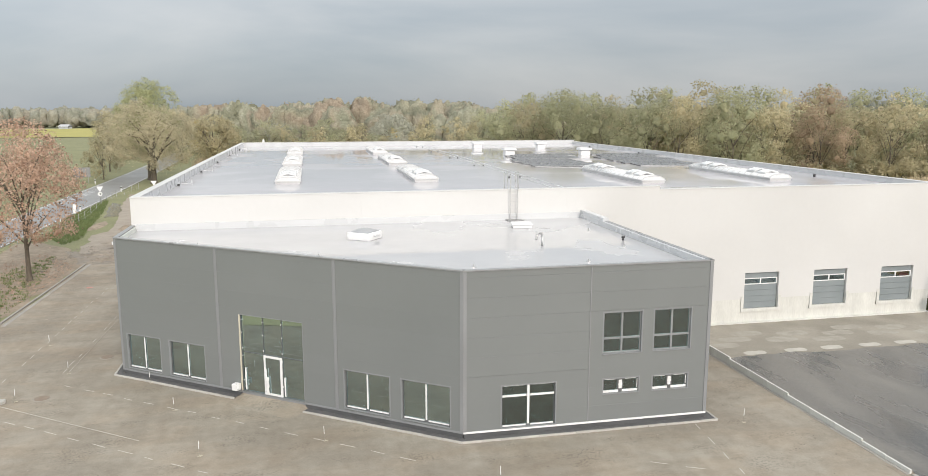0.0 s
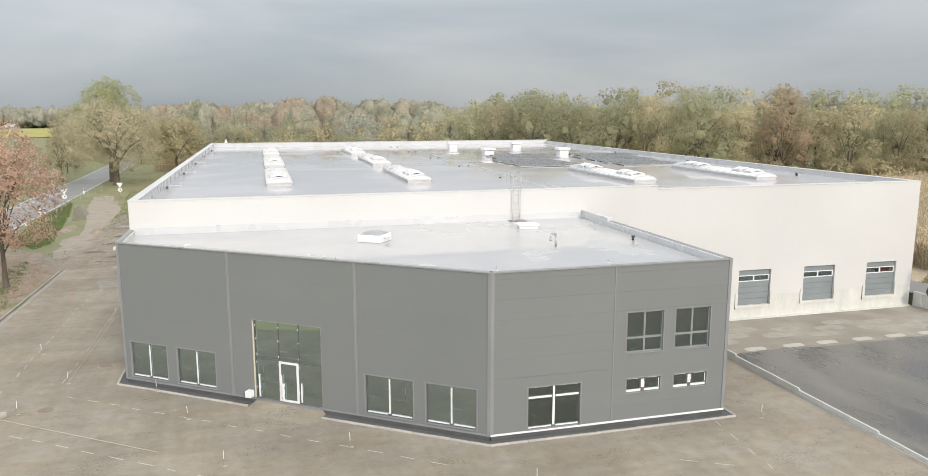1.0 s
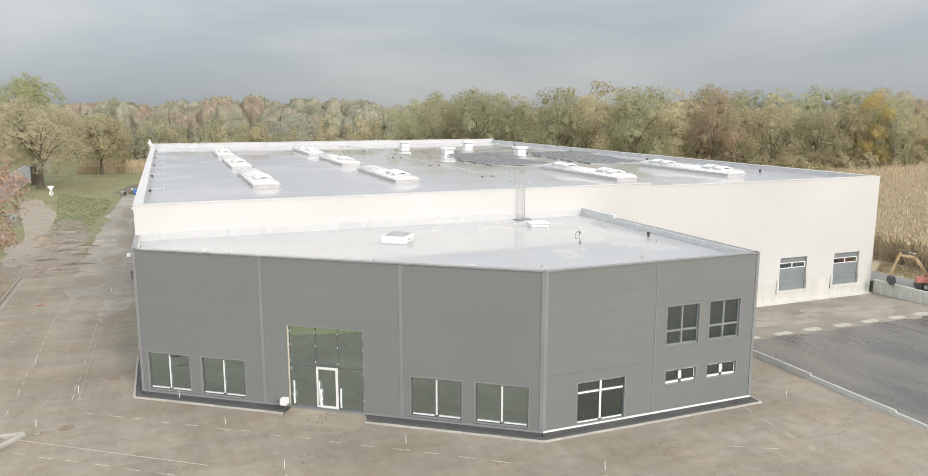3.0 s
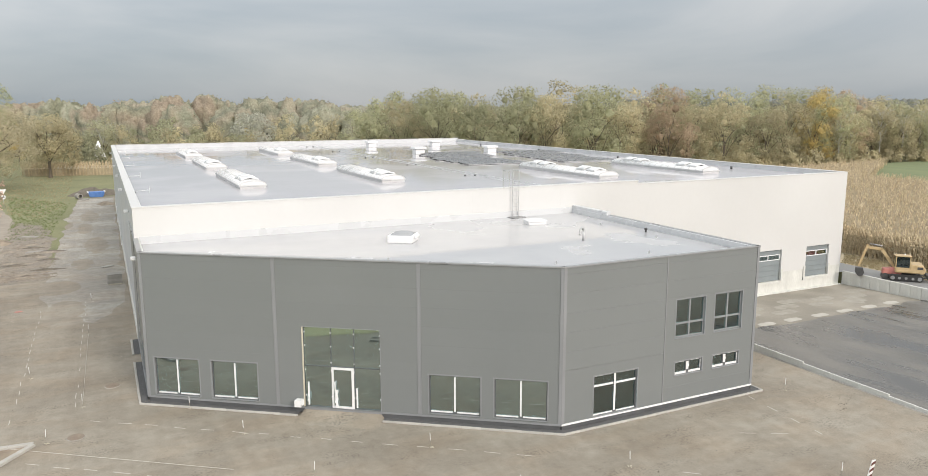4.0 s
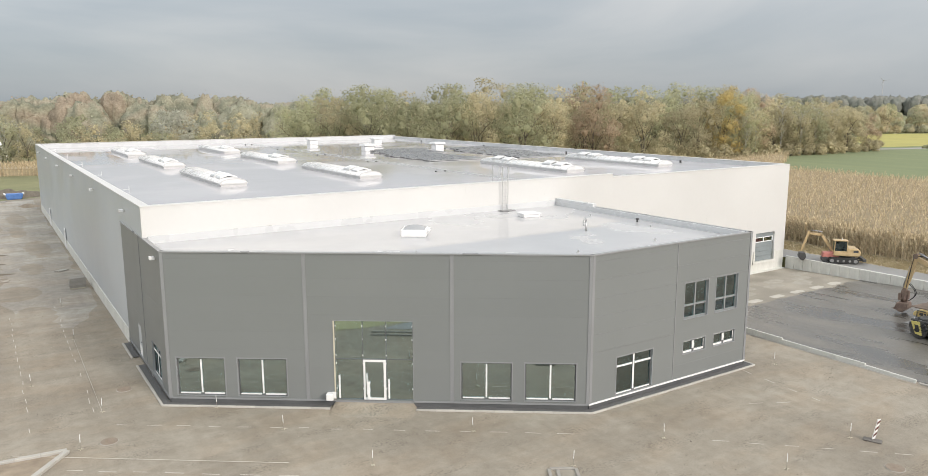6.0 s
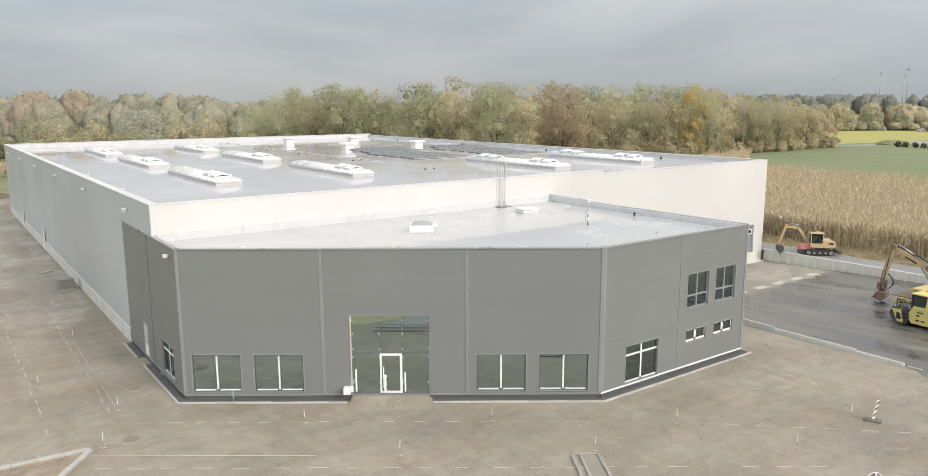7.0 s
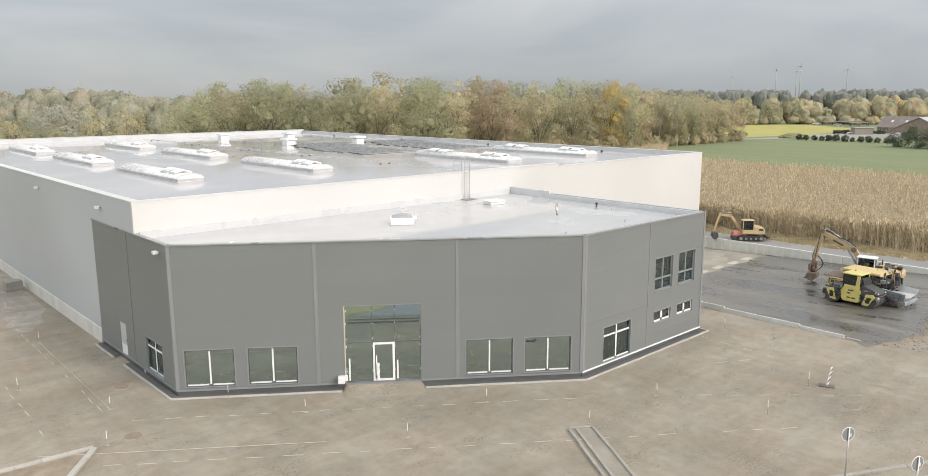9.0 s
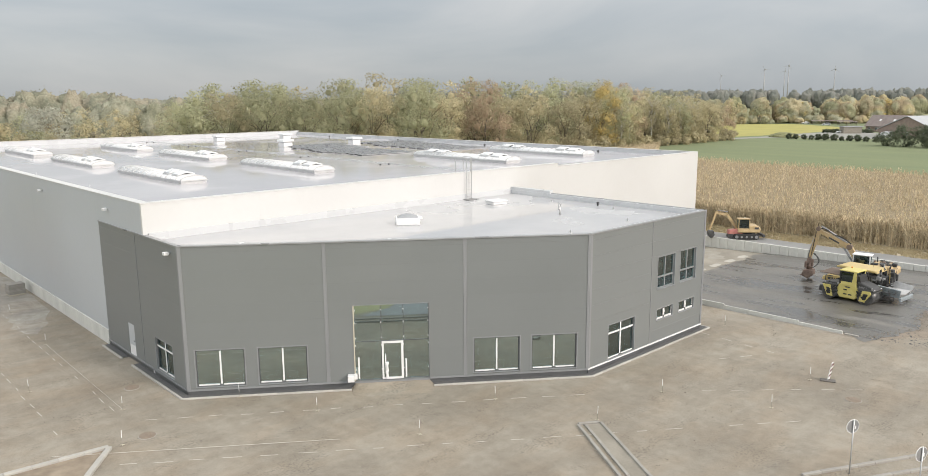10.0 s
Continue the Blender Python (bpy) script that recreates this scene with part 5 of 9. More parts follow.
oak3 = tree("roadside_oak", "smaller brown oak at the end of the roadside row", 63, 15.0, 7.0, 2.5, M_OLIVE, clumps=110, per=24, size=0.2, trunk=0.4, limbs=8, split=True)
oak3.matrix_basis = pose(-24.5, 208, 0)
red = tree("red_oak", "slim reddish-brown autumn tree on the site edge", 64, 14.8, 4.9, 3.6, M_RED, clumps=280, per=36, size=0.095, trunk=0.24, limbs=14, split=True, core=0.0, fringe=0.4, spread=(0.08, 0.18), lobes=20, cover=300)
red.matrix_basis = pose(-26.4, 76.3, 0)
far = [(-47.5, 190, 0.62), (-52, 215, 0.74), (-58, 240, 0.7)]
for x, y, s in far:
    plant(pick((0, 4, 0, 2, 3, 0), rear), x, y, s)


BALLS += [ball(2), ball(3)]


def far_woods(name, label, pts, height, mat, seed, depth=14.0, every=4.0, level=3, girth=0.3, vary=1.0, lumps=90, cards=0, card=0.32):
    """A distant belt of woodland along a line of points: tree after tree with a crown of many rounded boughs, down to the ground."""
    rng = np.random.default_rng(seed)
    bv, bf = BALLS[level]
    verts, faces, leaves = [], [], []
    for (x0, y0), (x1, y1) in zip(pts, pts[1:]):
        ln = math.hypot(x1 - x0, y1 - y0)
        nx, ny = -(y1 - y0) / ln, (x1 - x0) / ln
        for i in range(int(ln / every)):
            f, back = rng.uniform(), rng.uniform(0, depth)
            x, y = x0 + (x1 - x0) * f + nx * back, y0 + (y1 - y0) * f + ny * back
            h = height * (0.82 + vary * (0.16 * noise.noise((x * 0.02, y * 0.02, seed)) + rng.uniform(-0.16, 0.12)) + 0.12 * back / depth)
            w = h * girth * rng.uniform(0.8, 1.3)
            # boughs swell out of the crown, with creases between them
            way = unit(rng.normal(size=(lumps, 3)))
            swell = rng.uniform(0.7, 1.0, lumps) - (1 - bv @ way.T) * rng.uniform(6, 14, lumps)
            big = rng.uniform(0.8, 1.0, 7) - (1 - bv @ unit(rng.normal(size=(7, 3))).T) * 1.1
            r = 0.42 + 0.32 * np.clip(swell.max(1), 0, 1) + 0.34 * np.clip(big.max(1), 0, 1) + rng.normal(scale=0.045, size=len(bv))
            q = bv * r[:, None]
            low = np.clip(-q[:, 2], 0, 1)[:, None]
            q = q * np.array([w, w, h * 0.52]) * (1 + low * np.array([0.25, 0.25, 0.0])) + np.array([x, y, h * 0.47])
            faces.append(bf + len(verts) * len(bv))
            verts.append(q)
            if cards:
                pick_at = rng.integers(0, len(q), cards)
                spot = q[pick_at] + rng.normal(scale=0.35, size=(cards, 3)) + bv[pick_at] * rng.uniform(0.0, 0.5, (cards, 1))
                nrm = unit(bv[pick_at] + rng.normal(scale=0.5, size=(cards, 3)))
                a = unit(np.cross(nrm, rng.normal(size=(cards, 3))))
                b = np.cross(nrm, a)
                k = card * rng.uniform(0.5, 1.3, (cards, 1))
                leaves.append(np.stack([spot - a * k, spot - b * k, spot + a * k, spot + b * k], 1).reshape(-1, 3))
    v, f = np.concatenate(verts), np.concatenate(faces).tolist()
    if cards:
        lv = np.concatenate(leaves)
        f += (np.arange(len(lv)).reshape(-1, 4) + len(v)).tolist()
        v = np.concatenate([v, lv])
    v[:, 2] = np.maximum(v[:, 2], 0.02)
    ob = new(name, raw_mesh(name, v.tolist(), f, mat, smooth=True))
    return tagged(ob, label, "woodland", kind="stuff")


far_woods("distant_woodland", "autumn woodland closing the view to the north, its colours paled for haze", [(-75, 318), (-20, 290), (80, 230)], 20.5, M_FARWOODS, 5, every=1.5, cards=280)
far_woods("field_edge_woodland", "mixed autumn trees beyond the yellow field", [(330, 262), (436, 227), (462, 188), (520, 130), (620, -60)], 18.5, M_WOODS, 8, every=3.6, girth=0.36, cards=300, card=0.42)
far_woods("field_edge_scrub", "low shrubs below the trees beyond the yellow field", [(330, 258), (433, 224), (458, 186), (516, 128), (612, -60)], 6.5, M_WOODS, 9, depth=5, every=3.0, level=2, girth=0.55, cards=60, card=0.36)
far_woods("middle_woodland", "autumn woodland filling the gaps behind the trees", [(75, 250), (180, 240), (300, 300)], 19, M_WOODS, 7, every=4.0, level=2)
far_woods("horizon_woodland", "wooded ridge on the northern horizon", [(-470, 775), (-250, 780), (-70, 700), (60, 800), (700, 850)], 23, M_HORIZON, 6, every=2.2, depth=40, level=2, girth=0.34, vary=0.4, lumps=40)
far_woods("ridge_woodland", "wooded ridge on the eastern horizon, its colours greyed for haze", [(650, 900), (1150, 500), (1300, -300)], 34, M_RIDGE, 16, every=3.0, depth=50.0, level=2, girth=0.3, vary=0.3, lumps=40)

# ---- maize ----


def maize(name, area, label, n, seed, tall=2.3, rows=0.75):
    """Standing dry maize: stalks with drooping leaves in rows, inside a polygon."""
    rng = np.random.default_rng(seed)
    poly = np.array(area)
    lo, hi = poly.min(0), poly.max(0)
    p = rng.uniform(lo, hi, (n, 2))
    p[:, 0] = np.round((p[:, 0] - lo[0]) / rows) * rows + lo[0] + rng.normal(scale=0.06, size=n)
    a, b = poly, np.roll(poly, -1, 0)
    inside = np.zeros(n, bool)
    for (x0, y0), (x1, y1) in zip(a, b):
        cross = (y0 > p[:, 1]) != (y1 > p[:, 1])
        with np.errstate(divide="ignore", invalid="ignore"):
            xs = (x1 - x0) * (p[:, 1] - y0) / (y1 - y0) + x0
        inside ^= cross & (p[:, 0] < xs)
    p = p[inside]
    n = len(p)
    h = tall * rng.uniform(0.8, 1.1, n)
    verts, faces = [], []
    for leaf in range(4):
        ang = rng.uniform(0, math.tau, n)
        z0 = h * (0.2 + 0.24 * leaf)
        ln = rng.uniform(0.10, 0.30, n)
        dx, dy = np.cos(ang), np.sin(ang)
        w = 0.03
        c0 = np.stack([p[:, 0] - dy * w, p[:, 1] + dx * w, z0], 1)
        c1 = np.stack([p[:, 0] + dy * w, p[:, 1] - dx * w, z0], 1)
        up = rng.uniform(0.2, 0.65, n)
        c2 = np.stack([p[:, 0] + dx * ln * 0.7 + dy * w, p[:, 1] + dy * ln * 0.7 - dx * w, z0 + up], 1)
        c3 = np.stack([p[:, 0] + dx * ln, p[:, 1] + dy * ln, z0 + up - 0.12], 1)
        verts.append(np.stack([c0, c1, c2, c3], 1).reshape(-1, 3))
    ang = rng.uniform(0, math.tau, n)
    dx, dy = np.cos(ang) * 0.034, np.sin(ang) * 0.034
    lean = rng.normal(scale=0.08, size=(n, 2))
    verts.append(np.stack([np.stack([p[:, 0] - dx, p[:, 1] - dy, 0 * h], 1), np.stack([p[:, 0] + dx, p[:, 1] + dy, 0 * h], 1),
                           np.stack([p[:, 0] + dx * 0.4 + lean[:, 0], p[:, 1] + dy * 0.4 + lean[:, 1], h], 1), np.stack([p[:, 0] - dx * 0.4 + lean[:, 0], p[:, 1] - dy * 0.4 + lean[:, 1], h], 1)], 1).reshape(-1, 3))
    v = np.concatenate(verts)
    f = np.arange(len(v)).reshape(-1, 4)
    ob = new(name, raw_mesh(name, v.tolist(), f.tolist(), M_CORN))
    return tagged(ob, label, "maize", kind="stuff")


FIELD = [(61.0, -60), (60.6, 52), (68, 113), (128, 134), (186, 141), (136, 111), (130, 50), (133, -60)]
edge = maize("maize_front_rows", [(60.4, -5), (60.2, 54), (67, 113), (71, 112), (63.5, 52), (63.8, -5)], "front rows of tall dry maize along the lane", 56000, 3)
edge.location.z = 0.33
crop = maize("maize_field", FIELD, "field of ripe dry straw-coloured maize", 50000, 4)
crop.location.z = 0.33
# solid fill inside the field, its dark colour standing in for shaded gaps
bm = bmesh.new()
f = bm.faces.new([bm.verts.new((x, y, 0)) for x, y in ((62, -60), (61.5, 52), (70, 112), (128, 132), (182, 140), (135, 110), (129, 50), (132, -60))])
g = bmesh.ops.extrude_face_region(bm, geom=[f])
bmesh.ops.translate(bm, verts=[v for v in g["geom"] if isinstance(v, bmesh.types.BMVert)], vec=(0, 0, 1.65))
solid("maize_shade_block", bm, M_CORNSHADE, "block of dry maize colour, darkened as the shade between the stalks", "maize", (0, 0, 0.34), kind="stuff")
strip = maize("maize_strip", [(-31, 214), (14, 203), (14, 214), (-31, 231)], "strip of dry maize beyond the grass", 9000, 5, tall=2.5)
bm = bmesh.new()
f = bm.faces.new([bm.verts.new((x, y, 0)) for x, y in ((-30.5, 215), (13.5, 204), (13.5, 213), (-30.5, 230))])
g = bmesh.ops.extrude_face_region(bm, geom=[f])
bmesh.ops.translate(bm, verts=[v for v in g["geom"] if isinstance(v, bmesh.types.BMVert)], vec=(0, 0, 1.7))
solid("strip_undergrowth", bm, M_STUBBLE, "dense lower growth of the maize strip", "maize", (0, 0, 0.01), kind="stuff")

# ---- site things ----
M_WOOD = material("stake_wood", (0.46, 0.42, 0.33), (0.60, 0.55, 0.45), rough=0.8, scale=0.3)
M_STAKE = material("weathered_stake", (0.20, 0.18, 0.15), (0.32, 0.29, 0.25), rough=0.8, scale=0.3)
M_CHALK = material("chalk", (0.50, 0.47, 0.42), (0.60, 0.57, 0.52), rough=0.9, scale=0.3)
M_RUSTY = material("cast_iron", (0.21, 0.165, 0.128), (0.28, 0.23, 0.182), rough=0.8, scale=0.3, bump=0.004)
M_REDPAINT = material("red_paint", (0.46, 0.15, 0.13), (0.56, 0.24, 0.20), rough=0.5, scale=0.5)
M_YELL = material("machine_yellow", (0.51, 0.375, 0.15), (0.61, 0.47, 0.22), rough=0.42, scale=0.7, bump_scale=9)
M_YELL2 = material("dusty_yellow", (0.40, 0.285, 0.145), (0.55, 0.41, 0.235), rough=0.5, scale=0.5, bump_scale=9)
M_LEMON = material("roller_yellow", (0.56, 0.48, 0.14), (0.66, 0.57, 0.22), rough=0.42, scale=0.7, bump_scale=9)
M_DARK = material("dark_steel", grey(0.04), grey(0.08), rough=0.5, scale=0.4, bump_scale=14)
M_STEEL = material("worn_steel", grey(0.22), grey(0.36), rough=0.4, metal=0.4, scale=0.4, bump_scale=14)
M_MACHGLASS = glass_material("cab_glass", (0.52, 0.55, 0.55), ior=2.4)
M_BLUE = material("blue_tarpaulin", (0.06, 0.16, 0.42), (0.12, 0.26, 0.58), rough=0.5, scale=0.5)
M_SIGNGREY = material("sign_back", grey(0.20), grey(0.26), rough=0.45, scale=0.5)
M_BRICK = material("farm_brick", (0.21, 0.155, 0.13), (0.33, 0.26, 0.225), rough=0.9, scale=1.5, bump_scale=6)
M_TURBINE = material("turbine_paint", (0.32, 0.325, 0.33), (0.37, 0.375, 0.38), rough=0.6, scale=4)
M_TILE = material("roof_tile", (0.20, 0.16, 0.15), (0.30, 0.25, 0.23), rough=0.8, scale=1.5, bump_scale=5)
M_ETERNIT = material("fibre_cement_roof", (0.36, 0.37, 0.38), (0.46, 0.47, 0.48), rough=0.7, scale=2)
M_PV = material("solar_glass", (0.11, 0.11, 0.115), (0.16, 0.16, 0.165), rough=0.30, scale=0.8, spec=0.7)


KERB_MESHES = {}


def kerb_row(name, a, b, label, width=0.14, height=0.3, top=0.13, stone=1.0, z=0.0, step=None, mat=None):
    """A row of kerb stones from a to b; each stone is a part."""
    a, b = Vector(a), Vector(b)
    d = b - a
    n = max(1, round(d.length / stone))
    turn = math.degrees(math.atan2(d.y, d.x))
    root = thing(name, label, "kerb", (a.x, a.y, z), turn)
    ln = d.length / n
    mat = mat or M_KERB
    key = (round(ln, 3), width, height, mat.name)
    if key not in KERB_MESHES:
        bm = bmesh.new()
        chunk(bm, (0.005, -width / 2, -height), (ln - 0.006, width / 2, 0), 0.018)
        bmesh.ops.recalc_face_normals(bm, faces=bm.faces)
        me = bpy.data.meshes.new("kerb_stone")
        bm.to_mesh(me)
        bm.free()
        me.materials.append(mat)
        KERB_MESHES[key] = me
    for k in range(n):
        ob = new("kerb_stone", KERB_MESHES[key])
        ob.parent = root
        ob.location = (k * ln, random.uniform(-0.008, 0.008), top + random.uniform(-0.008, 0.008) + (step(k / n) if step else 0))
    return root


# edging round the annex with its strip of dark chippings
def offset_line(pts, out):
    """Points pushed out to the right of the walking direction."""
    res = []
    for k, p in enumerate(pts):
        dirs = []
        if k:
            dirs.append((p - pts[k - 1]).normalized())
        if k < len(pts) - 1:
            dirs.append((pts[k + 1] - p).normalized())
        ns = [Vector((d.y, -d.x)) for d in dirs]
        n = sum(ns, Vector((0, 0))).normalized()
        res.append(p + n * out / max(0.5, n.dot(ns[0])))
    return res


ring_pts = [AN, AW, AC, AE, Vector((AE.x, 51.9))]
rim = offset_line(ring_pts, 0.47)
d_f = (AC - AW).normalized()
n_f = Vector((d_f.y, -d_f.x))
gap0, gap1 = AW + d_f * 9.1 + n_f * 0.47, AW + d_f * 13.8 + n_f * 0.47
wd1 = Vector((rim[0].x, AW.y + 7.3))
wd0 = Vector((rim[0].x, AW.y + 9.1))
lab = "pale concrete edging stones round the annex"
for a, b in ((rim[0], wd0), (wd1, rim[1]), (rim[1], gap0), (gap1, rim[2]), (rim[2], rim[3]), (rim[3], rim[4])):
    kerb_row("edging", a, b, lab, 0.13, 0.3, 0.10, mat=M_EDGING)
inner = offset_line(ring_pts, 0.02)
for k, (a, b, c, d) in enumerate(((inner[0], wd0 + Vector((0.45, 0)), wd0 + Vector((0.05, 0)), rim[0] + Vector((0.05, 0))), (wd1 + Vector((0.45, 0)), inner[1], rim[1], wd1 + Vector((0.05, 0))),
                                   (inner[1], AW + d_f * 9.1, gap0, rim[1]), (AW + d_f * 13.8, inner[2], rim[2], gap1), (inner[2], inner[3], rim[3], rim[2]), (inner[3], inner[4], rim[4], rim[3]))):
    bm = bmesh.new()
    rows = []
    n = max(2, int((b - a).length / 0.4))
    for i in range(n + 1):
        p, q = a.lerp(b, i / n), d.lerp(c, i / n)
        rows.append([bm.verts.new((*p.lerp(q, s), 0.07 + random.uniform(-0.012, 0.012))) for s in (0, 0.35, 0.7, 0.93)])
    for r0, r1 in zip(rows, rows[1:]):
        for i in range(3):
            bm.faces.new((r0[i], r0[i + 1], r1[i + 1], r1[i]))
    solid("chippings_strip", bm, M_CHIP, "strip of dark splash-guard chippings at the wall", "gravel", kind="structure")

# kerbs of the forecourt and the yard
kerb_row("kerb_row", (-23.4, 34), (-23.4, 83.6), "long pale concrete kerb bordering the gravel forecourt", 0.18, 0.3, 0.12)
kerb_row("kerb_row", (-22.95, 60), (-22.95, 83.6), "flat concrete gutter stones beside the kerb", 0.32, 0.3, 0.035)
for y0, y1, z in ((26.05, 29.1, 0.22), (29.1, 34.9, 0.33), (34.9, 40.9, 0.44), (40.9, 46.5, 0.55)):
    kerb_row("retaining_kerb", (KX - 0.10, y0), (KX - 0.10, y1), "low retaining row of pale concrete kerb slabs stepping along the yard", 0.11, 1.3, z, stone=2.0, mat=M_PLINTH)
kerb_row("kerb_row", (KX - 0.26, 26.0), (KX - 0.26, 46.5), "narrow concrete haunch at the foot of the retaining kerb", 0.16, 0.4, 0.04)
kerb_row("kerb_row", (KX - 0.10, 25.0), (KX - 0.10, 25.9), "loose kerb stone lying at the end of the row", 0.2, 0.3, 0.1, stone=0.9)
kerb_row("kerb_row", (KX - 0.1, 46.5), (23.2, 51.2), "short kerb towards the hall wall", 0.16, 0.5, 0.05)
kerb_row("kerb_row", (1.05, 29.6), (-3.0, 23.2), "concrete kerb of an unfinished planting island", 0.16, 0.3, 0.12)
kerb_row("kerb_row", (1.38, 29.4), (-2.6, 23.1), "inner concrete kerb of an unfinished planting island", 0.16, 0.3, 0.09)
kerb_row("kerb_row", (2.1, 28.95), (-1.8, 22.6), "far concrete kerb of an unfinished planting island", 0.16, 0.3, 0.12)
kerb_row("kerb_row", (1.15, 29.66), (2.1, 29.05), "end stone of an unfinished planting island", 0.16, 0.3, 0.12)
sheet("island_fill", [(1.45, 29.35), (2.0, 28.95), (-1.85, 22.7), (-2.5, 23.0)], M_APRON, 0.05, "pale rubble in the planting island", "gravel", rough=0.05, step=0.5, seed=31)
kerb_row("kerb_row", (-17.0, 43.65), (-22.4, 44.1), "concrete kerb corner of a planting bed", 0.26, 0.3, 0.15, mat=M_EDGING)
kerb_row("kerb_row", (-17.0, 43.55), (-19.5, 40.2), "concrete kerb side of a planting bed", 0.26, 0.3, 0.15, mat=M_EDGING)
sheet("bed_fill", [(-17.3, 43.5), (-22.4, 43.95), (-21.5, 40.2), (-19.7, 40.2)], M_SOIL, 0.05, "dark soil in the planting bed", "soil", rough=0.05, step=0.5, seed=32)
kerb_row("kerb_row", (4.0, 19.6), (16.0, 13.4), "kerb of the driveway entrance", 0.18, 0.3, 0.12)
kerb_row("kerb_row", (3.4, 18.7), (15.4, 12.5), "second kerb of the driveway entrance", 0.18, 0.3, 0.12)

for k, lab in enumerate(("kerb of the driveway before the annex", "second kerb of the driveway before the annex")):
    kerb_row("kerb_row", (-12.1 + 0.45 * k, 31.2 + 0.6 * k), (-6.2 + 0.45 * k, 27.1 + 0.6 * k), lab, 0.16, 0.3, 0.10)

# rows of paving stones left across the track
for r, (a, b) in enumerate((((-23.6, 85.7), (-18.0, 85.6)), ((-23.3, 86.9), (-17.9, 87.2)), ((-22.6, 88.3), (-18.4, 88.6)))):
    kerb_row("paving_row", a, b, "loose row of muddy paving stones", 0.2, 0.14, 0.085, stone=0.45, mat=M_MUD)


def stake(x, y, h=0.8):
    root = thing("survey_stake", "thin pale wooden survey stake with a cross of slats", "stake", (x, y, 0.01), random.uniform(0, 90), group="survey stakes")
    bm = bmesh.new()
    lean = Vector((random.uniform(-0.05, 0.05), random.uniform(-0.05, 0.05), h))
    rod(bm, (0, 0, -0.1), lean * 0.5, 0.010, 0.010, 5)
    post = part("post", bm, M_STAKE, root)
    bm = bmesh.new()
    rod(bm, lean * 0.5, lean, 0.016, 0.016, 5)
    part("painted_tip", bm, M_WHITEPAINT, post, "white painted tip")
    for ang in (0, 90):
        bm = bmesh.new()
        quad_box(bm, (-0.12, -0.014, 0.02), (0.12, 0.014, 0.04), pose(0.05, 0, 0.01 * (ang > 0), 0, 0, ang + 20))
        part("slat", bm, M_WOOD, root)


for x, y in ((-7.49, 40.34), (0.43, 34.85), (7.88, 29.0), (-16.45, 43.46), (-5.44, 34.39), (2.22, 29.3), (10.09, 23.77), (-9.6, 45.0), (-14.93, 47.8), (-14.64, 73.06), (-14.8, 62.81), (-17.87, 54.12), (15.6, 24.0), (21.9, 32.6)):
    stake(x, y)

dash_mesh = None


def dashed(name, a, b, label, dash=0.85, gap=0.75, width=0.034):
    """Chalk dashes on the gravel from a to b."""
    global dash_mesh
    a, b = Vector(a), Vector(b)
    d = b - a
    root = thing(name, label, "marking", (a.x, a.y, 0.017), math.degrees(math.atan2(d.y, d.x)))
    if dash_mesh is None:
        bm = bmesh.new()
        quad_box(bm, (0, -width / 2, 0), (dash, width / 2, 0.006))
        dash_mesh = bpy.data.meshes.new("dash")
        bm.to_mesh(dash_mesh)
        bm.free()
        dash_mesh.materials.append(M_CHALK)
    at = 0.0
    while at + dash < d.length:
        if random.random() > 0.12:
            ob = new("dash", dash_mesh)
            ob.parent = root
            ob.matrix_basis = pose(at, random.uniform(-0.05, 0.05), 0, 0, 0, random.uniform(-3, 3))
            ob.scale.x = random.uniform(0.6, 1.1)
        at += dash + gap * random.uniform(0.8, 1.2)


def off(u, n):
    p = AW + d_f * u + n_f * n
    return (p.x, p.y)


dashed("chalk_line", off(-1.5, 2.95), off(27, 2.95), "dashed chalk line before the annex front")
dashed("chalk_line", off(27.2, 3.2), off(38, 4.6), "dashed chalk line across the forecourt")
dashed("chalk_line", off(-4.5, 7.9), off(33, 8.0), "outer dashed chalk line on the forecourt")
dashed("chalk_line", (-18.32, 45.5), (-18.32, 72), "dashed chalk line beside the annex")
dashed("chalk_line", (-15.3, 48.0), (-15.1, 76), "dashed chalk line along the hall")
dashed("chalk_line", (19.4, 33.0), (18.7, 26.6), "dashed chalk line from the annex corner")
dashed("chalk_line", (15.2, 29.5), (18.0, 28.0), "short dashed chalk line on the forecourt")
bm = bmesh.new()
p, q = Vector((*off(-4.6, 6.75), 0.07)), Vector((*off(8.6, 6.8), 0.07))
rod(bm, p, q, 0.012, 0.012, 4)
solid("mason_line", bm, M_CHALK, "taut white string between survey stakes", "string", (0, 0, 0))
bm = bmesh.new()
rod(bm, (-14.93, 47.8, 0.08), (-14.8, 62.8, 0.10), 0.010, 0.010, 4)
solid("mason_line", bm, M_CHALK, "taut white string beside the annex", "string", (0, 0, 0))


def manhole(x, y, label):
    root = thing("manhole_cover", label, "manhole", (x, y, 0.012), random.uniform(0, 90))
    bm = bmesh.new()
    rod(bm, (0, 0, -0.1), (0, 0, 0.025), 0.44, 0.43, 20)
    part("rim", bm, M_KERB, root, "pale concrete ring")
    bm = bmesh.new()
    rod(bm, (0, 0, 0.0), (0, 0, 0.045), 0.40, 0.40, 20)
    for k in range(5):
        quad_box(bm, (-0.3 + k * 0.13, -0.2, 0.045), (-0.24 + k * 0.13, 0.2, 0.055))
    part("lid", bm, M_RUSTY, root)


manhole(-15.15, 43.72, "rusty round manhole cover in the gravel")
manhole(-13.38, 50.73, "rusty manhole cover beside the annex")
manhole(14.35, 21.17, "half-buried manhole ring in the gravel")

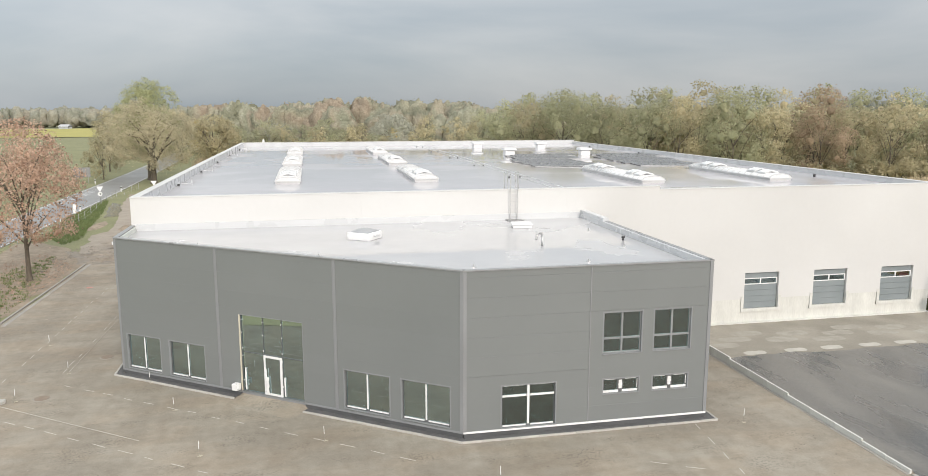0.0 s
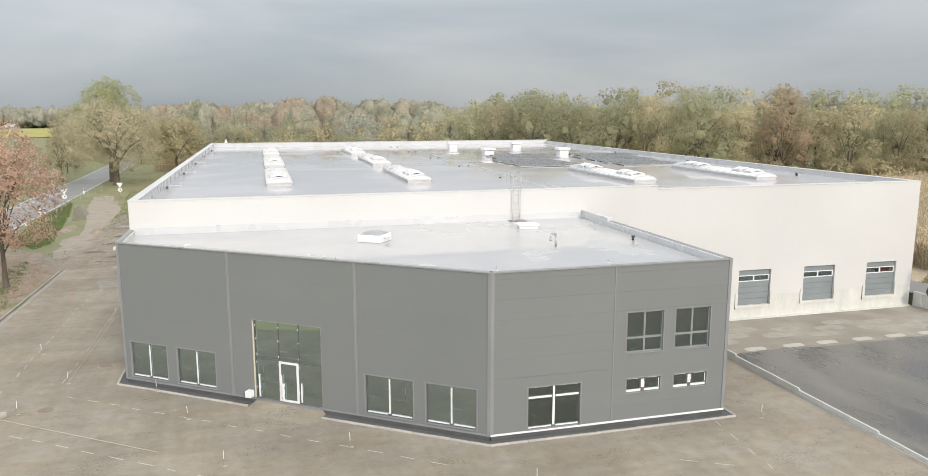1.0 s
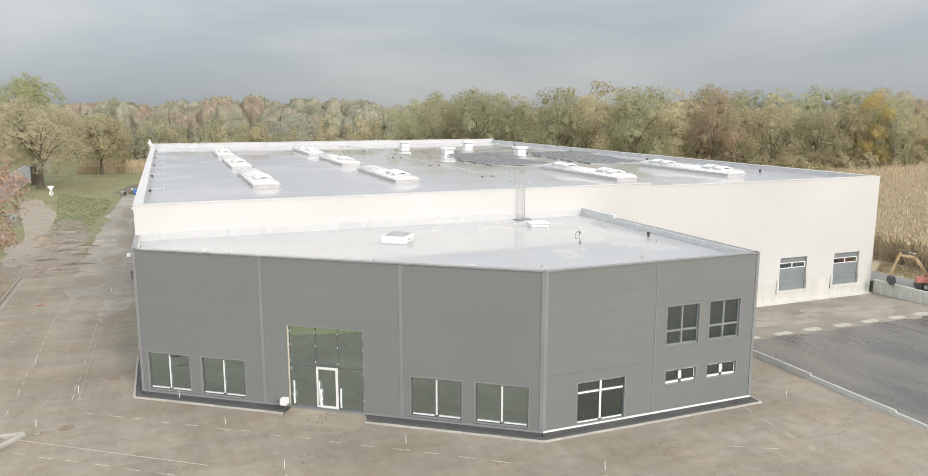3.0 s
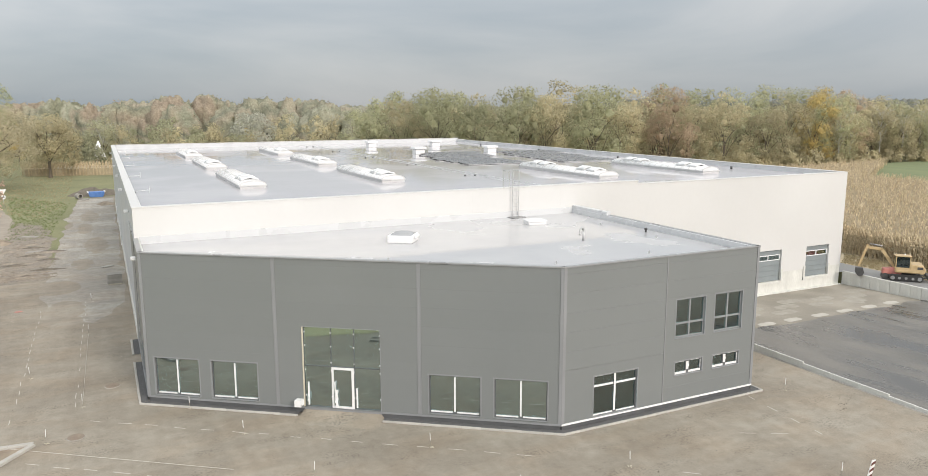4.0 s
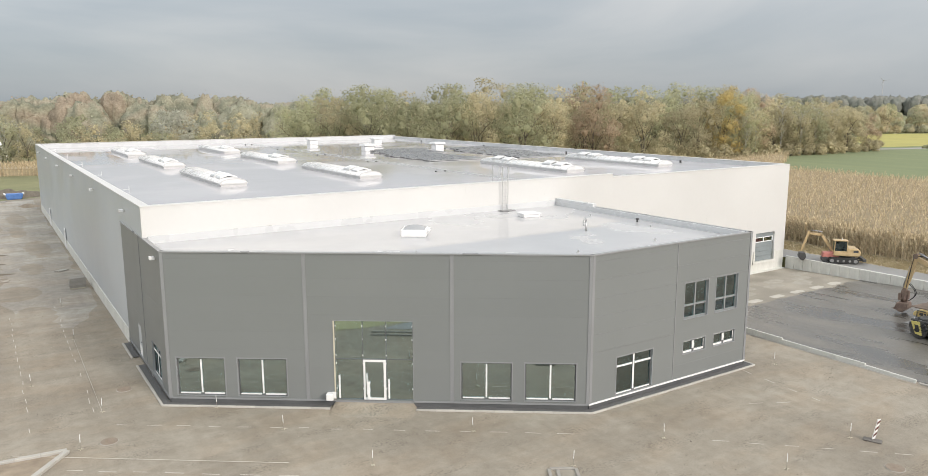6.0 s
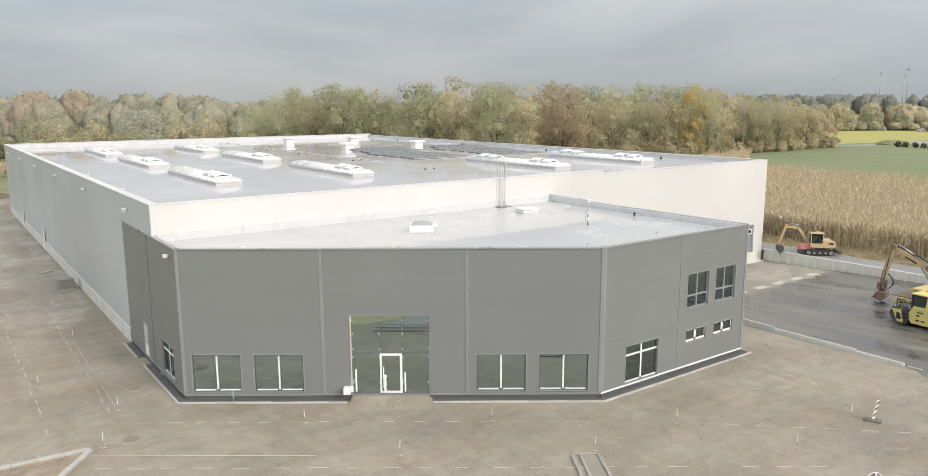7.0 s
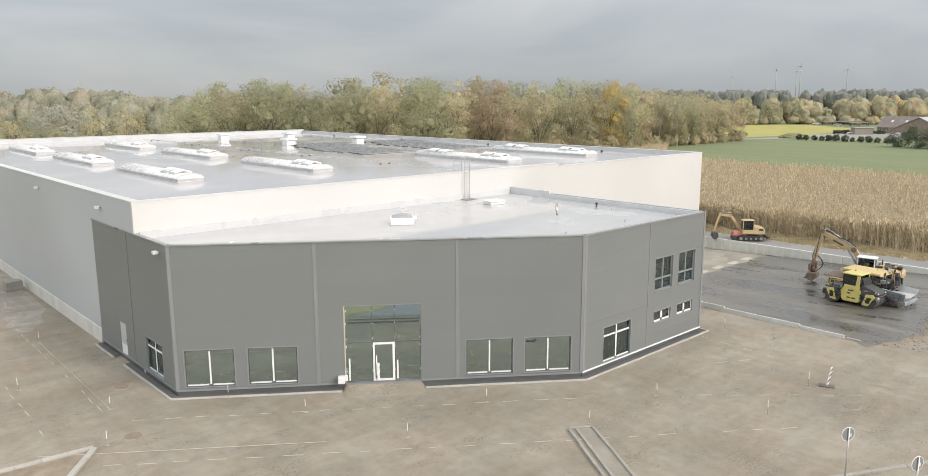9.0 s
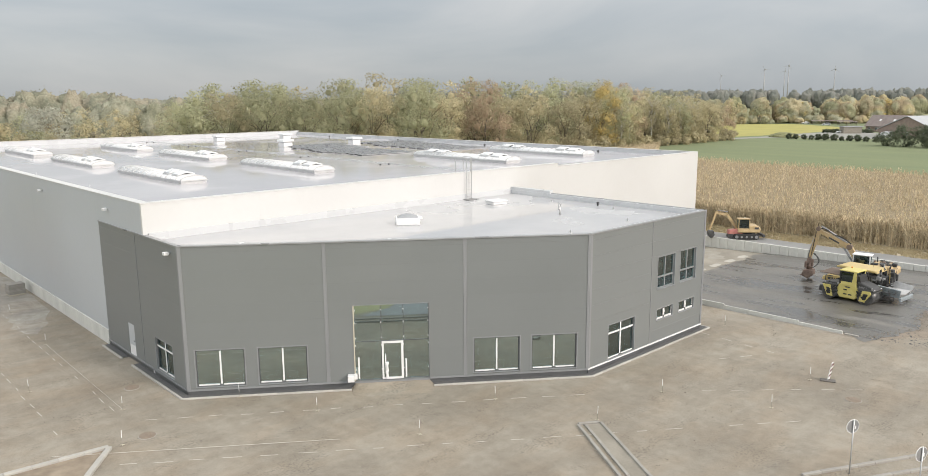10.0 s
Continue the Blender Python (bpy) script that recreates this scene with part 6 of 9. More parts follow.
# delineator beacon, round signs
BTILT = Matrix.Translation((0, 0, 0.1)) @ pose(0, 0, 0, 0, 9, 0) @ pose(0, 0, 0, 0, 0, 60) @ Matrix.Translation((0.05, 0, -0.1))
bk = thing("guide_beacon", "white and red striped guide beacon on a black rubber foot", "beacon", (16.27, 23.25, 0.012), -68)
bm = bmesh.new()
chunk(bm, (-0.42, -0.2, 0), (0.42, 0.2, 0.08), 0.03)
part("foot", bm, material("dusty_rubber", grey(0.10, 0.08), grey(0.17, 0.08), rough=0.9, scale=0.3), bk)
bm = bmesh.new()
chunk(bm, (-0.115, -0.02, 0.10), (0.115, 0.02, 1.18), 0.008)
bm.transform(BTILT)
brd = part("board", bm, M_WHITEPAINT, bk)
for k in range(3):
    bm = bmesh.new()
    prism(bm, [(-0.108, 0.22 + k * 0.33), (0.108, 0.36 + k * 0.33), (0.108, 0.51 + k * 0.33), (-0.108, 0.37 + k * 0.33)], -0.024, 0.024, BTILT)
    part("stripe", bm, material("stripe_dark", (0.10, 0.035, 0.03), (0.15, 0.05, 0.045), rough=0.5), brd)


def round_sign(x, y, h, turn):
    root = thing("round_road_sign", "round traffic sign seen from its grey back, on a steel post", "road sign", (x, y, 0.01), turn, group="driveway signs")
    bm = bmesh.new()
    rod(bm, (0, 0, -0.2), (0, 0, h + 0.3), 0.03, 0.03, 8)
    part("post", bm, M_ALU, root)
    bm = bmesh.new()
    rod(bm, (0, 0.035, h), (0, 0.06, h), 0.3, 0.3, 24)
    disc = part("disc", bm, M_SIGNGREY, root)
    bm = bmesh.new()
    for k in range(24):
        a0, a1 = k * math.tau / 24, (k + 1) * math.tau / 24
        rod(bm, (0.305 * math.cos(a0), 0.047, h + 0.305 * math.sin(a0)), (0.305 * math.cos(a1), 0.047, h + 0.305 * math.sin(a1)), 0.016, 0.016, 5, False)
    part("rim", bm, M_WHITEPAINT, disc)
    bm = bmesh.new()
    quad_box(bm, (0.09, 0.025, h - 0.12), (0.15, 0.034, h + 0.02))
    part("sticker", bm, M_WHITEPAINT, disc)


round_sign(5.67, 18.26, 2.2, -30)
round_sign(4.92, 15.4, 2.2, -22)

# the retaining wall of the yard
rw = thing("retaining_wall", "low wall of grey concrete angle blocks along the yard", "wall", (52.0, 20.0, 0))
block_meshes = []
for hgt in (0.9, 1.1, 1.35, 1.55):
    bm = bmesh.new()
    chunk(bm, (-0.14, 0.006, -hgt), (0.14, 0.985, 0), 0.015)
    bmesh.ops.recalc_face_normals(bm, faces=bm.faces)
    me = bpy.data.meshes.new("block")
    bm.to_mesh(me)
    bm.free()
    me.materials.append(M_PLINTH)
    block_meshes.append(me)
for k in range(32):
    y = 20 + k
    me = block_meshes[min(3, int(max(0, (y - 24)) / 8))]
    ob = new("block", me)
    ob.parent = rw
    ob.location = (random.uniform(-0.01, 0.01), k, 0.46 + random.uniform(-0.01, 0.01))
# dry patches on the apron


def lay(ob, lift):
    """Lay a flat patch on the slope of the yard."""
    for v in ob.data.vertices:
        v.co.z = yard_z(v.co.y) + lift


def oval(x, y, rx, ry):
    """A rounded outline with a slight slant."""
    def soft(v):
        return math.copysign(abs(v) ** 0.55, v)
    return [(x + rx * soft(math.cos(a)) + 0.3 * ry * math.sin(a), y + ry * soft(math.sin(a))) for a in [(k + 0.5) * math.tau / 12 for k in range(12)]]


M_FADED = material("drying_apron", (0.27, 0.248, 0.208), (0.39, 0.365, 0.318), rough=0.8, scale=0.8, bump_scale=9)
for k, x in enumerate((30.3, 33.5, 36.4, 39.55, 42.55, 45.6, 48.5)):
    ob = sheet("dry_patch", oval(x, 44.45, 0.85, 0.42), M_PATCH, 0, "pale dry concrete patch on the apron", "patch", rough=0.32, step=0.3, seed=40 + k)
    lay(ob, 0.012)
for k in range(13):
    x, y = 29 + k * 1.75, 46.5 + 3.2 * ((k * 7) % 5) / 5
    ob = sheet("faded_patch", oval(x, y, 1.3, 0.62), M_FADED, 0, "lighter drying patch on the apron", "patch", rough=0.6, step=0.3, seed=60 + k)
    lay(ob, 0.008)

# box and lamp by the entrance, film draped on the door
m = facade_matrix(AW, AC)
bm = bmesh.new()
b2 = m.inverted()
chunk(bm, (8.88, -0.42, 0.46), (9.26, -0.06, 0.84), 0.02)
chunk(bm, (9.27, -0.42, 0.62), (9.44, -0.38, 0.98), 0.01)
quad_box(bm, (8.95, -0.065, 0.5), (9.2, -0.005, 0.8))
bm.transform(Matrix.Translation((AW.x, AW.y, 0)) @ m)
solid("letter_box", bm, M_WHITEPAINT, "white box hung beside the entrance glazing", "box")
bm = bmesh.new()
for k in range(7):
    chunk(bm, (11.06 + 0.02 * (k % 2), -0.05 - 0.02 * (k % 3), 0.42 + k * 0.14), (11.24 - 0.02 * (k % 3), 0.03, 0.60 + k * 0.14), 0.03)
bm.transform(Matrix.Translation((AW.x, AW.y, 0)) @ m)
solid("film_drape", bm, M_FILM, "crumpled white film hanging at the entrance door", "film")
bm = bmesh.new()
chunk(bm, (9.27, -0.03, 0.4), (9.34, 0.05, 4.86), 0.01)
bm.transform(Matrix.Translation((AW.x, AW.y, 0)) @ m)
solid("insulation_batten", bm, M_WOOD, "bare wooden batten at the glazing edge", "batten")


def wall_lamp(x, y, z):
    root = thing("wall_lamp", "small white floodlight fixed high on the wall", "wall lamp", (x, y, z), 0, group="wall lamps")
    bm = bmesh.new()
    chunk(bm, (-0.35, -0.16, -0.08), (-0.08, 0.16, 0.10), 0.02)
    part("housing", bm, M_WHITEPAINT, root)
    bm = bmesh.new()
    quad_box(bm, (-0.1, -0.05, -0.04), (0.0, 0.05, 0.04))
    part("bracket", bm, M_ALU, root)


for y in (57.8, 72.7, 87.6, 102.4, 117.2, 131.5):
    wall_lamp(HX0, y, 9.55)
wall_lamp(AW.x, 48.3, 8.05)
for y in (101.0, 121.0):
    bm = bmesh.new()
    quad_box(bm, (-0.07, 0, 0), (0.0, 1.1, 2.3))
    soften(bm, 0.01)
    ob = part("emergency_door", bm, M_WHITEPAINT, hall, "white steel emergency door in the long wall")
    ob.location = (-0.06, y - HY0, 0.1)

# ---- on the annex roof ----
dm = thing("dome_rooflight", "white domed rooflight on the annex roof", "rooflight", (3.4, 45.9, AROOF), -36)
bm = bmesh.new()
chunk(bm, (-0.78, -0.78, 0), (0.78, 0.78, 0.46), 0.03)
part("kerb", bm, M_WHITEPAINT, dm)
bm = bmesh.new()
n = 8
rows = [[bm.verts.new((-0.68 + 1.36 * i / n, -0.68 + 1.36 * j / n, 0.462 + 0.22 * (math.sin(math.pi * i / n) * math.sin(math.pi * j / n)) ** 0.6)) for i in range(n + 1)] for j in range(n + 1)]
for r0, r1 in zip(rows, rows[1:]):
    for i in range(n):
        bm.faces.new((r0[i], r0[i + 1], r1[i + 1], r1[i])).smooth = True
part("dome", bm, material("grey_dome", grey(0.30, -0.03), grey(0.38, -0.03), rough=0.2, scale=0.6), dm, "grey translucent dome")
bm = bmesh.new()
chunk(bm, (0.78, -0.3, 0.28), (0.98, 0.3, 0.46), 0.03)
part("hinge_box", bm, M_WHITEPAINT, dm)
rh = thing("roof_hatch", "low white roof hatch on the annex roof", "roof hatch", (14.3, 48.3, AROOF), -10)
bm = bmesh.new()
chunk(bm, (-0.65, -0.55, 0), (0.65, 0.55, 0.2), 0.03)
part("kerb", bm, M_WHITEPAINT, rh)
bm = bmesh.new()
chunk(bm, (-0.72, -0.62, 0.2), (0.72, 0.62, 0.32), 0.04)
part("lid", bm, M_WHITEPAINT, rh)
bm = bmesh.new()
for k in range(9):
    a0, a1 = math.pi * k / 9, math.pi * (k + 1) / 9
    rod(bm, (0.25 * math.cos(a0), 0, 0.55 + 0.25 * math.sin(a0)), (0.25 * math.cos(a1), 0, 0.55 + 0.25 * math.sin(a1)), 0.07, 0.07, 8, False)
rod(bm, (0.25, 0, 0), (0.25, 0, 0.56), 0.07, 0.07, 8)
rod(bm, (-0.25, 0, 0.4), (-0.25, 0, 0.56), 0.07, 0.07, 8)
solid("gooseneck_vent", bm, M_ALU, "bright metal gooseneck pipe on the annex roof", "vent pipe", (13.3, 41.1, AROOF), 30)
bm = bmesh.new()
rod(bm, (0, 0, 0), (0, 0, 0.18), 0.07, 0.07, 10)
rod(bm, (0, 0, 0.18), (0, 0, 0.28), 0.12, 0.1, 10)
solid("vent_pipe", bm, M_DARK, "short dark capped vent pipe by the parapet", "vent pipe", (19.0, 42.0, AROOF))
for x, y in ((-6.5, 45.4), (0.5, 40.6), (8.2, 36.0), (14.5, 36.2), (18.2, 40.0), (18.3, 46.0)):
    bm = bmesh.new()
    rod(bm, (0, 0, 0), (0, 0, 0.16), 0.05, 0.03, 6)
    rod(bm, (0, 0, 0), (0, 0, 0.02), 0.12, 0.1, 8)
    solid("roof_anchor", bm, M_ALU, "small metal anchor post on the annex roof", "roof anchor", (x, y, AROOF), group="annex roof anchors")

# the cat ladder at the hall wall
ld = thing("cat_ladder", "galvanised cat ladder from the annex roof to the hall roof", "ladder", (14.72, HY0 - 0.1, AROOF), 0)
for x in (-0.27, 0.27):
    bm = bmesh.new()
    rod(bm, (x, -0.15, 0.02), (x, -0.15, 3.4), 0.03, 0.03, 6)
    part("stile", bm, M_ALU, ld)
for k in range(9):
    bm = bmesh.new()
    rod(bm, (-0.27, -0.15, 0.25 + k * 0.28), (0.27, -0.15, 0.25 + k * 0.28), 0.016, 0.016, 5)
    part("rung", bm, M_ALU, ld)
for x in (-0.42, 0.42):
    bm = bmesh.new()
    rod(bm, (x, 0.1, 2.2), (x, 0.1, 3.45), 0.025, 0.025, 6)
    rod(bm, (x, 0.1, 3.45), (x, 1.0, 3.45), 0.025, 0.025, 6)
    rod(bm, (x, 1.0, 3.45), (x, 1.0, 1.5), 0.025, 0.025, 6)
    part("handrail", bm, M_ALU, ld)
bm = bmesh.new()
chunk(bm, (-0.6, -0.75, 0.01), (0.6, 0.05, 0.05), 0.01)
part("landing_mat", bm, M_STEEL, ld, "dark grey standing mat below the ladder")

# ---- on the hall roof ----
def pv_table(n):
    """A tilted row of n solar modules, its south edge along x."""
    root = thing("solar_row", "row of dark solar modules tilted to the south", "solar panels", group="solar rows")
    tilt = pose(0, 0, 0.05, 2, 0, 0)
    for k in range(n):
        bm = bmesh.new()
        quad_box(bm, (k * 1.02 + 0.01, 0, 0), (k * 1.02 + 1.01, 1.5, 0.03), tilt)
        part("module", bm, M_PV, root)
    bm = bmesh.new()
    quad_box(bm, (0, -0.05, 0.03), (n * 1.02, -0.005, 0.10))
    part("front_rail", bm, M_ALU, root)
    bm = bmesh.new()
    quad_box(bm, (0, 1.52, 0.02), (n * 1.02, 1.56, 0.14))
    part("rear_rail", bm, M_DARK, root)
    for k in range(0, n + 1, 2):
        bm = bmesh.new()
        quad_box(bm, (k * 1.02 - 0.04, -0.06, 0.0), (k * 1.02 + 0.04, 0.05, 0.12))
        part("clamp_foot", bm, M_ALU, root)
    return root


pv_cache = {}
for x0, x1, y0, rows_n in ((25.7, 33.9, 82.0, 6), (27.2, 36.4, 95.2, 3), (28.6, 38.8, 101.9, 2), (38.2, 46.4, 80.8, 4), (38.6, 48.8, 89.6, 4), (40.8, 50.0, 98.4, 3)):
    for r in range(rows_n):
        n = int((x1 - x0) / 1.02)
        y = y0 + r * 2.15
        if n not in pv_cache:
            pv_cache[n] = pv_table(n)
            pv_cache[n].matrix_basis = pose(x0, y, HROOF + 0.03)
        else:
            copy_thing(pv_cache[n], pose(x0 + 0.3 * (r % 2), y, HROOF + 0.03))


def drain(x, y):
    root = thing("roof_drain", "pair of small dark roof drain heads in the valley", "roof drain", (x, y, HROOF + 0.01), group="roof drains")
    for dx in (-0.55, 0.55):
        bm = bmesh.new()
        rod(bm, (dx, 0, 0), (dx, 0, 0.11), 0.12, 0.08, 8)
        part("strainer", bm, M_DARK, root)


for y in (69.8, 85.4, 100.9, 116.8, 133.0):
    drain(19.8, y)
for y in (67.0, 81.5, 96.3, 111.4, 128.0):
    root = thing("lightning_rod", "slim lightning rod on a dark block at the parapet", "lightning rod", (-10.85, y, HROOF + 0.05), group="lightning rods")
    bm = bmesh.new()
    chunk(bm, (-0.09, -0.09, 0), (0.09, 0.09, 0.2), 0.02)
    part("block", bm, M_DARK, root)
    bm = bmesh.new()
    rod(bm, (-0.2, 0, 0.2), (1.1, 0, 0.26), 0.014, 0.014, 5)
    rod(bm, (1.1, 0, 0.55), (1.1, 0, 0.02), 0.012, 0.012, 5)
    part("conductor", bm, M_WHITEPAINT, root)
for y in (64, 84, 104, 124):
    bm = bmesh.new()
    rod(bm, (0, 0, 0), (0, 0, 0.3), 0.12, 0.12, 8)
    solid("roof_pipe", bm, M_DARK, "short dark pipe stub near the parapet", "vent pipe", (48.6, y, HROOF + 0.05), group="roof pipes")
bm = bmesh.new()
quad_box(bm, (STEP_X + 0.3, 52.6, HROOF + 0.05), (STEP_X + 4.5, 52.75, HT2 + 0.04))
solid("flashing_strip", bm, M_ALU, "loose metal flashing strip behind the parapet step", "flashing")

# ---- loose stones, clods and weeds ----


def scatter(name, label, category, area, n, size, mat, seed, flat=0.6, z=0.01):
    """Small angular stones strewn over a polygon, as one mass."""
    rng = np.random.default_rng(seed)
    poly = np.array(area, float)
    lo, hi = poly.min(0), poly.max(0)
    p = rng.uniform(lo, hi, (n, 2))
    inside = np.zeros(n, bool)
    for (x0, y0), (x1, y1) in zip(poly, np.roll(poly, -1, 0)):
        if y0 == y1:
            continue
        inside ^= ((y0 > p[:, 1]) != (y1 > p[:, 1])) & (p[:, 0] < (x1 - x0) * (p[:, 1] - y0) / (y1 - y0) + x0)
    p = p[inside]
    n = len(p)
    r = size * rng.lognormal(0, 0.45, n)
    a = rng.uniform(0, math.tau, n)
    vs = []
    for k in range(4):
        ang = a + k * math.tau / 4 + rng.normal(scale=0.25, size=n)
        rr = r * rng.uniform(0.7, 1.2, n)
        vs.append(np.stack([p[:, 0] + np.cos(ang) * rr, p[:, 1] + np.sin(ang) * rr, np.full(n, z - 0.01)], 1))
    vs.append(np.stack([p[:, 0] + rng.normal(scale=0.2, size=n) * r, p[:, 1] + rng.normal(scale=0.2, size=n) * r, z + r * flat], 1))
    v = np.stack(vs, 1).reshape(-1, 3)
    base = np.arange(n)[:, None] * 5
    f = np.concatenate([base + np.array(q) for q in ((0, 1, 4), (1, 2, 4), (2, 3, 4), (3, 0, 4))])
    ob = new(name, raw_mesh(name, v.tolist(), f.tolist(), mat))
    return tagged(ob, label, category, kind="stuff")


def crumb_clusters(name, label, area, clusters, per, size, mat, seed, z=0.015):
    """Small crumbs lying in loose clusters and short trails."""
    rng = np.random.default_rng(seed)
    lo, hi = np.array(area[0]), np.array(area[1])
    c = rng.uniform(lo, hi, (clusters, 2))
    a = rng.uniform(0, math.tau, clusters)
    u = rng.normal(size=(clusters, per, 2)) * np.stack([rng.uniform(0.3, 1.1, clusters), rng.uniform(0.08, 0.3, clusters)], 1)[:, None]
    p = np.stack([c[:, 0, None] + u[:, :, 0] * np.cos(a)[:, None] - u[:, :, 1] * np.sin(a)[:, None], c[:, 1, None] + u[:, :, 0] * np.sin(a)[:, None] + u[:, :, 1] * np.cos(a)[:, None]], 2).reshape(-1, 2)
    # keep off the annex, its edging and the yard
    d = np.array([d_f.x, d_f.y])
    nrm = np.array([n_f.x, n_f.y])
    rel = p - np.array([AW.x, AW.y])
    ok = ((rel @ nrm > 0.8) | (p[:, 0] < AW.x - 0.8) | (p[:, 0] > AE.x + 0.8)) & (p[:, 1] < 33.0 + 100 * (p[:, 0] < AC.x)) & ((p[:, 0] < 25.6) | (p[:, 1] < 22))
    p = p[ok]
    n = len(p)
    r = size * rng.lognormal(0, 0.5, n)
    b = rng.uniform(0, math.tau, n)
    vs = [np.stack([p[:, 0] + np.cos(b + k * math.tau / 3) * r, p[:, 1] + np.sin(b + k * math.tau / 3) * r, np.full(n, z - 0.01)], 1) for k in range(3)]
    vs.append(np.stack([p[:, 0], p[:, 1], z + r * 0.8], 1))
    v = np.stack(vs, 1).reshape(-1, 3)
    base = np.arange(n)[:, None] * 4
    f = np.concatenate([base + np.array(q) for q in ((0, 1, 3), (1, 2, 3), (2, 0, 3))])
    return tagged(new(name, raw_mesh(name, v.tolist(), f.tolist(), mat)), label, "gravel", kind="stuff")


M_CRUMB = material("dark_crumbs", (0.13, 0.11, 0.088), (0.26, 0.225, 0.182), rough=0.9, scale=0.4, bump_scale=3, fine=0.5, island=0.25)
crumb_clusters("gravel_crumbs", "clusters of dark crumbs and clods on the forecourt", ((-22, 12), (40, 60)), 170, 30, 0.013, M_CRUMB, 21)
crumb_clusters("gravel_crumbs", "trails of dark crumbs before the annex front", ((-4, 14), (34, 30)), 90, 40, 0.015, M_CRUMB, 22)
M_STONE = material("loose_stones", (0.22, 0.195, 0.16), (0.42, 0.38, 0.325), rough=0.9, scale=0.4, bump_scale=3, fine=0.5, island=0.2)
scatter("loose_gravel", "loose stones strewn over the forecourt", "gravel", [(-23, 38), (-19, 62), (-12.6, 60), (-12.4, 47.4), (7, 33.2), (21, 33), (26, 44), (26, 25), (36, 23.5), (44, 18), (30, 6), (0, 20)], 7000, 0.02, M_STONE, 3, z=0.015)
scatter("track_gravel", "loose stones along the gravel track", "gravel", [(-22, 60), (-22.5, 83), (-18.5, 100), (-18, 150), (-12, 150), (-12, 62)], 4000, 0.028, M_STONE, 4, z=0.03)
scatter("rubble", "crumbs of asphalt and rubble at the edge of the new surface", "rubble", [(26, 24.5), (31, 22), (37, 23.2), (41, 21.2), (50, 22), (51, 20), (40, 18), (27, 21)], 2600, 0.042, M_CHIP, 5, z=0.02)
scatter("asphalt_crumbs", "dark crumbled asphalt along the ragged edge of the new surface", "rubble", [(26.0, 24.3), (28.2, 23.2), (31.0, 22.2), (36.0, 22.9), (40, 21.5), (40, 22.6), (36.4, 24.2), (31.2, 23.3), (28.4, 24.2), (26.4, 25.0)], 2200, 0.034, M_CRUMB, 15, flat=0.5, z=0.035)
scatter("soil_clods", "clods of churned soil along the site edge", "soil", [(-24.2, 70), (-24.0, 84), (-17.6, 84.5), (-19, 101), (-20, 118), (-24.5, 128), (-25.6, 112), (-24, 99), (-28, 92), (-29, 74)], 3400, 0.085, M_MUD, 6, z=0.02)
scatter("wall_rubble", "stones and crumbs along the edging stones", "gravel", [(-13.3, 60), (-13.4, 46.8), (6.8, 32.2), (21.8, 32.0), (21.8, 33.0), (7.3, 33.05), (-12.2, 47.2), (-12.3, 60)], 4600, 0.024, M_STONE, 8, z=0.02)


def tufts(name, label, area, n, size, mat, seed, z=0.0):
    """Tufts of weeds: crossed leaf blades over a polygon, as one mass."""
    rng = np.random.default_rng(seed)
    poly = np.array(area, float)
    lo, hi = poly.min(0), poly.max(0)
    p = rng.uniform(lo, hi, (n, 2))
    inside = np.zeros(n, bool)
    for (x0, y0), (x1, y1) in zip(poly, np.roll(poly, -1, 0)):
        if y0 == y1:
            continue
        inside ^= ((y0 > p[:, 1]) != (y1 > p[:, 1])) & (p[:, 0] < (x1 - x0) * (p[:, 1] - y0) / (y1 - y0) + x0)
    p = p[inside]
    n = len(p)
    vs = []
    for k in range(5):
        a = rng.uniform(0, math.tau, n)
        h = size * rng.uniform(0.5, 1.4, n)
        w = 0.22 * size
        d = np.stack([np.cos(a), np.sin(a)], 1)
        c = p + rng.normal(scale=0.5 * size, size=(n, 2))
        side = np.stack([-d[:, 1], d[:, 0]], 1) * w
        vs.append(np.stack([np.c_[c - side, np.full(n, z)], np.c_[c + side, np.full(n, z)], np.c_[c + d * h[:, None] * 0.6, z + h]], 1).reshape(-1, 3))
    v = np.concatenate(vs)
    ob = new(name, raw_mesh(name, v.tolist(), np.arange(len(v)).reshape(-1, 3).tolist(), mat))
    return tagged(ob, label, "weeds", kind="stuff")


M_WEED = leaf_material("weeds", (0.15, 0.195, 0.08), (0.27, 0.32, 0.145), 0.0)
M_DRYWEED = leaf_material("dry_weeds", (0.34, 0.28, 0.17), (0.52, 0.45, 0.30), 0.0)
tufts("verge_weeds", "rank green weeds on the verge beside the trench", [(-33.5, 104), (-35.8, 120), (-36, 146), (-32.2, 126), (-28.6, 101), (-29.5, 97)], 5200, 0.24, M_WEED, 3)
tufts("bank_weeds", "short green weeds on the bank beside the mud", [(-24.6, 109), (-19.8, 112), (-18.6, 150), (-29.5, 166), (-26, 134)], 3000, 0.13, M_WEED, 4)
scatter("leaf_litter", "fallen reddish leaves on the soil", "leaves", [(-32, 66), (-24.2, 66), (-24.2, 83), (-30, 92), (-33, 84)], 2400, 0.06, M_RED, 12, flat=0.5, z=0.03)
tufts("dry_weeds", "straw-coloured weeds scattered over the bank", [(-29, 142), (-22, 130), (-19, 150), (-20, 215), (-32, 215), (-34, 150)], 1800, 0.16, M_DRYWEED, 5)
tufts("site_edge_weeds", "weeds along the edge of the forecourt", [(-30, 40), (-24, 44), (-24.2, 70), (-28, 90), (-33, 70), (-36, 50)], 2600, 0.2, M_WEED, 6)
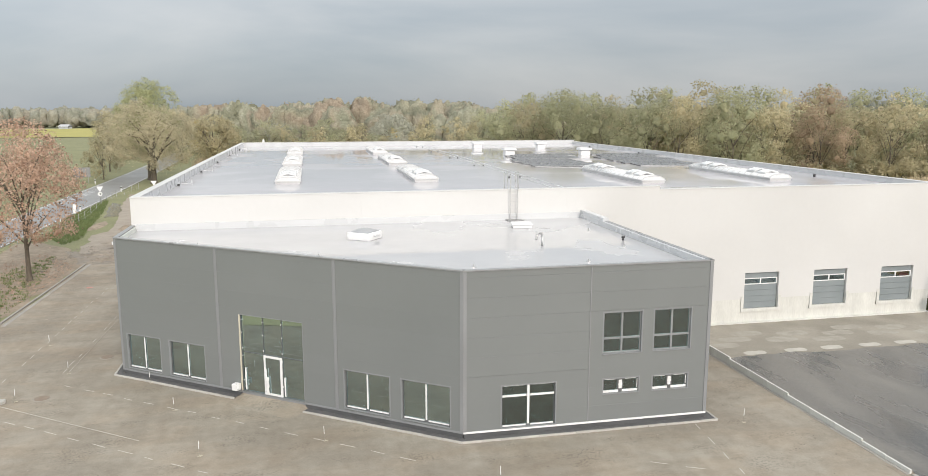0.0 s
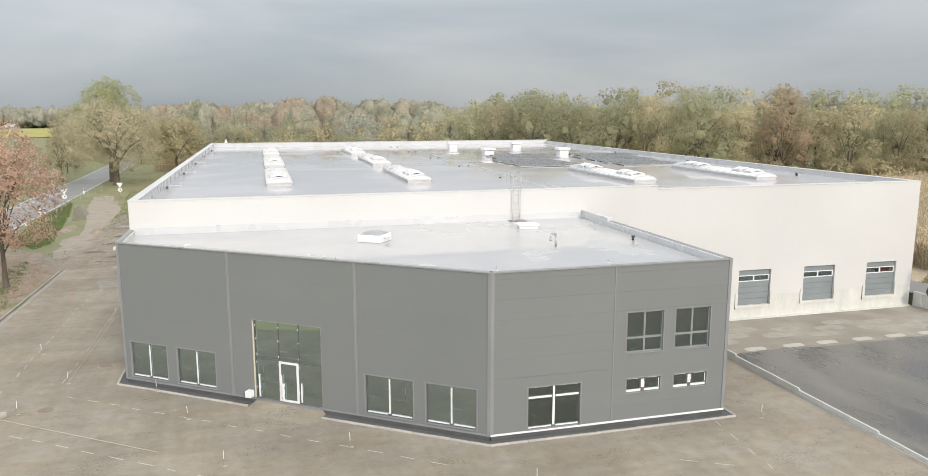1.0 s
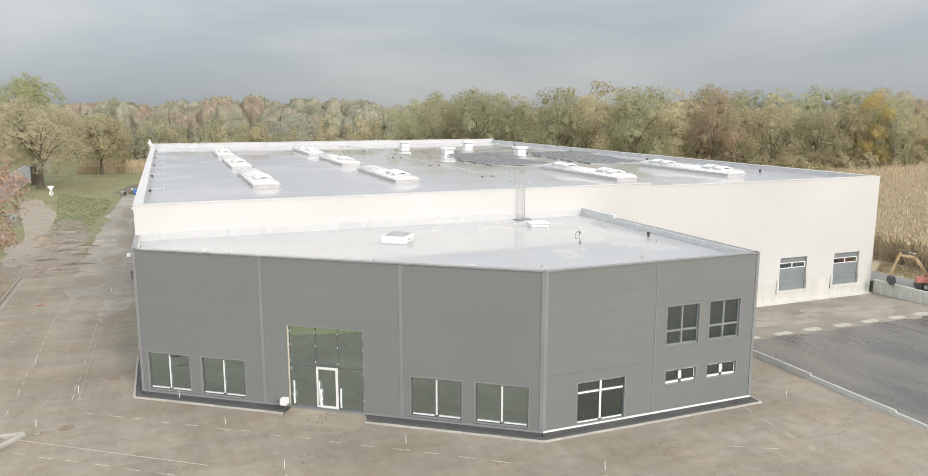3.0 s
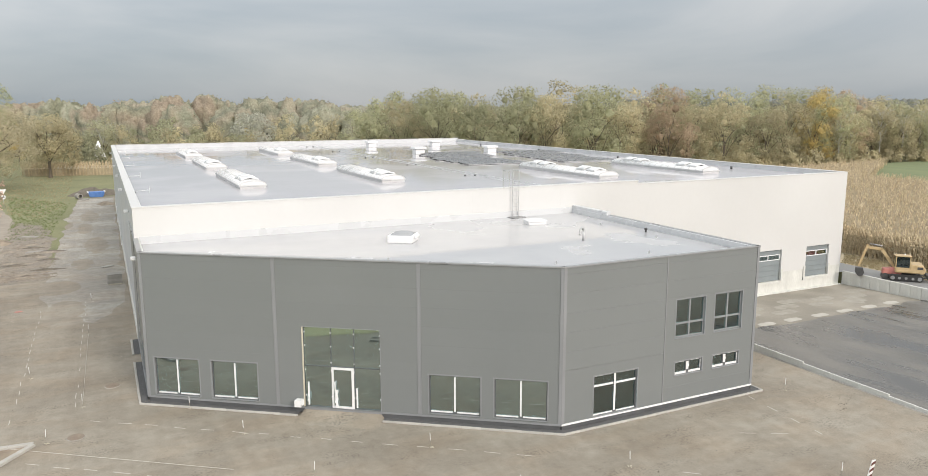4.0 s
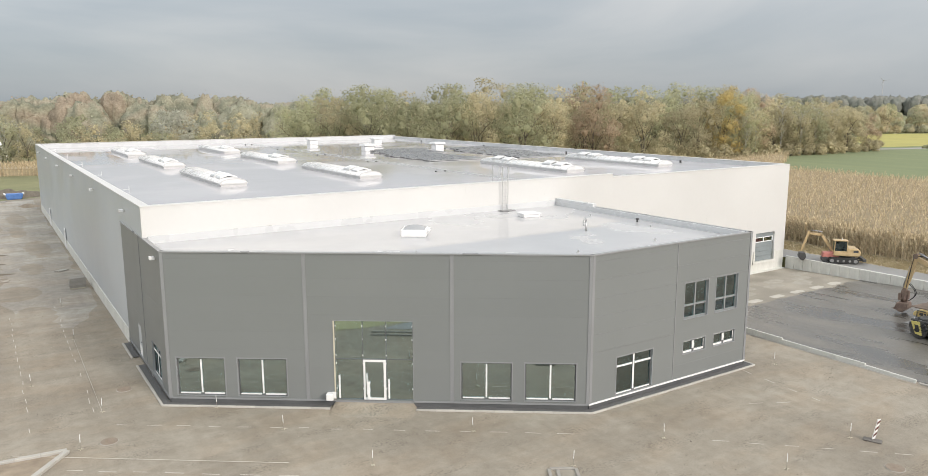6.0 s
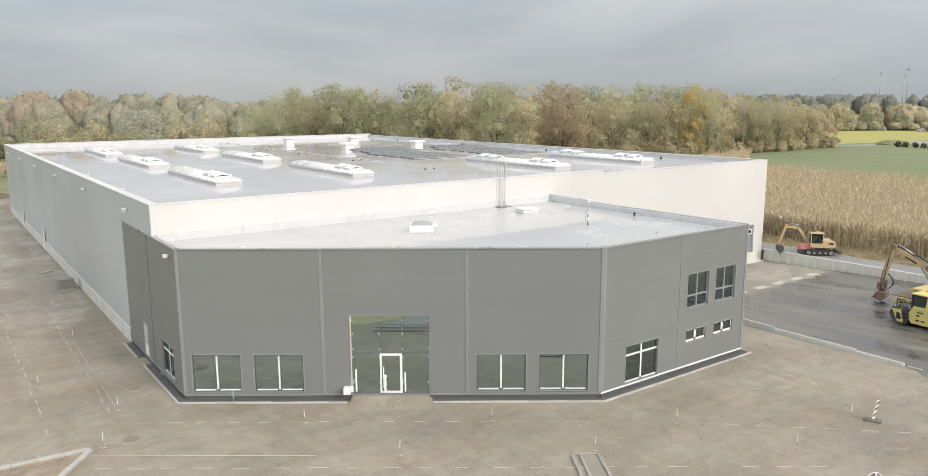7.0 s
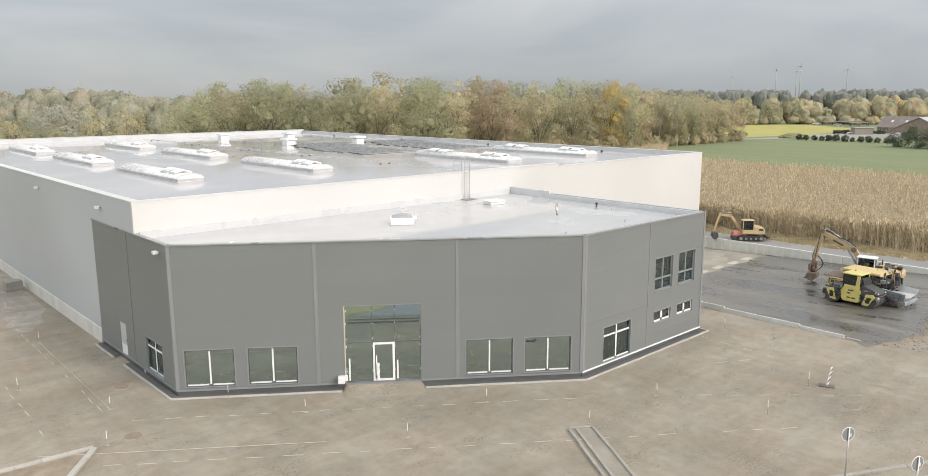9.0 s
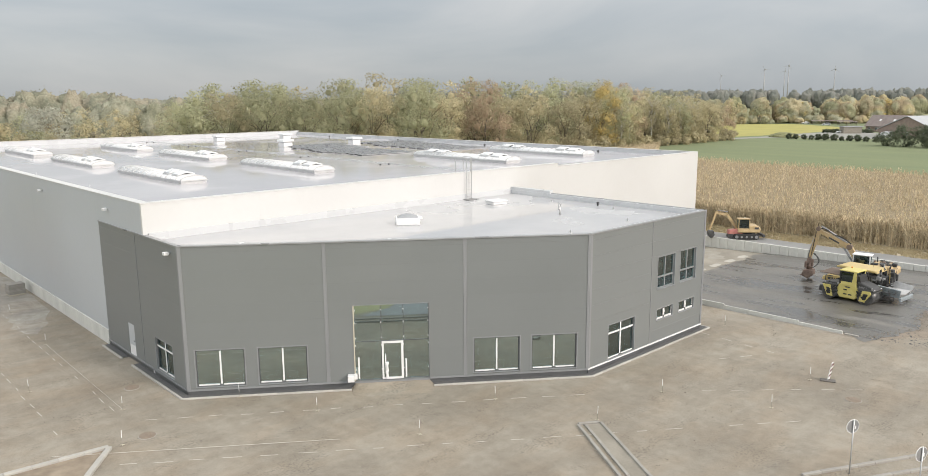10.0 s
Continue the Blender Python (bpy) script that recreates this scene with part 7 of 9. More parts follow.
tufts("lane_stubble", "straw stubble between lane and maize", [(55.8, -10), (60.0, -10), (60.2, 58), (55.8, 55)], 9000, 0.16, M_DRYWEED, 7, z=0.32)

# ---- machines on the yard ----


def wheel(parent, x, y, z, r, w, rim_mat, name="wheel"):
    bm = bmesh.new()
    rod(bm, (x, y - w / 2, z), (x, y + w / 2, z), r, r, 20)
    soften(bm, 0.04)
    ob = part(name, bm, M_BLACK, parent)
    bm = bmesh.new()
    rod(bm, (x, y - w / 2 - 0.01, z), (x, y + w / 2 + 0.01, z), r * 0.52, r * 0.52, 14)
    rod(bm, (x, y - w / 2 - 0.05, z), (x, y + w / 2 + 0.05, z), r * 0.22, r * 0.22, 10)
    part("rim", bm, rim_mat, ob)
    return ob


def cab(parent, lo, hi, mat, name="cab"):
    """A glazed driver's cab: corner posts, roof, lower panels and panes."""
    (x0, y0, z0), (x1, y1, z1) = lo, hi
    zm = z0 + (z1 - z0) * 0.32
    bm = bmesh.new()
    for x, y in ((x0, y0), (x1, y0), (x0, y1), (x1, y1)):
        sx, sy = (0.09 if x == x0 else -0.09), (0.09 if y == y0 else -0.09)
        chunk(bm, (min(x, x + sx), min(y, y + sy), z0), (max(x, x + sx), max(y, y + sy), z1), 0.02)
    chunk(bm, (x0, y0, z0), (x1, y1, zm), 0.04)
    body = part(name, bm, mat, parent)
    bm = bmesh.new()
    chunk(bm, (x0 - 0.08, y0 - 0.06, z1), (x1 + 0.08, y1 + 0.06, z1 + 0.12), 0.05)
    part("cab_roof", bm, mat, body)
    for q in (((x0 + 0.09, y0 + 0.02, zm), (x1 - 0.09, y0 + 0.035, z1)), ((x0 + 0.09, y1 - 0.035, zm), (x1 - 0.09, y1 - 0.02, z1)),
              ((x0 + 0.02, y0 + 0.09, zm), (x0 + 0.035, y1 - 0.09, z1)), ((x1 - 0.035, y0 + 0.09, zm), (x1 - 0.02, y1 - 0.09, z1))):
        bm = bmesh.new()
        quad_box(bm, *q)
        part("pane", bm, M_MACHGLASS, body)
    bm = bmesh.new()
    cx, cy = (x0 + x1) / 2, (y0 + y1) / 2
    chunk(bm, (cx - 0.3, cy - 0.25, zm), (cx + 0.15, cy + 0.25, zm + 0.18), 0.05)
    chunk(bm, (cx - 0.35, cy - 0.22, zm + 0.1), (cx - 0.2, cy + 0.22, zm + 0.75), 0.05)
    part("seat", bm, M_DARK, body)
    return body


def arm_link(bm, a, b, w, h1, h2, hm=None):
    """A welded box girder from a to b in the x-z plane, deeper in the middle."""
    a, b = Vector((a[0], 0, a[1])), Vector((b[0], 0, b[1]))
    d = (b - a).normalized()
    up = Vector((-d.z, 0, d.x))
    mid = a.lerp(b, 0.45)
    hm = hm or max(h1, h2)
    ring = [a - up * h1 / 2, mid - up * hm / 2, b - up * h2 / 2, b + up * h2 / 2, mid + up * hm / 2, a + up * h1 / 2]
    prism(bm, [(p.x, p.z) for p in ring], -w / 2, w / 2)


M_DRUM = material("wet_drum_steel", grey(0.07), grey(0.16), rough=0.35, metal=0.4, scale=0.4, bump_scale=14)
M_HOPPER = material("pale_hopper_steel", grey(0.40), grey(0.58), rough=0.5, scale=0.4, bump_scale=9)
M_HOPPER2 = material("blue_grey_hopper_steel", (0.22, 0.26, 0.28), (0.34, 0.38, 0.40), rough=0.45, scale=0.4, bump_scale=9)
M_DECK = material("dusty_deck", (0.14, 0.10, 0.08), (0.24, 0.18, 0.14), rough=0.8, scale=0.4, bump_scale=9)


def hose_run(bm, a, b, sag, out, r=0.03, n=7):
    """A hanging hose from a to b."""
    a, b = Vector(a), Vector(b)
    pts = [a.lerp(b, k / n) + Vector((0, out, -sag)) * math.sin(math.pi * k / n) for k in range(n + 1)]
    for p, q in zip(pts, pts[1:]):
        rod(bm, p, q, r, r, 5, False)


def tandem_roller(at, turn):
    root = thing("tandem_roller", "lemon-yellow tandem roller with a glazed cab on the wet asphalt", "road roller", at, turn)
    for x in (-1.45, 1.45):
        bm = bmesh.new()
        rod(bm, (x, -0.78, 0.62), (x, 0.78, 0.62), 0.62, 0.62, 32)
        drum = part("drum", bm, M_DRUM, root, "dark wet steel roller drum")
        for y in (-0.80, 0.80):
            bm = bmesh.new()
            rod(bm, (x, y - 0.03, 0.62), (x, y + 0.03, 0.62), 0.50, 0.50, 24)
            part("drum_end", bm, M_DARK, drum)
            s = 1 if y > 0 else -1
            bm = bmesh.new()
            # a bent yellow bracket round the hub motor
            lean = 0.16 if x > 0 else -0.16
            ring = [(x - 0.26 - lean, 0.30), (x + 0.20 - lean, 0.26), (x + 0.36 + lean, 1.02), (x + 0.24 + lean, 1.20), (x - 0.34 + lean, 1.16)]
            hole = [(x + (px - x) * 0.56, 0.74 + (pz - 0.76) * 0.52) for px, pz in ring]
            for i in range(5):
                j = (i + 1) % 5
                prism(bm, [ring[i], ring[j], hole[j], hole[i]], y + s * 0.06 - 0.05, y + s * 0.06 + 0.05)
            part("fork", bm, M_LEMON, root)
            bm = bmesh.new()
            rod(bm, (x, y, 0.62), (x, y + s * 0.16, 0.62), 0.19, 0.16, 14)
            part("hub_motor", bm, M_BLACK, root)
            bm = bmesh.new()
            prism(bm, [(x - 0.2, 0.88), (x + 0.2, 0.88), (x + 0.24, 1.06), (x - 0.16, 1.06)], y + s * 0.09, y + s * 0.10)
            part("bracket_slot", bm, M_DARK, root)
        bm = bmesh.new()
        chunk(bm, (x - 0.66, -0.76, 1.14), (x + 0.66, 0.76, 1.30), 0.05)
        part("drum_frame", bm, M_DARK, root)
        bm = bmesh.new()
        quad_box(bm, (x - 0.02, -0.74, 1.02), (x + 0.62, 0.74, 1.06))
        part("scraper_bar", bm, M_STEEL, root)
    bm = bmesh.new()
    prism(bm, [(-0.62, 0.28), (0.62, 0.28), (0.80, 0.55), (0.86, 1.15), (0.62, 1.42), (-0.62, 1.42), (-0.86, 1.15), (-0.80, 0.55)], -0.74, 0.74)
    soften(bm, 0.06)
    part("chassis", bm, M_LEMON, root)
    for k, (x, z) in enumerate(((-0.15, 0.62), (-0.15, 0.98), (0.25, 0.62))):
        bm = bmesh.new()
        chunk(bm, (x - 0.14, -0.765, z - 0.05), (x + 0.14, -0.735, z + 0.05), 0.01)
        part("step", bm, M_BLACK, root)
    bm = bmesh.new()
    prism(bm, [(-1.9, 1.26), (-0.72, 1.26), (-0.72, 1.50), (-1.35, 1.42), (-1.9, 1.36)], -0.66, 0.66)
    soften(bm, 0.06)
    part("water_tank", bm, M_DARK, root)
    bm = bmesh.new()
    prism(bm, [(0.72, 1.22), (2.0, 1.22), (2.05, 1.34), (1.75, 1.50), (1.1, 1.72), (0.72, 1.80)], -0.66, 0.66)
    soften(bm, 0.07)
    hood = part("engine_hood", bm, M_DARK, root)
    for k in range(5):
        bm = bmesh.new()
        quad_box(bm, (0.90 + 0.14 * k, -0.68, 1.30), (0.94 + 0.14 * k, -0.655, 1.46))
        part("louvre", bm, M_STEEL, hood)
    body = cab(root, (-0.66, -0.74, 1.25), (0.66, 0.74, 2.48), M_LEMON)
    for y in (-0.75, 0.72):
        # the front frame is black, the rear pillar broad and yellow
        bm = bmesh.new()
        chunk(bm, (-0.69, y, 1.45), (-0.56, y + 0.03, 2.49), 0.01)
        chunk(bm, (-0.56, y, 2.38), (0.36, y + 0.03, 2.49), 0.01)
        part("door_frame", bm, M_BLACK, body)
        bm = bmesh.new()
        prism(bm, [(0.30, 1.3), (0.67, 1.3), (0.67, 2.5), (0.44, 2.5)], y, y + 0.03)
        part("rear_pillar", bm, M_LEMON, body)
    bm = bmesh.new()
    prism(bm, [(0.68, 1.62), (1.0, 1.64), (0.84, 2.2), (0.68, 2.3)], -0.6, 0.6)
    part("air_filter_box", bm, M_BLACK, root)
    rnd = random.Random(19)
    for k in range(26):
        x = rnd.choice((-1.0, 1.0)) * rnd.uniform(0.75, 2.0)
        y, z = rnd.choice((-1.0, 1.0)) * rnd.uniform(0.60, 0.78), rnd.uniform(0.95, 1.45)
        bm = bmesh.new()
        sx, sz = rnd.uniform(0.04, 0.14), rnd.uniform(0.03, 0.11)
        chunk(bm, (x - sx, y - 0.06, z - sz), (x + sx, y + 0.06, z + sz), 0.015)
        part("valve_block", bm, rnd.choice((M_DARK, M_BLACK, M_DARK, M_STEEL)), root)
    for k in range(14):
        x = rnd.choice((-1.0, 1.0))
        bm = bmesh.new()
        hose_run(bm, (x * rnd.uniform(0.7, 1.0), -0.80, rnd.uniform(0.7, 1.3)), (x * rnd.uniform(1.5, 2.0), -0.80, rnd.uniform(0.7, 1.25)), 0.25, -0.1, 0.025)
        part("hose", bm, M_BLACK, root)
    for x in (-1.92, 2.06):
        for y in (-0.55, 0.55):
            bm = bmesh.new()
            rod(bm, (x - 0.03, y, 1.30), (x + 0.03, y, 1.30), 0.055, 0.055, 10)
            part("headlight", bm, M_WHITEPAINT, root)
    for y in (-0.86, 0.86):
        bm = bmesh.new()
        rod(bm, (0.66, y * 0.86, 2.2), (0.80, y, 2.2), 0.015, 0.015, 5)
        chunk(bm, (0.78, y - 0.08, 2.0), (0.82, y + 0.08, 2.3), 0.01)
        part("mirror", bm, M_BLACK, root)
    for x in (-0.75, 0.75):
        bm = bmesh.new()
        for d in (-0.1, 0.0, 0.1):
            hose_run(bm, (x * 0.9, d, 0.75), (x * 1.6, d, 1.1), 0.25, -0.3, 0.03)
        part("hose", bm, M_BLACK, root)
    bm = bmesh.new()
    rod(bm, (-0.3, 0.4, 2.58), (-0.3, 0.4, 2.72), 0.06, 0.05, 8)
    part("beacon", bm, material("orange_lens", (0.6, 0.22, 0.02), (0.7, 0.28, 0.03), rough=0.3), root)
    bm = bmesh.new()
    quad_box(bm, (-0.22, -0.748, 1.16), (0.22, -0.742, 1.26))
    part("lettering_bar", bm, M_DARK, root)
    return root


def paver(at, turn):
    root = thing("asphalt_paver", "orange-yellow and black asphalt paver with a canopy and grey hopper", "asphalt paver", at, turn)
    for y in (-0.95, 0.95):
        bm = bmesh.new()
        prism(bm, [(-1.7, 0.1), (1.4, 0.1), (1.75, 0.4), (1.5, 0.78), (-1.8, 0.78), (-2.05, 0.42)], y - 0.16, y + 0.16)
        soften(bm, 0.04)
        track = part("crawler_track", bm, M_BLACK, root)
        for x in (-1.6, -0.8, 0.0, 0.8, 1.4):
            bm = bmesh.new()
            rod(bm, (x, y - 0.19, 0.42), (x, y + 0.19, 0.42), 0.2, 0.2, 10)
            part("roller", bm, M_STEEL, track)
    bm = bmesh.new()
    chunk(bm, (-2.0, -0.95, 0.7), (1.3, 0.95, 1.45), 0.05)
    part("body", bm, M_DARK, root)
    bm = bmesh.new()
    prism(bm, [(0.0, 1.42), (1.35, 1.42), (1.35, 1.75), (0.9, 2.0), (0.0, 2.0)], -0.95, 0.95)
    soften(bm, 0.06)
    hood = part("engine_cover", bm, M_DARK, root)
    for k in range(6):
        bm = bmesh.new()
        quad_box(bm, (0.1 + 0.18 * k, -0.965, 1.5), (0.2 + 0.18 * k, -0.94, 1.85))
        part("louvre", bm, M_STEEL, hood)
    bm = bmesh.new()
    prism(bm, [(-2.15, 2.26), (0.85, 2.26), (1.08, 2.20), (0.92, 2.44), (-2.0, 2.48), (-2.22, 2.36)], -1.05, 1.05)
    soften(bm, 0.04)
    part("canopy", bm, M_YELL, root)
    for x in (-1.8, 0.6):
        for y in (-0.92, 0.92):
            bm = bmesh.new()
            rod(bm, (x, y, 1.4), (x, y, 2.28), 0.045, 0.045, 6)
            part("canopy_post", bm, M_DARK, root)
    for y in (-0.6, 0.6):
        bm = bmesh.new()
        chunk(bm, (-1.6, y - 0.28, 1.5), (-1.1, y + 0.28, 1.68), 0.04)
        chunk(bm, (-1.7, y - 0.28, 1.6), (-1.55, y + 0.28, 2.08), 0.04)
        part("seat", bm, M_DARK, root)
        bm = bmesh.new()
        chunk(bm, (-0.95, y - 0.3, 1.42), (-0.7, y + 0.3, 1.95), 0.04)
        part("console", bm, M_DARK, root)
    # the rear flank panel with its lettering
    bm = bmesh.new()
    prism(bm, [(-3.25, 1.05), (-1.55, 0.85), (-1.45, 1.55), (-2.7, 1.62), (-3.2, 1.35)], -1.24, -1.02)
    soften(bm, 0.05)
    flank = part("flank_panel", bm, M_YELL, root, "orange-yellow rear flank panel")
    for k, (x0, x1) in enumerate(((-2.75, -2.5), (-2.44, -2.28), (-2.22, -2.12), (-2.06, -1.86))):
        bm = bmesh.new()
        quad_box(bm, (x0, -1.25, 1.16), (x1, -1.238, 1.36))
        part("lettering_bar", bm, M_DARK, flank)
    bm = bmesh.new()
    chunk(bm, (-3.5, -1.15, 1.62), (-1.9, 1.15, 1.69), 0.02)
    part("rear_deck", bm, M_DECK, root, "brown dusty rear step deck")
    for s in (-1, 1):
        tilt = Matrix.Translation((0, s * 1.0, 0.7)) @ pose(0, 0, 0, -s * 24, 0, 0) @ Matrix.Translation((0, -s * 1.0, -0.7))
        bm = bmesh.new()
        prism(bm, [(1.35, 0.7), (2.9, 0.55), (3.1, 1.30), (1.35, 1.50)], s * 1.02 - 0.04, s * 1.02 + 0.04, tilt)
        wing = part("hopper_wing", bm, M_HOPPER if s > 0 else M_HOPPER2, root, "pale worn hopper wing" if s > 0 else "blue-grey hopper wing")
        for x in (1.7, 2.2, 2.7):
            bm = bmesh.new()
            quad_box(bm, (x - 0.03, s * 1.06 - 0.03, 0.68), (x + 0.03, s * 1.06 + 0.03, 1.3), tilt)
            part("wing_rib", bm, M_STEEL, wing)
        bm = bmesh.new()
        quad_box(bm, (1.35, min(s * 0.06, s * 1.0), 0.72), (3.0, max(s * 0.06, s * 1.0), 0.78), pose(0, 0, 0, s * 9, 0, 0))
        part("hopper_floor", bm, M_HOPPER, root)
        bm = bmesh.new()
        arm_link(bm, (-2.9, 0.45), (0.4, 0.75), 0.14, 0.2, 0.16)
        bm.transform(pose(0, s * 1.28, 0))
        part("tow_arm", bm, M_STEEL, root)
        bm = bmesh.new()
        rod(bm, (3.0, s * 0.5, 0.42), (3.0, s * 1.0, 0.42), 0.13, 0.13, 10)
        part("push_roller", bm, M_STEEL, root)
    bm = bmesh.new()
    chunk(bm, (2.95, -1.15, 0.30), (3.12, 1.15, 0.62), 0.03)
    part("hopper_apron", bm, M_HOPPER2, root)
    bm = bmesh.new()
    chunk(bm, (-3.3, -1.5, 0.12), (-2.5, 1.5, 0.6), 0.04)
    screed = part("screed", bm, M_DARK, root)
    bm = bmesh.new()
    chunk(bm, (-3.7, -1.5, 0.35), (-3.3, 1.5, 0.42), 0.01)
    part("walkway", bm, M_STEEL, screed)
    for s in (-1, 1):
        bm = bmesh.new()
        rod(bm, (-2.9, s * 1.3, 0.6), (-2.9, s * 1.3, 1.5), 0.035, 0.035, 6)
        rod(bm, (-2.9, s * 1.3, 1.5), (-2.3, s * 1.3, 1.5), 0.035, 0.035, 6)
        part("hand_rail", bm, M_DARK, screed)
    bm = bmesh.new()
    rod(bm, (0.9, 0.7, 1.7), (0.9, 0.7, 2.75), 0.06, 0.05, 8)
    part("exhaust", bm, M_STEEL, root)
    for y in (-0.8, 0.8):
        bm = bmesh.new()
        rod(bm, (1.2, y, 1.7), (1.3, y * 1.1, 2.5), 0.02, 0.02, 5)
        chunk(bm, (1.26, y * 1.1 - 0.1, 2.4), (1.34, y * 1.1 + 0.1, 2.62), 0.02)
        part("work_lamp", bm, M_BLACK, root)
    rnd = random.Random(9)
    for k in range(30):
        x, y = rnd.uniform(-2.0, 1.6), rnd.choice((-1.0, -1.0, 1.0)) * rnd.uniform(0.9, 1.12)
        z = rnd.uniform(0.75, 1.95)
        bm = bmesh.new()
        sx, sz = rnd.uniform(0.05, 0.22), rnd.uniform(0.05, 0.18)
        chunk(bm, (x - sx, y - 0.12, z - sz), (x + sx, y + 0.12, z + sz), 0.02)
        part("service_box", bm, rnd.choice((M_DARK, M_STEEL, M_BLACK, M_DARK, M_YELL)), root)
    for k in range(34):
        x, y, z = rnd.uniform(0.1, 1.9), rnd.uniform(-1.0, 1.0), rnd.uniform(1.7, 2.25)
        bm = bmesh.new()
        sx, sy, sz = rnd.uniform(0.04, 0.16), rnd.uniform(0.04, 0.2), rnd.uniform(0.04, 0.2)
        chunk(bm, (x - sx, y - sy, 1.5), (x + sx, y + sy, z + sz), 0.02)
        part("control_box", bm, rnd.choice((M_DARK, M_BLACK, M_BLACK, M_DARK, M_STEEL)), root)
    for k in range(9):
        x, y = rnd.uniform(0.2, 1.9), rnd.uniform(-1.1, 1.1)
        bm = bmesh.new()
        rod(bm, (x, y, 1.5), (x + rnd.uniform(-0.2, 0.2), y + rnd.uniform(-0.15, 0.15), rnd.uniform(2.1, 2.7)), 0.02, 0.02, 5)
        part("handrail", bm, rnd.choice((M_DARK, M_STEEL, M_YELL)), root)
    # a steel mesh step frame before the hopper
    bm = bmesh.new()
    for k in range(5):
        rod(bm, (1.6 + 0.3 * k, -1.75, 0.45), (1.6 + 0.3 * k, -1.75, 1.0), 0.025, 0.025, 5)
        rod(bm, (1.6 + 0.3 * k, -1.75, 1.0), (1.6 + 0.3 * k, -1.15, 1.05), 0.02, 0.02, 5)
    for z in (0.45, 0.72, 1.0):
        rod(bm, (1.55, -1.75, z), (2.85, -1.75, z), 0.03, 0.03, 5)
    part("step_frame", bm, M_DARK, root)
    for k in range(26):
        bm = bmesh.new()
        hose_run(bm, (rnd.uniform(-0.4, 0.8), rnd.uniform(-1.1, 0.4), rnd.uniform(1.3, 2.0)), (rnd.uniform(1.0, 2.0), rnd.uniform(-1.2, 0.4), rnd.uniform(0.9, 1.9)), 0.3, -0.12, 0.03)
        part("hose", bm, M_BLACK, root)
    for k in range(12):
        bm = bmesh.new()
        hose_run(bm, (rnd.uniform(-2, 0), -1.12, rnd.uniform(0.9, 1.7)), (rnd.uniform(0.2, 1.7), -1.1, rnd.uniform(0.8, 1.8)), 0.28, -0.12, 0.028)
        part("hose", bm, M_BLACK, root)
    return root


M_ATTACH = material("rusty_attachment", (0.10, 0.065, 0.05), (0.26, 0.19, 0.155), rough=0.7, scale=0.3)


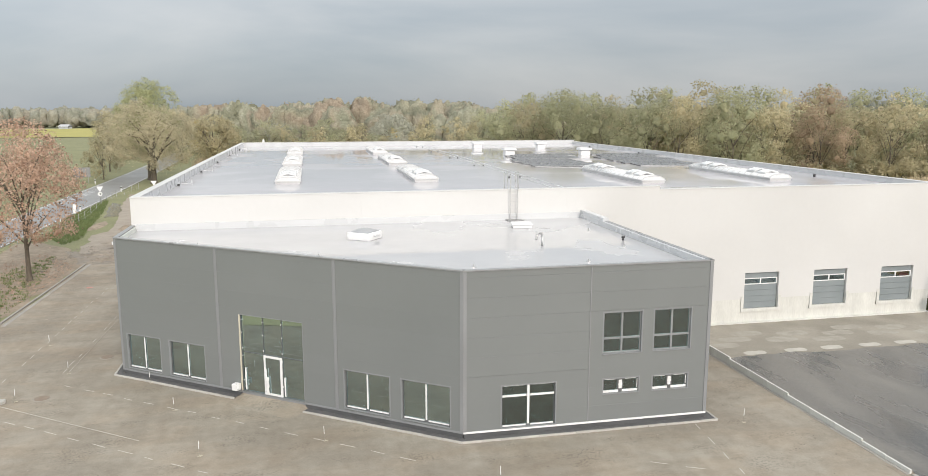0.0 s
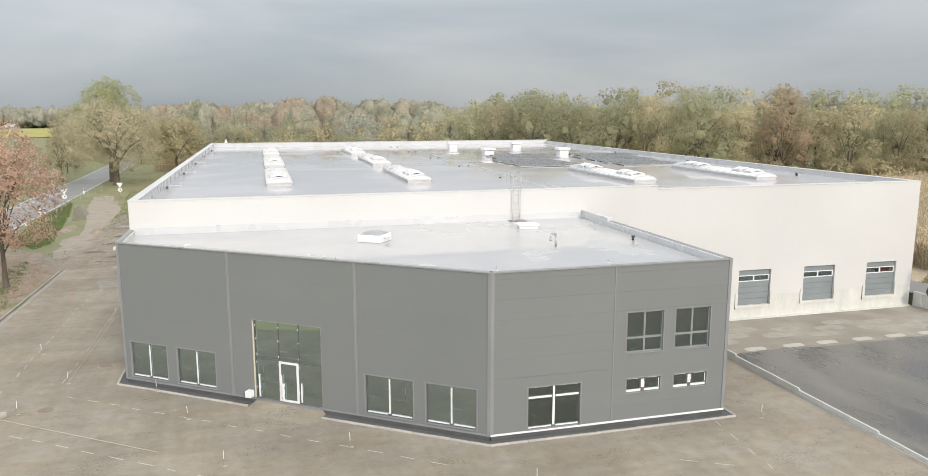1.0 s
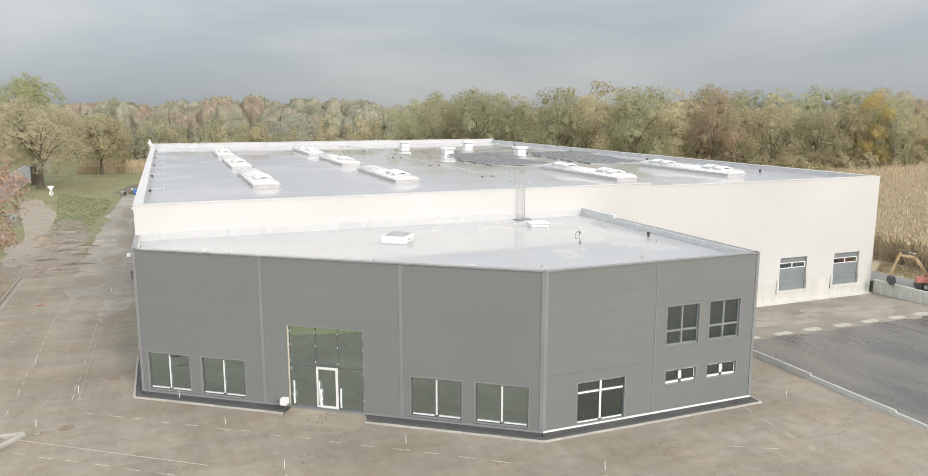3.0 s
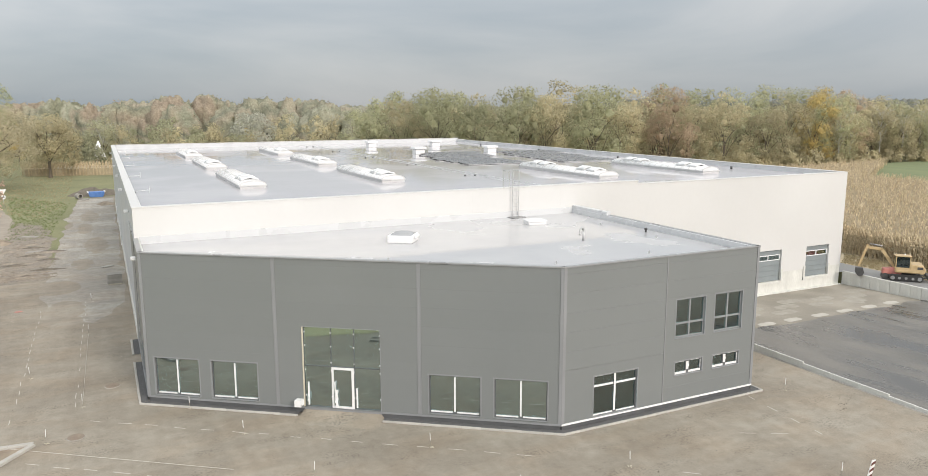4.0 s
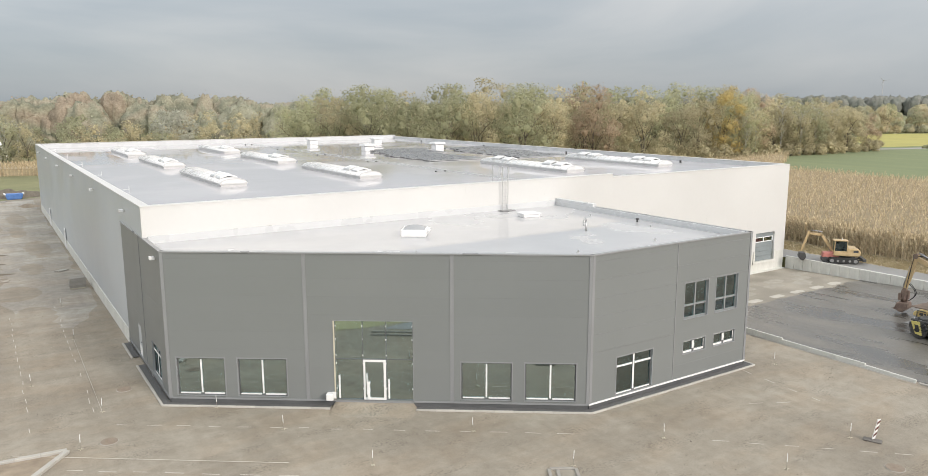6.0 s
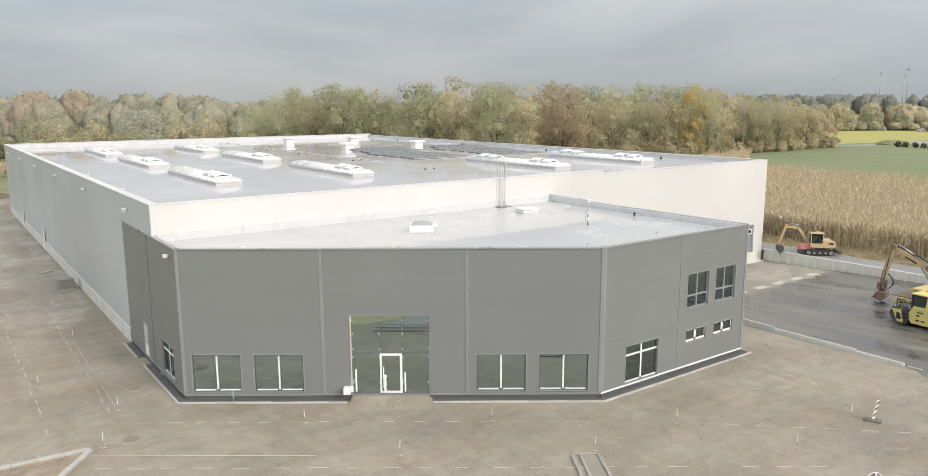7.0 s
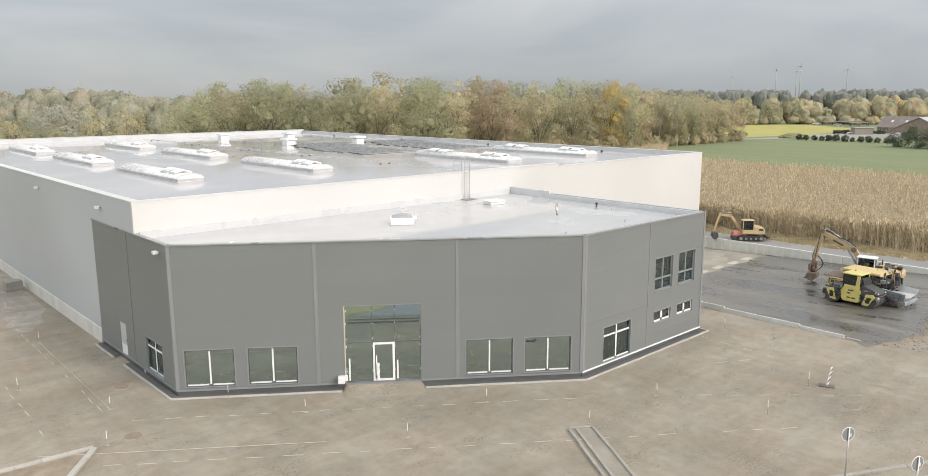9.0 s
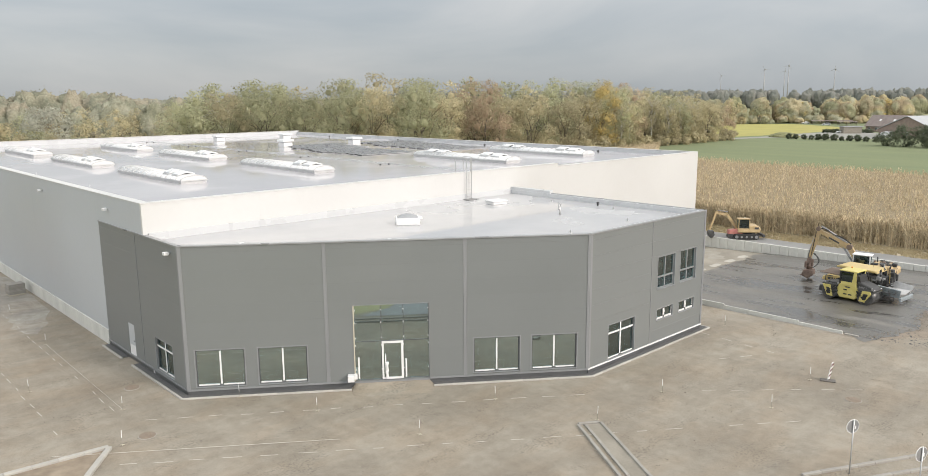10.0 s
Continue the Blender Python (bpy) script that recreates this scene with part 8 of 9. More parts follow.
def wheeled_excavator(at, turn):
    root = thing("wheeled_excavator", "dusty yellow wheeled excavator with a white cab, bucket on the ground", "excavator", at, turn)
    bm = bmesh.new()
    chunk(bm, (-1.5, -0.6, 0.55), (1.5, 0.6, 0.95), 0.05)
    for x in (-1.3, 1.3):
        rod(bm, (x, -1.0, 0.55), (x, 1.0, 0.55), 0.12, 0.12, 8)
    part("undercarriage", bm, M_DARK, root)
    for x in (-1.3, 1.3):
        for y in (-0.95, 0.95):
            wheel(root, x, y, 0.52, 0.52, 0.5, M_YELL2)
    bm = bmesh.new()
    chunk(bm, (1.75, -1.2, 0.25), (1.95, 1.2, 0.6), 0.04)
    part("dozer_blade", bm, M_DARK, root)
    bm = bmesh.new()
    rod(bm, (0, 0, 0.95), (0, 0, 1.12), 0.6, 0.6, 18)
    part("slew_ring", bm, M_DARK, root)
    bm = bmesh.new()
    prism(bm, [(-2.0, 1.12), (1.05, 1.12), (1.05, 1.4), (-0.3, 1.5), (-0.4, 2.05), (-1.9, 2.0), (-2.15, 1.7)], -1.2, 1.2)
    soften(bm, 0.07)
    part("upper_body", bm, M_YELL2, root)
    bm = bmesh.new()
    chunk(bm, (-2.4, -1.2, 1.15), (-1.9, 1.2, 1.8), 0.12)
    part("counterweight", bm, M_YELL2, root)
    rnd = random.Random(29)
    for k in range(16):
        x, y, z = rnd.uniform(-2.2, -0.3), rnd.uniform(-1.1, 1.1), rnd.uniform(1.98, 2.12)
        bm = bmesh.new()
        sx, sy = rnd.uniform(0.08, 0.3), rnd.uniform(0.08, 0.3)
        chunk(bm, (x - sx, y - sy, 1.9), (x + sx, y + sy, z + 0.05), 0.02)
        part("hood_fitting", bm, rnd.choice((M_DARK, M_BLACK, M_DECK, M_DARK)), root)
    for s in (-1, 1):
        bm = bmesh.new()
        quad_box(bm, (-1.7, s * 1.2 - 0.01, 1.3), (-0.6, s * 1.2 + 0.01, 1.8))
        part("service_grille", bm, M_DARK, root)
    cab(root, (-0.35, 0.25, 1.15), (1.05, 1.2, 2.75), M_WHITEPAINT)
    bm = bmesh.new()
    arm_link(bm, (0.6, 1.55), (1.6, 3.2), 0.30, 0.36, 0.40, 0.48)
    part("boom_base", bm, M_YELL2, root)
    bm = bmesh.new()
    arm_link(bm, (1.6, 3.2), (4.35, 4.5), 0.28, 0.40, 0.28, 0.44)
    boom = part("boom", bm, M_YELL2, root)
    bm = bmesh.new()
    quad_box(bm, (2.4, 0.142, 3.62), (3.4, 0.15, 3.76), Matrix.Translation((2.9, 0, 3.7)) @ pose(0, 0, 0, 0, -25.3, 0) @ Matrix.Translation((-2.9, 0, -3.7)))
    part("lettering_bar", bm, M_DARK, boom)
    bm = bmesh.new()
    arm_link(bm, (4.2, 4.75), (4.85, 1.75), 0.24, 0.30, 0.22, 0.38)
    part("stick", bm, M_YELL2, root)
    for p, q in (((1.75, 3.55), (2.75, 4.02)), ((2.75, 4.12), (3.95, 4.80)), ((4.60, 3.7), (4.95, 2.1)), ((0.95, 1.45), (2.0, 2.95))):
        bm = bmesh.new()
        rod(bm, (p[0], 0, p[1]), (q[0], 0, q[1]), 0.09, 0.09, 8)
        rod(bm, (p[0] + (q[0] - p[0]) * 0.5, 0, p[1] + (q[1] - p[1]) * 0.5), (q[0] + (q[0] - p[0]) * 0.12, 0, q[1] + (q[1] - p[1]) * 0.12), 0.05, 0.05, 8)
        part("hydraulic_ram", bm, M_STEEL, root)
    for x, z, r in ((0.75, 1.75, 0.2), (1.6, 3.2, 0.24), (4.28, 4.6, 0.2), (4.85, 1.8, 0.14)):
        bm = bmesh.new()
        rod(bm, (x, -0.2, z), (x, 0.2, z), r, r, 14)
        part("pivot_pin", bm, M_DECK, root)
    for off_y in (-0.1, 0.02, 0.12):
        bm = bmesh.new()
        hose_run(bm, (1.5, off_y, 3.5), (3.0, off_y, 4.2), -0.12, 0.0, 0.025)
        hose_run(bm, (3.0, off_y, 4.2), (4.4, off_y, 4.5), -0.3, 0.05, 0.025)
        hose_run(bm, (4.4, off_y, 4.5), (4.75, off_y, 1.9), 0.0, 0.1, 0.025)
        part("hose", bm, M_BLACK, root)
    bm = bmesh.new()
    chunk(bm, (4.7, -0.22, 1.3), (5.05, 0.22, 1.75), 0.03)
    rod(bm, (4.88, 0, 0.75), (4.88, 0, 1.35), 0.16, 0.16, 10)
    part("tilt_rotator", bm, M_ATTACH, root)
    for x0, x1, z0, z1, y0 in ((4.55, 4.75, 1.0, 1.7, -0.3), (5.0, 5.2, 0.9, 1.5, 0.05), (4.62, 5.12, 0.72, 0.95, -0.35)):
        bm = bmesh.new()
        chunk(bm, (x0, y0, z0), (x1, y0 + 0.3, z1), 0.03)
        part("coupler", bm, M_ATTACH, root)
    bm = bmesh.new()
    prism(bm, [(4.45, 0.75), (5.2, 0.75), (5.35, 0.3), (5.05, 0.02), (4.75, 0.0), (4.4, 0.3)], -0.55, 0.55)
    soften(bm, 0.04)
    bucket = part("bucket", bm, M_ATTACH, root, "worn rusty steel bucket")
    for y in (-0.4, -0.13, 0.13, 0.4):
        bm = bmesh.new()
        prism(bm, [(5.3, 0.32), (5.5, 0.2), (5.25, 0.12)], y - 0.05, y + 0.05)
        part("tooth", bm, M_ATTACH, bucket)
    for y in (-0.12, 0.12):
        bm = bmesh.new()
        for k in range(8):
            a0, a1 = k / 8, (k + 1) / 8
            rod(bm, (4.55 - 0.5 * math.sin(a0 * 3.1), y, 2.3 - a0 * 1.4), (4.55 - 0.5 * math.sin(a1 * 3.1), y, 2.3 - a1 * 1.4), 0.03, 0.03, 5, False)
        part("hose", bm, M_BLACK, root)
    bm = bmesh.new()
    rod(bm, (-0.6, -0.6, 2.0), (-0.6, -0.6, 2.5), 0.06, 0.06, 8)
    part("exhaust", bm, M_DARK, root)
    for y in (-1.3, 1.35):
        bm = bmesh.new()
        chunk(bm, (0.85, y - 0.12, 2.0), (0.92, y + 0.12, 2.4), 0.02)
        rod(bm, (0.88, y * 0.9, 2.2), (0.88, y, 2.2), 0.02, 0.02, 5)
        part("mirror", bm, M_BLACK, root)
    return root


def midi_excavator(at, turn):
    root = thing("crawler_excavator", "dusty yellow and black crawler excavator parked on the lane", "excavator", at, turn)
    for y in (-0.85, 0.85):
        bm = bmesh.new()
        prism(bm, [(-1.3, 0.02), (1.3, 0.02), (1.52, 0.2), (1.52, 0.5), (1.3, 0.68), (-1.3, 0.68), (-1.52, 0.5), (-1.52, 0.2)], y - 0.24, y + 0.24)
        soften(bm, 0.04)
        tr = part("crawler_track", bm, M_BLACK, root)
        for x in (-1.2, -0.6, 0.0, 0.6, 1.2):
            bm = bmesh.new()
            rod(bm, (x, y - 0.27, 0.33), (x, y + 0.27, 0.33), 0.2 if abs(x) > 1 else 0.13, None, 12)
            part("track_roller", bm, M_STEEL, tr)
    bm = bmesh.new()
    chunk(bm, (-0.8, -0.6, 0.3), (0.8, 0.6, 0.72), 0.05)
    rod(bm, (0, 0, 0.7), (0, 0, 0.85), 0.5, 0.5, 16)
    part("undercarriage", bm, M_DARK, root)
    bm = bmesh.new()
    chunk(bm, (-2.25, -1.1, 0.3), (-1.9, 1.1, 0.62), 0.04)
    rod(bm, (-1.9, -0.6, 0.4), (-0.8, -0.5, 0.45), 0.08, 0.08, 6)
    rod(bm, (-1.9, 0.6, 0.4), (-0.8, 0.5, 0.45), 0.08, 0.08, 6)
    part("dozer_blade", bm, M_DARK, root)
    bm = bmesh.new()
    prism(bm, [(-1.55, 0.85), (1.0, 0.85), (1.0, 1.15), (-0.2, 1.25), (-0.3, 1.75), (-1.4, 1.72), (-1.7, 1.3)], -1.05, 1.05)
    soften(bm, 0.09)
    body = part("upper_body", bm, M_YELL2, root)
    bm = bmesh.new()
    quad_box(bm, (-1.4, 1.052, 1.3), (-0.9, 1.06, 1.55))
    part("lettering_bar", bm, M_DARK, body)
    cab(root, (-0.3, 0.05, 0.9), (1.05, 1.02, 2.5), M_YELL2)
    bm = bmesh.new()
    arm_link(bm, (0.95, 1.1), (2.3, 3.1), 0.2, 0.22, 0.25, 0.32)
    arm_link(bm, (2.15, 3.0), (3.7, 3.15), 0.2, 0.25, 0.2, 0.28)
    part("boom", bm, M_YELL2, root)
    bm = bmesh.new()
    arm_link(bm, (3.55, 3.4), (4.25, 1.1), 0.17, 0.23, 0.15, 0.24)
    part("stick", bm, M_YELL2, root)
    for p, q in (((1.1, 1.0), (1.75, 2.3)), ((2.2, 3.35), (3.4, 3.5))):
        bm = bmesh.new()
        rod(bm, (p[0], 0, p[1]), (q[0], 0, q[1]), 0.07, 0.05, 8)
        part("hydraulic_ram", bm, M_STEEL, root)
    bm = bmesh.new()
    prism(bm, [(3.85, 0.95), (4.45, 0.95), (4.55, 0.5), (4.25, 0.08), (3.95, 0.08), (3.7, 0.45)], -0.4, 0.4)
    soften(bm, 0.04)
    part("bucket", bm, M_DARK, root)
    bm = bmesh.new()
    rod(bm, (0.2, 0.5, 2.62), (0.2, 0.5, 2.75), 0.07, 0.06, 8)
    part("beacon", bm, M_WHITEPAINT, root)
    return root


tandem_roller((36.35, 29.15, yard_z(29.15) + 0.045), -97)
paver((38.6, 28.7, yard_z(28.7) + 0.045), -95)
wheeled_excavator((43.0, 30.2, yard_z(30.5) + 0.045), 98)
midi_excavator((54.2, 47.2, 0.335), 132).scale = (0.92, 0.92, 0.92)
rp = thing("trench_compactor", "red trench compactor standing before the crawler excavator", "compactor", (53.2, 47.9, 0.335), 132)
bm = bmesh.new()
prism(bm, [(-0.8, 0.55), (0.8, 0.55), (0.7, 1.05), (-0.4, 1.15), (-0.8, 0.95)], -0.42, 0.42)
soften(bm, 0.06)
part("body", bm, M_REDPAINT, rp)
for x in (-0.5, 0.5):
    bm = bmesh.new()
    rod(bm, (x, -0.42, 0.32), (x, 0.42, 0.32), 0.32, 0.32, 14)
    part("drum", bm, M_DARK, rp)

# ---- beside the hall ----
ps = thing("paver_stack", "stack of grey paving slabs on a pallet beside the hall", "paving slabs", (-12.75, 79.8, 0.012), 4)
bm = bmesh.new()
for k in range(3):
    quad_box(bm, (-0.62, -0.5 + k * 0.42, 0), (0.62, -0.38 + k * 0.42, 0.12))
part("pallet", bm, M_WOOD, ps)
for k in range(8):
    bm = bmesh.new()
    chunk(bm, (-0.64 + 0.02 * (k % 2), -0.52, 0.12 + k * 0.11), (0.64, 0.52 - 0.02 * (k % 3), 0.222 + k * 0.11), 0.012)
    part("slab_layer", bm, M_KERB, ps)


def mound(name, label, cx, cy, rx, ry, h, mat, seed):
    bm = bmesh.new()
    n, rings = 28, 9
    rows = []
    for j in range(rings + 1):
        r = j / rings
        row = []
        for i in range(n):
            a = i * math.tau / n
            wob = 1 + 0.25 * noise.noise((math.cos(a) * 1.5, math.sin(a) * 1.5, seed))
            x, y = rx * r * wob * math.cos(a), ry * r * wob * math.sin(a)
            z = h * (1 - r ** 1.6) * (0.8 + 0.5 * noise.noise((x * 0.6, y * 0.6, seed + 3))) - 0.05 * r
            row.append(bm.verts.new((x, y, max(z, -0.05))))
        rows.append(row)
    for r0, r1 in zip(rows, rows[1:]):
        for i in range(n):
            if r0 is rows[0]:
                continue
            bm.faces.new((r0[i], r0[(i + 1) % n], r1[(i + 1) % n], r1[i])).smooth = True
    bm.faces.new(rows[1])
    for v in rows[0]:
        bm.verts.remove(v)
    return solid(name, bm, mat, label, "mound", (cx, cy, 0.02))


M_DARKSOIL = material("dark_soil", (0.09, 0.078, 0.062), (0.20, 0.172, 0.138), rough=0.9, scale=1.0, bump=0.05, bump_scale=3, fine=0.5)
mound("soil_mound", "dark heap of soil at the end of the track", -14.6, 163.0, 5.2, 3.2, 1.7, M_DARKSOIL, 4)
mound("soil_mound", "low heap of soil beside the hall corner", -12.8, 146.5, 1.8, 2.5, 0.5, M_SOIL, 6)
mound("soil_mound", "small soil heap in the trench strip", -24.8, 108.6, 1.2, 1.6, 0.6, M_SOIL, 8)
mound("soil_mound", "low spoil ridge along the verge", -29.4, 112.0, 0.9, 5.0, 0.4, M_SOIL, 9)
rm = random.Random(17)
for k in range(22):
    x, y = rm.uniform(-24.2, -18.6), 86.0 + k * 0.95 + rm.uniform(-0.4, 0.4)
    ob = mound("mud_ridge", "low churned ridge of mud across the site edge", x, y, rm.uniform(1.0, 2.6), rm.uniform(0.18, 0.4), rm.uniform(0.12, 0.28), M_DARKSOIL if k % 3 == 1 else M_MUD, 20 + k)
    ob.rotation_euler.z = radians(rm.uniform(-14, 10))
bt = thing("blue_skip", "blue open skip with pale ends in front of the soil heap", "skip", (-14.5, 159.0, 0.02), 4)
bm = bmesh.new()
prism(bm, [(-1.1, 0.0), (1.1, 0.0), (1.45, 1.0), (-1.45, 1.0)], -0.7, 0.7)
soften(bm, 0.04)
part("trough", bm, M_BLUE, bt)
for x in (-1.42, 1.42):
    bm = bmesh.new()
    quad_box(bm, (x - 0.12, -0.72, 0.85), (x + 0.12, 0.72, 1.08))
    part("lip", bm, M_WHITEPAINT, bt)
bm = bmesh.new()
for k in range(18):
    a0, a1 = k * math.tau / 18, (k + 1) * math.tau / 18
    quad = []
    for r, y in ((0.5, -0.8), (0.5, 0.8)):
        quad.append([(r * math.cos(a), y, 0.5 + r * math.sin(a)) for a in (a0, a1)])
    bm.faces.new([bm.verts.new(p) for p in (quad[0][0], quad[0][1], quad[1][1], quad[1][0])])
    bm.faces.new([bm.verts.new(p) for p in ((0.38 * math.cos(a0), -0.8, 0.5 + 0.38 * math.sin(a0)), (0.38 * math.cos(a1), -0.8, 0.5 + 0.38 * math.sin(a1)), (0.38 * math.cos(a1), 0.8, 0.5 + 0.38 * math.sin(a1)), (0.38 * math.cos(a0), 0.8, 0.5 + 0.38 * math.sin(a0)))])
    for y in (-0.8, 0.8):
        bm.faces.new([bm.verts.new((r * math.cos(a), y, 0.5 + r * math.sin(a))) for r, a in ((0.38, a0), (0.38, a1), (0.5, a1), (0.5, a0))])
solid("concrete_pipe", bm, M_KERB, "short concrete pipe lying on the track", "pipe", (-17.4, 156.6, 0.01), 20)
for x, y, t in ((-20.6, 101.0, 10), (-22.2, 113.0, -20), (-16.4, 155.0, 70)):
    bm = bmesh.new()
    for k in range(4):
        chunk(bm, (-1.2 + 0.1 * k, -0.5 + 0.26 * k, 0.0), (1.2 - 0.05 * k, -0.27 + 0.26 * k, 0.10), 0.01)
    solid("plank_pile", bm, M_KERB, "few grey planks lying in the mud", "planks", (x, y, 0.02), t)

# ---- the roadside ----


def yield_sign(x, y, turn):
    root = thing("give_way_sign", "white give-way triangle over a round sign on a post", "road sign", (x, y, 0.02), turn, group="roadside signs")
    bm = bmesh.new()
    rod(bm, (0, 0, -0.2), (0, 0, 3.1), 0.04, 0.04, 8)
    part("post", bm, M_ALU, root)
    bm = bmesh.new()
    prism(bm, [(-0.55, 3.15), (0.55, 3.15), (0.0, 2.2)], -0.06, -0.04)
    part("triangle", bm, M_WHITEPAINT, root)
    bm = bmesh.new()
    rod(bm, (0, -0.06, 1.85), (0, -0.04, 1.85), 0.36, 0.36, 20)
    disc = part("disc", bm, M_WHITEPAINT, root)
    bm = bmesh.new()
    rod(bm, (0.05, -0.065, 1.85), (0.05, -0.061, 1.85), 0.16, 0.16, 12)
    part("symbol", bm, M_SIGNGREY, disc)


yield_sign(-35.4, 138.5, 12)
yield_sign(-28.3, 147.8, 12)


def delineator(x, y):
    root = thing("delineator_post", "white roadside delineator post with a black band", "marker post", (x, y, 0.02), 0, group="delineators")
    bm = bmesh.new()
    prism(bm, [(-0.09, -0.1), (0.09, -0.1), (0.09, 1.05), (-0.04, 1.1), (-0.09, 1.02)], -0.06, 0.06)
    post = part("post", bm, M_WHITEPAINT, root)
    bm = bmesh.new()
    quad_box(bm, (-0.093, -0.063, 0.72), (0.093, 0.063, 0.95))
    part("band", bm, M_BLACK, post)


for x, y in ((-36.3, 129.6), (-35.9, 118), (-46.3, 178), (-36.9, 160), (-43.6, 105)):
    delineator(x, y)
bm = bmesh.new()
chunk(bm, (-0.25, -0.1, 0), (0.25, 0.1, 1.5), 0.05)
solid("marker_board", bm, M_WHITEPAINT, "white rounded marker board at the roadside", "marker board", (-36.4, 127.0, 0.0))
fence = thing("wire_fence", "light wire fence on slim posts between road and trench", "fence", (-33.5, 100, 0))
prev = None
FENCE = ((-35.0, 98.5), (-33.2, 105.5), (-32.6, 111), (-32.9, 121), (-35.9, 142), (-35.3, 150), (-34.4, 164))
for k in range(18):
    f = k / 17 * 5.999
    (ax, ay), (bx, by) = FENCE[int(f)], FENCE[int(f) + 1]
    x, y = ax + (bx - ax) * (f % 1), ay + (by - ay) * (f % 1)
    bm = bmesh.new()
    rod(bm, (x + 33.5, y - 100, -0.1), (x + 33.5, y - 100, 1.35), 0.045, 0.045, 6)
    part("post", bm, M_ALU, fence)
    if prev:
        for z in (0.35, 0.8, 1.25):
            bm = bmesh.new()
            rod(bm, (prev[0] + 33.5, prev[1] - 100, z), (x + 33.5, y - 100, z), 0.012, 0.012, 4, False)
            part("wire", bm, M_ALU, fence)
    prev = (x, y)
sg = thing("direction_board", "large rectangular road sign seen on two posts", "road sign", (-49.4, 180, 0), 10)
bm = bmesh.new()
chunk(bm, (-1.7, -0.03, 1.4), (1.7, 0.03, 3.6), 0.02)
part("board", bm, M_SIGNGREY, sg)
for x in (-1.2, 1.2):
    bm = bmesh.new()
    rod(bm, (x, 0.06, -0.1), (x, 0.06, 3.5), 0.05, 0.05, 6)
    part("post", bm, M_ALU, sg)
# hatched island on the road
hatch = thing("road_hatching", "white diagonal hatching painted on the road", "road marking", (-42.6, 140, 0.052))
for k in range(9):
    bm = bmesh.new()
    y = k * 3.0
    bm.faces.new([bm.verts.new(p) for p in ((-0.9, y, 0), (-0.9, y + 0.5, 0), (0.9, y + 2.2, 0), (0.9, y + 1.7, 0))])
    part("stripe", bm, M_WHITEPAINT, hatch)
lines = thing("road_edge_lines", "white edge lines of the country road", "road marking", (0, 0, 0.052))
for inset, chain in ((-0.35, [(-33.8, 20), (-36.0, 98), (-36.6, 140), (-38.2, 195), (-44, 330)]), (0.35, [(-41, 20), (-43.2, 98), (-45.0, 160), (-46.0, 205), (-51, 330)])):
    bm = bmesh.new()
    prevv = None
    for x, y in chain:
        v = (bm.verts.new((x + inset, y, 0)), bm.verts.new((x + inset + 0.14, y, 0)))
        if prevv:
            bm.faces.new((prevv[0], prevv[1], v[1], v[0]))
        prevv = v
    part("edge_line", bm, M_WHITEPAINT, lines)

# ---- the distance ----


def farmhouse(at, turn, length, width, eaves, ridge, wall_mat, roof_mat, label, windows=4, lights=2):
    root = thing("farmhouse", label, "house", at, turn)
    bm = bmesh.new()
    prism(bm, [(-width / 2, 0), (width / 2, 0), (width / 2, eaves), (0, ridge - 0.15), (-width / 2, eaves)], -length / 2, length / 2)
    part("wall", bm, wall_mat, root)
    for s in (-1, 1):
        bm = bmesh.new()
        slope = (ridge - eaves) / (width / 2)
        o = 0.6
        prism(bm, [(0, ridge), (s * (width / 2 + o), eaves - slope * o), (s * (width / 2 + o), eaves - slope * o + 0.18), (0, ridge + 0.2)], -length / 2 - 0.5, length / 2 + 0.5)
        slab = part("roof", bm, roof_mat, root)
        for k in range(lights):
            bm = bmesh.new()
            t = 0.5
            y = -length / 2 + (k + 0.8) * length / (lights + 0.6)
            cx, cz = s * width / 4, (ridge + eaves) / 2 + 0.2
            quad_box(bm, (-0.6, y - 0.5, -0.02), (0.6, y + 0.5, 0.06), pose(cx, 0, cz, 0, s * math.degrees(math.atan(slope)), 0))
            part("roof_window", bm, M_WHITEPAINT, slab)
    for s in (-1, 1):
        for k in range(windows):
            y = -length / 2 + (k + 0.5) * length / windows
            bm = bmesh.new()
            x = s * width / 2
            quad_box(bm, (x - 0.05, y - 0.6, 1.0), (x + 0.05, y + 0.6, 2.4))
            w = part("window", bm, M_WHITEPAINT, root)
            bm = bmesh.new()
            quad_box(bm, (x - 0.07, y - 0.5, 1.1), (x + 0.07, y + 0.5, 2.3))
            part("pane", bm, M_FRAME, w)
    for s in (-1, 1):
        for k in range(3):
            bm = bmesh.new()
            x = (k - 1) * width / 3.6
            quad_box(bm, (x - 0.8, s * length / 2 - 0.05, 0.9), (x + 0.8, s * length / 2 + 0.05, 2.5))
            w = part("window", bm, M_WHITEPAINT, root)
            bm = bmesh.new()
            quad_box(bm, (x - 0.68, s * length / 2 - 0.07, 1.0), (x + 0.68, s * length / 2 + 0.07, 2.4))
            part("pane", bm, M_FRAME, w)
    return root


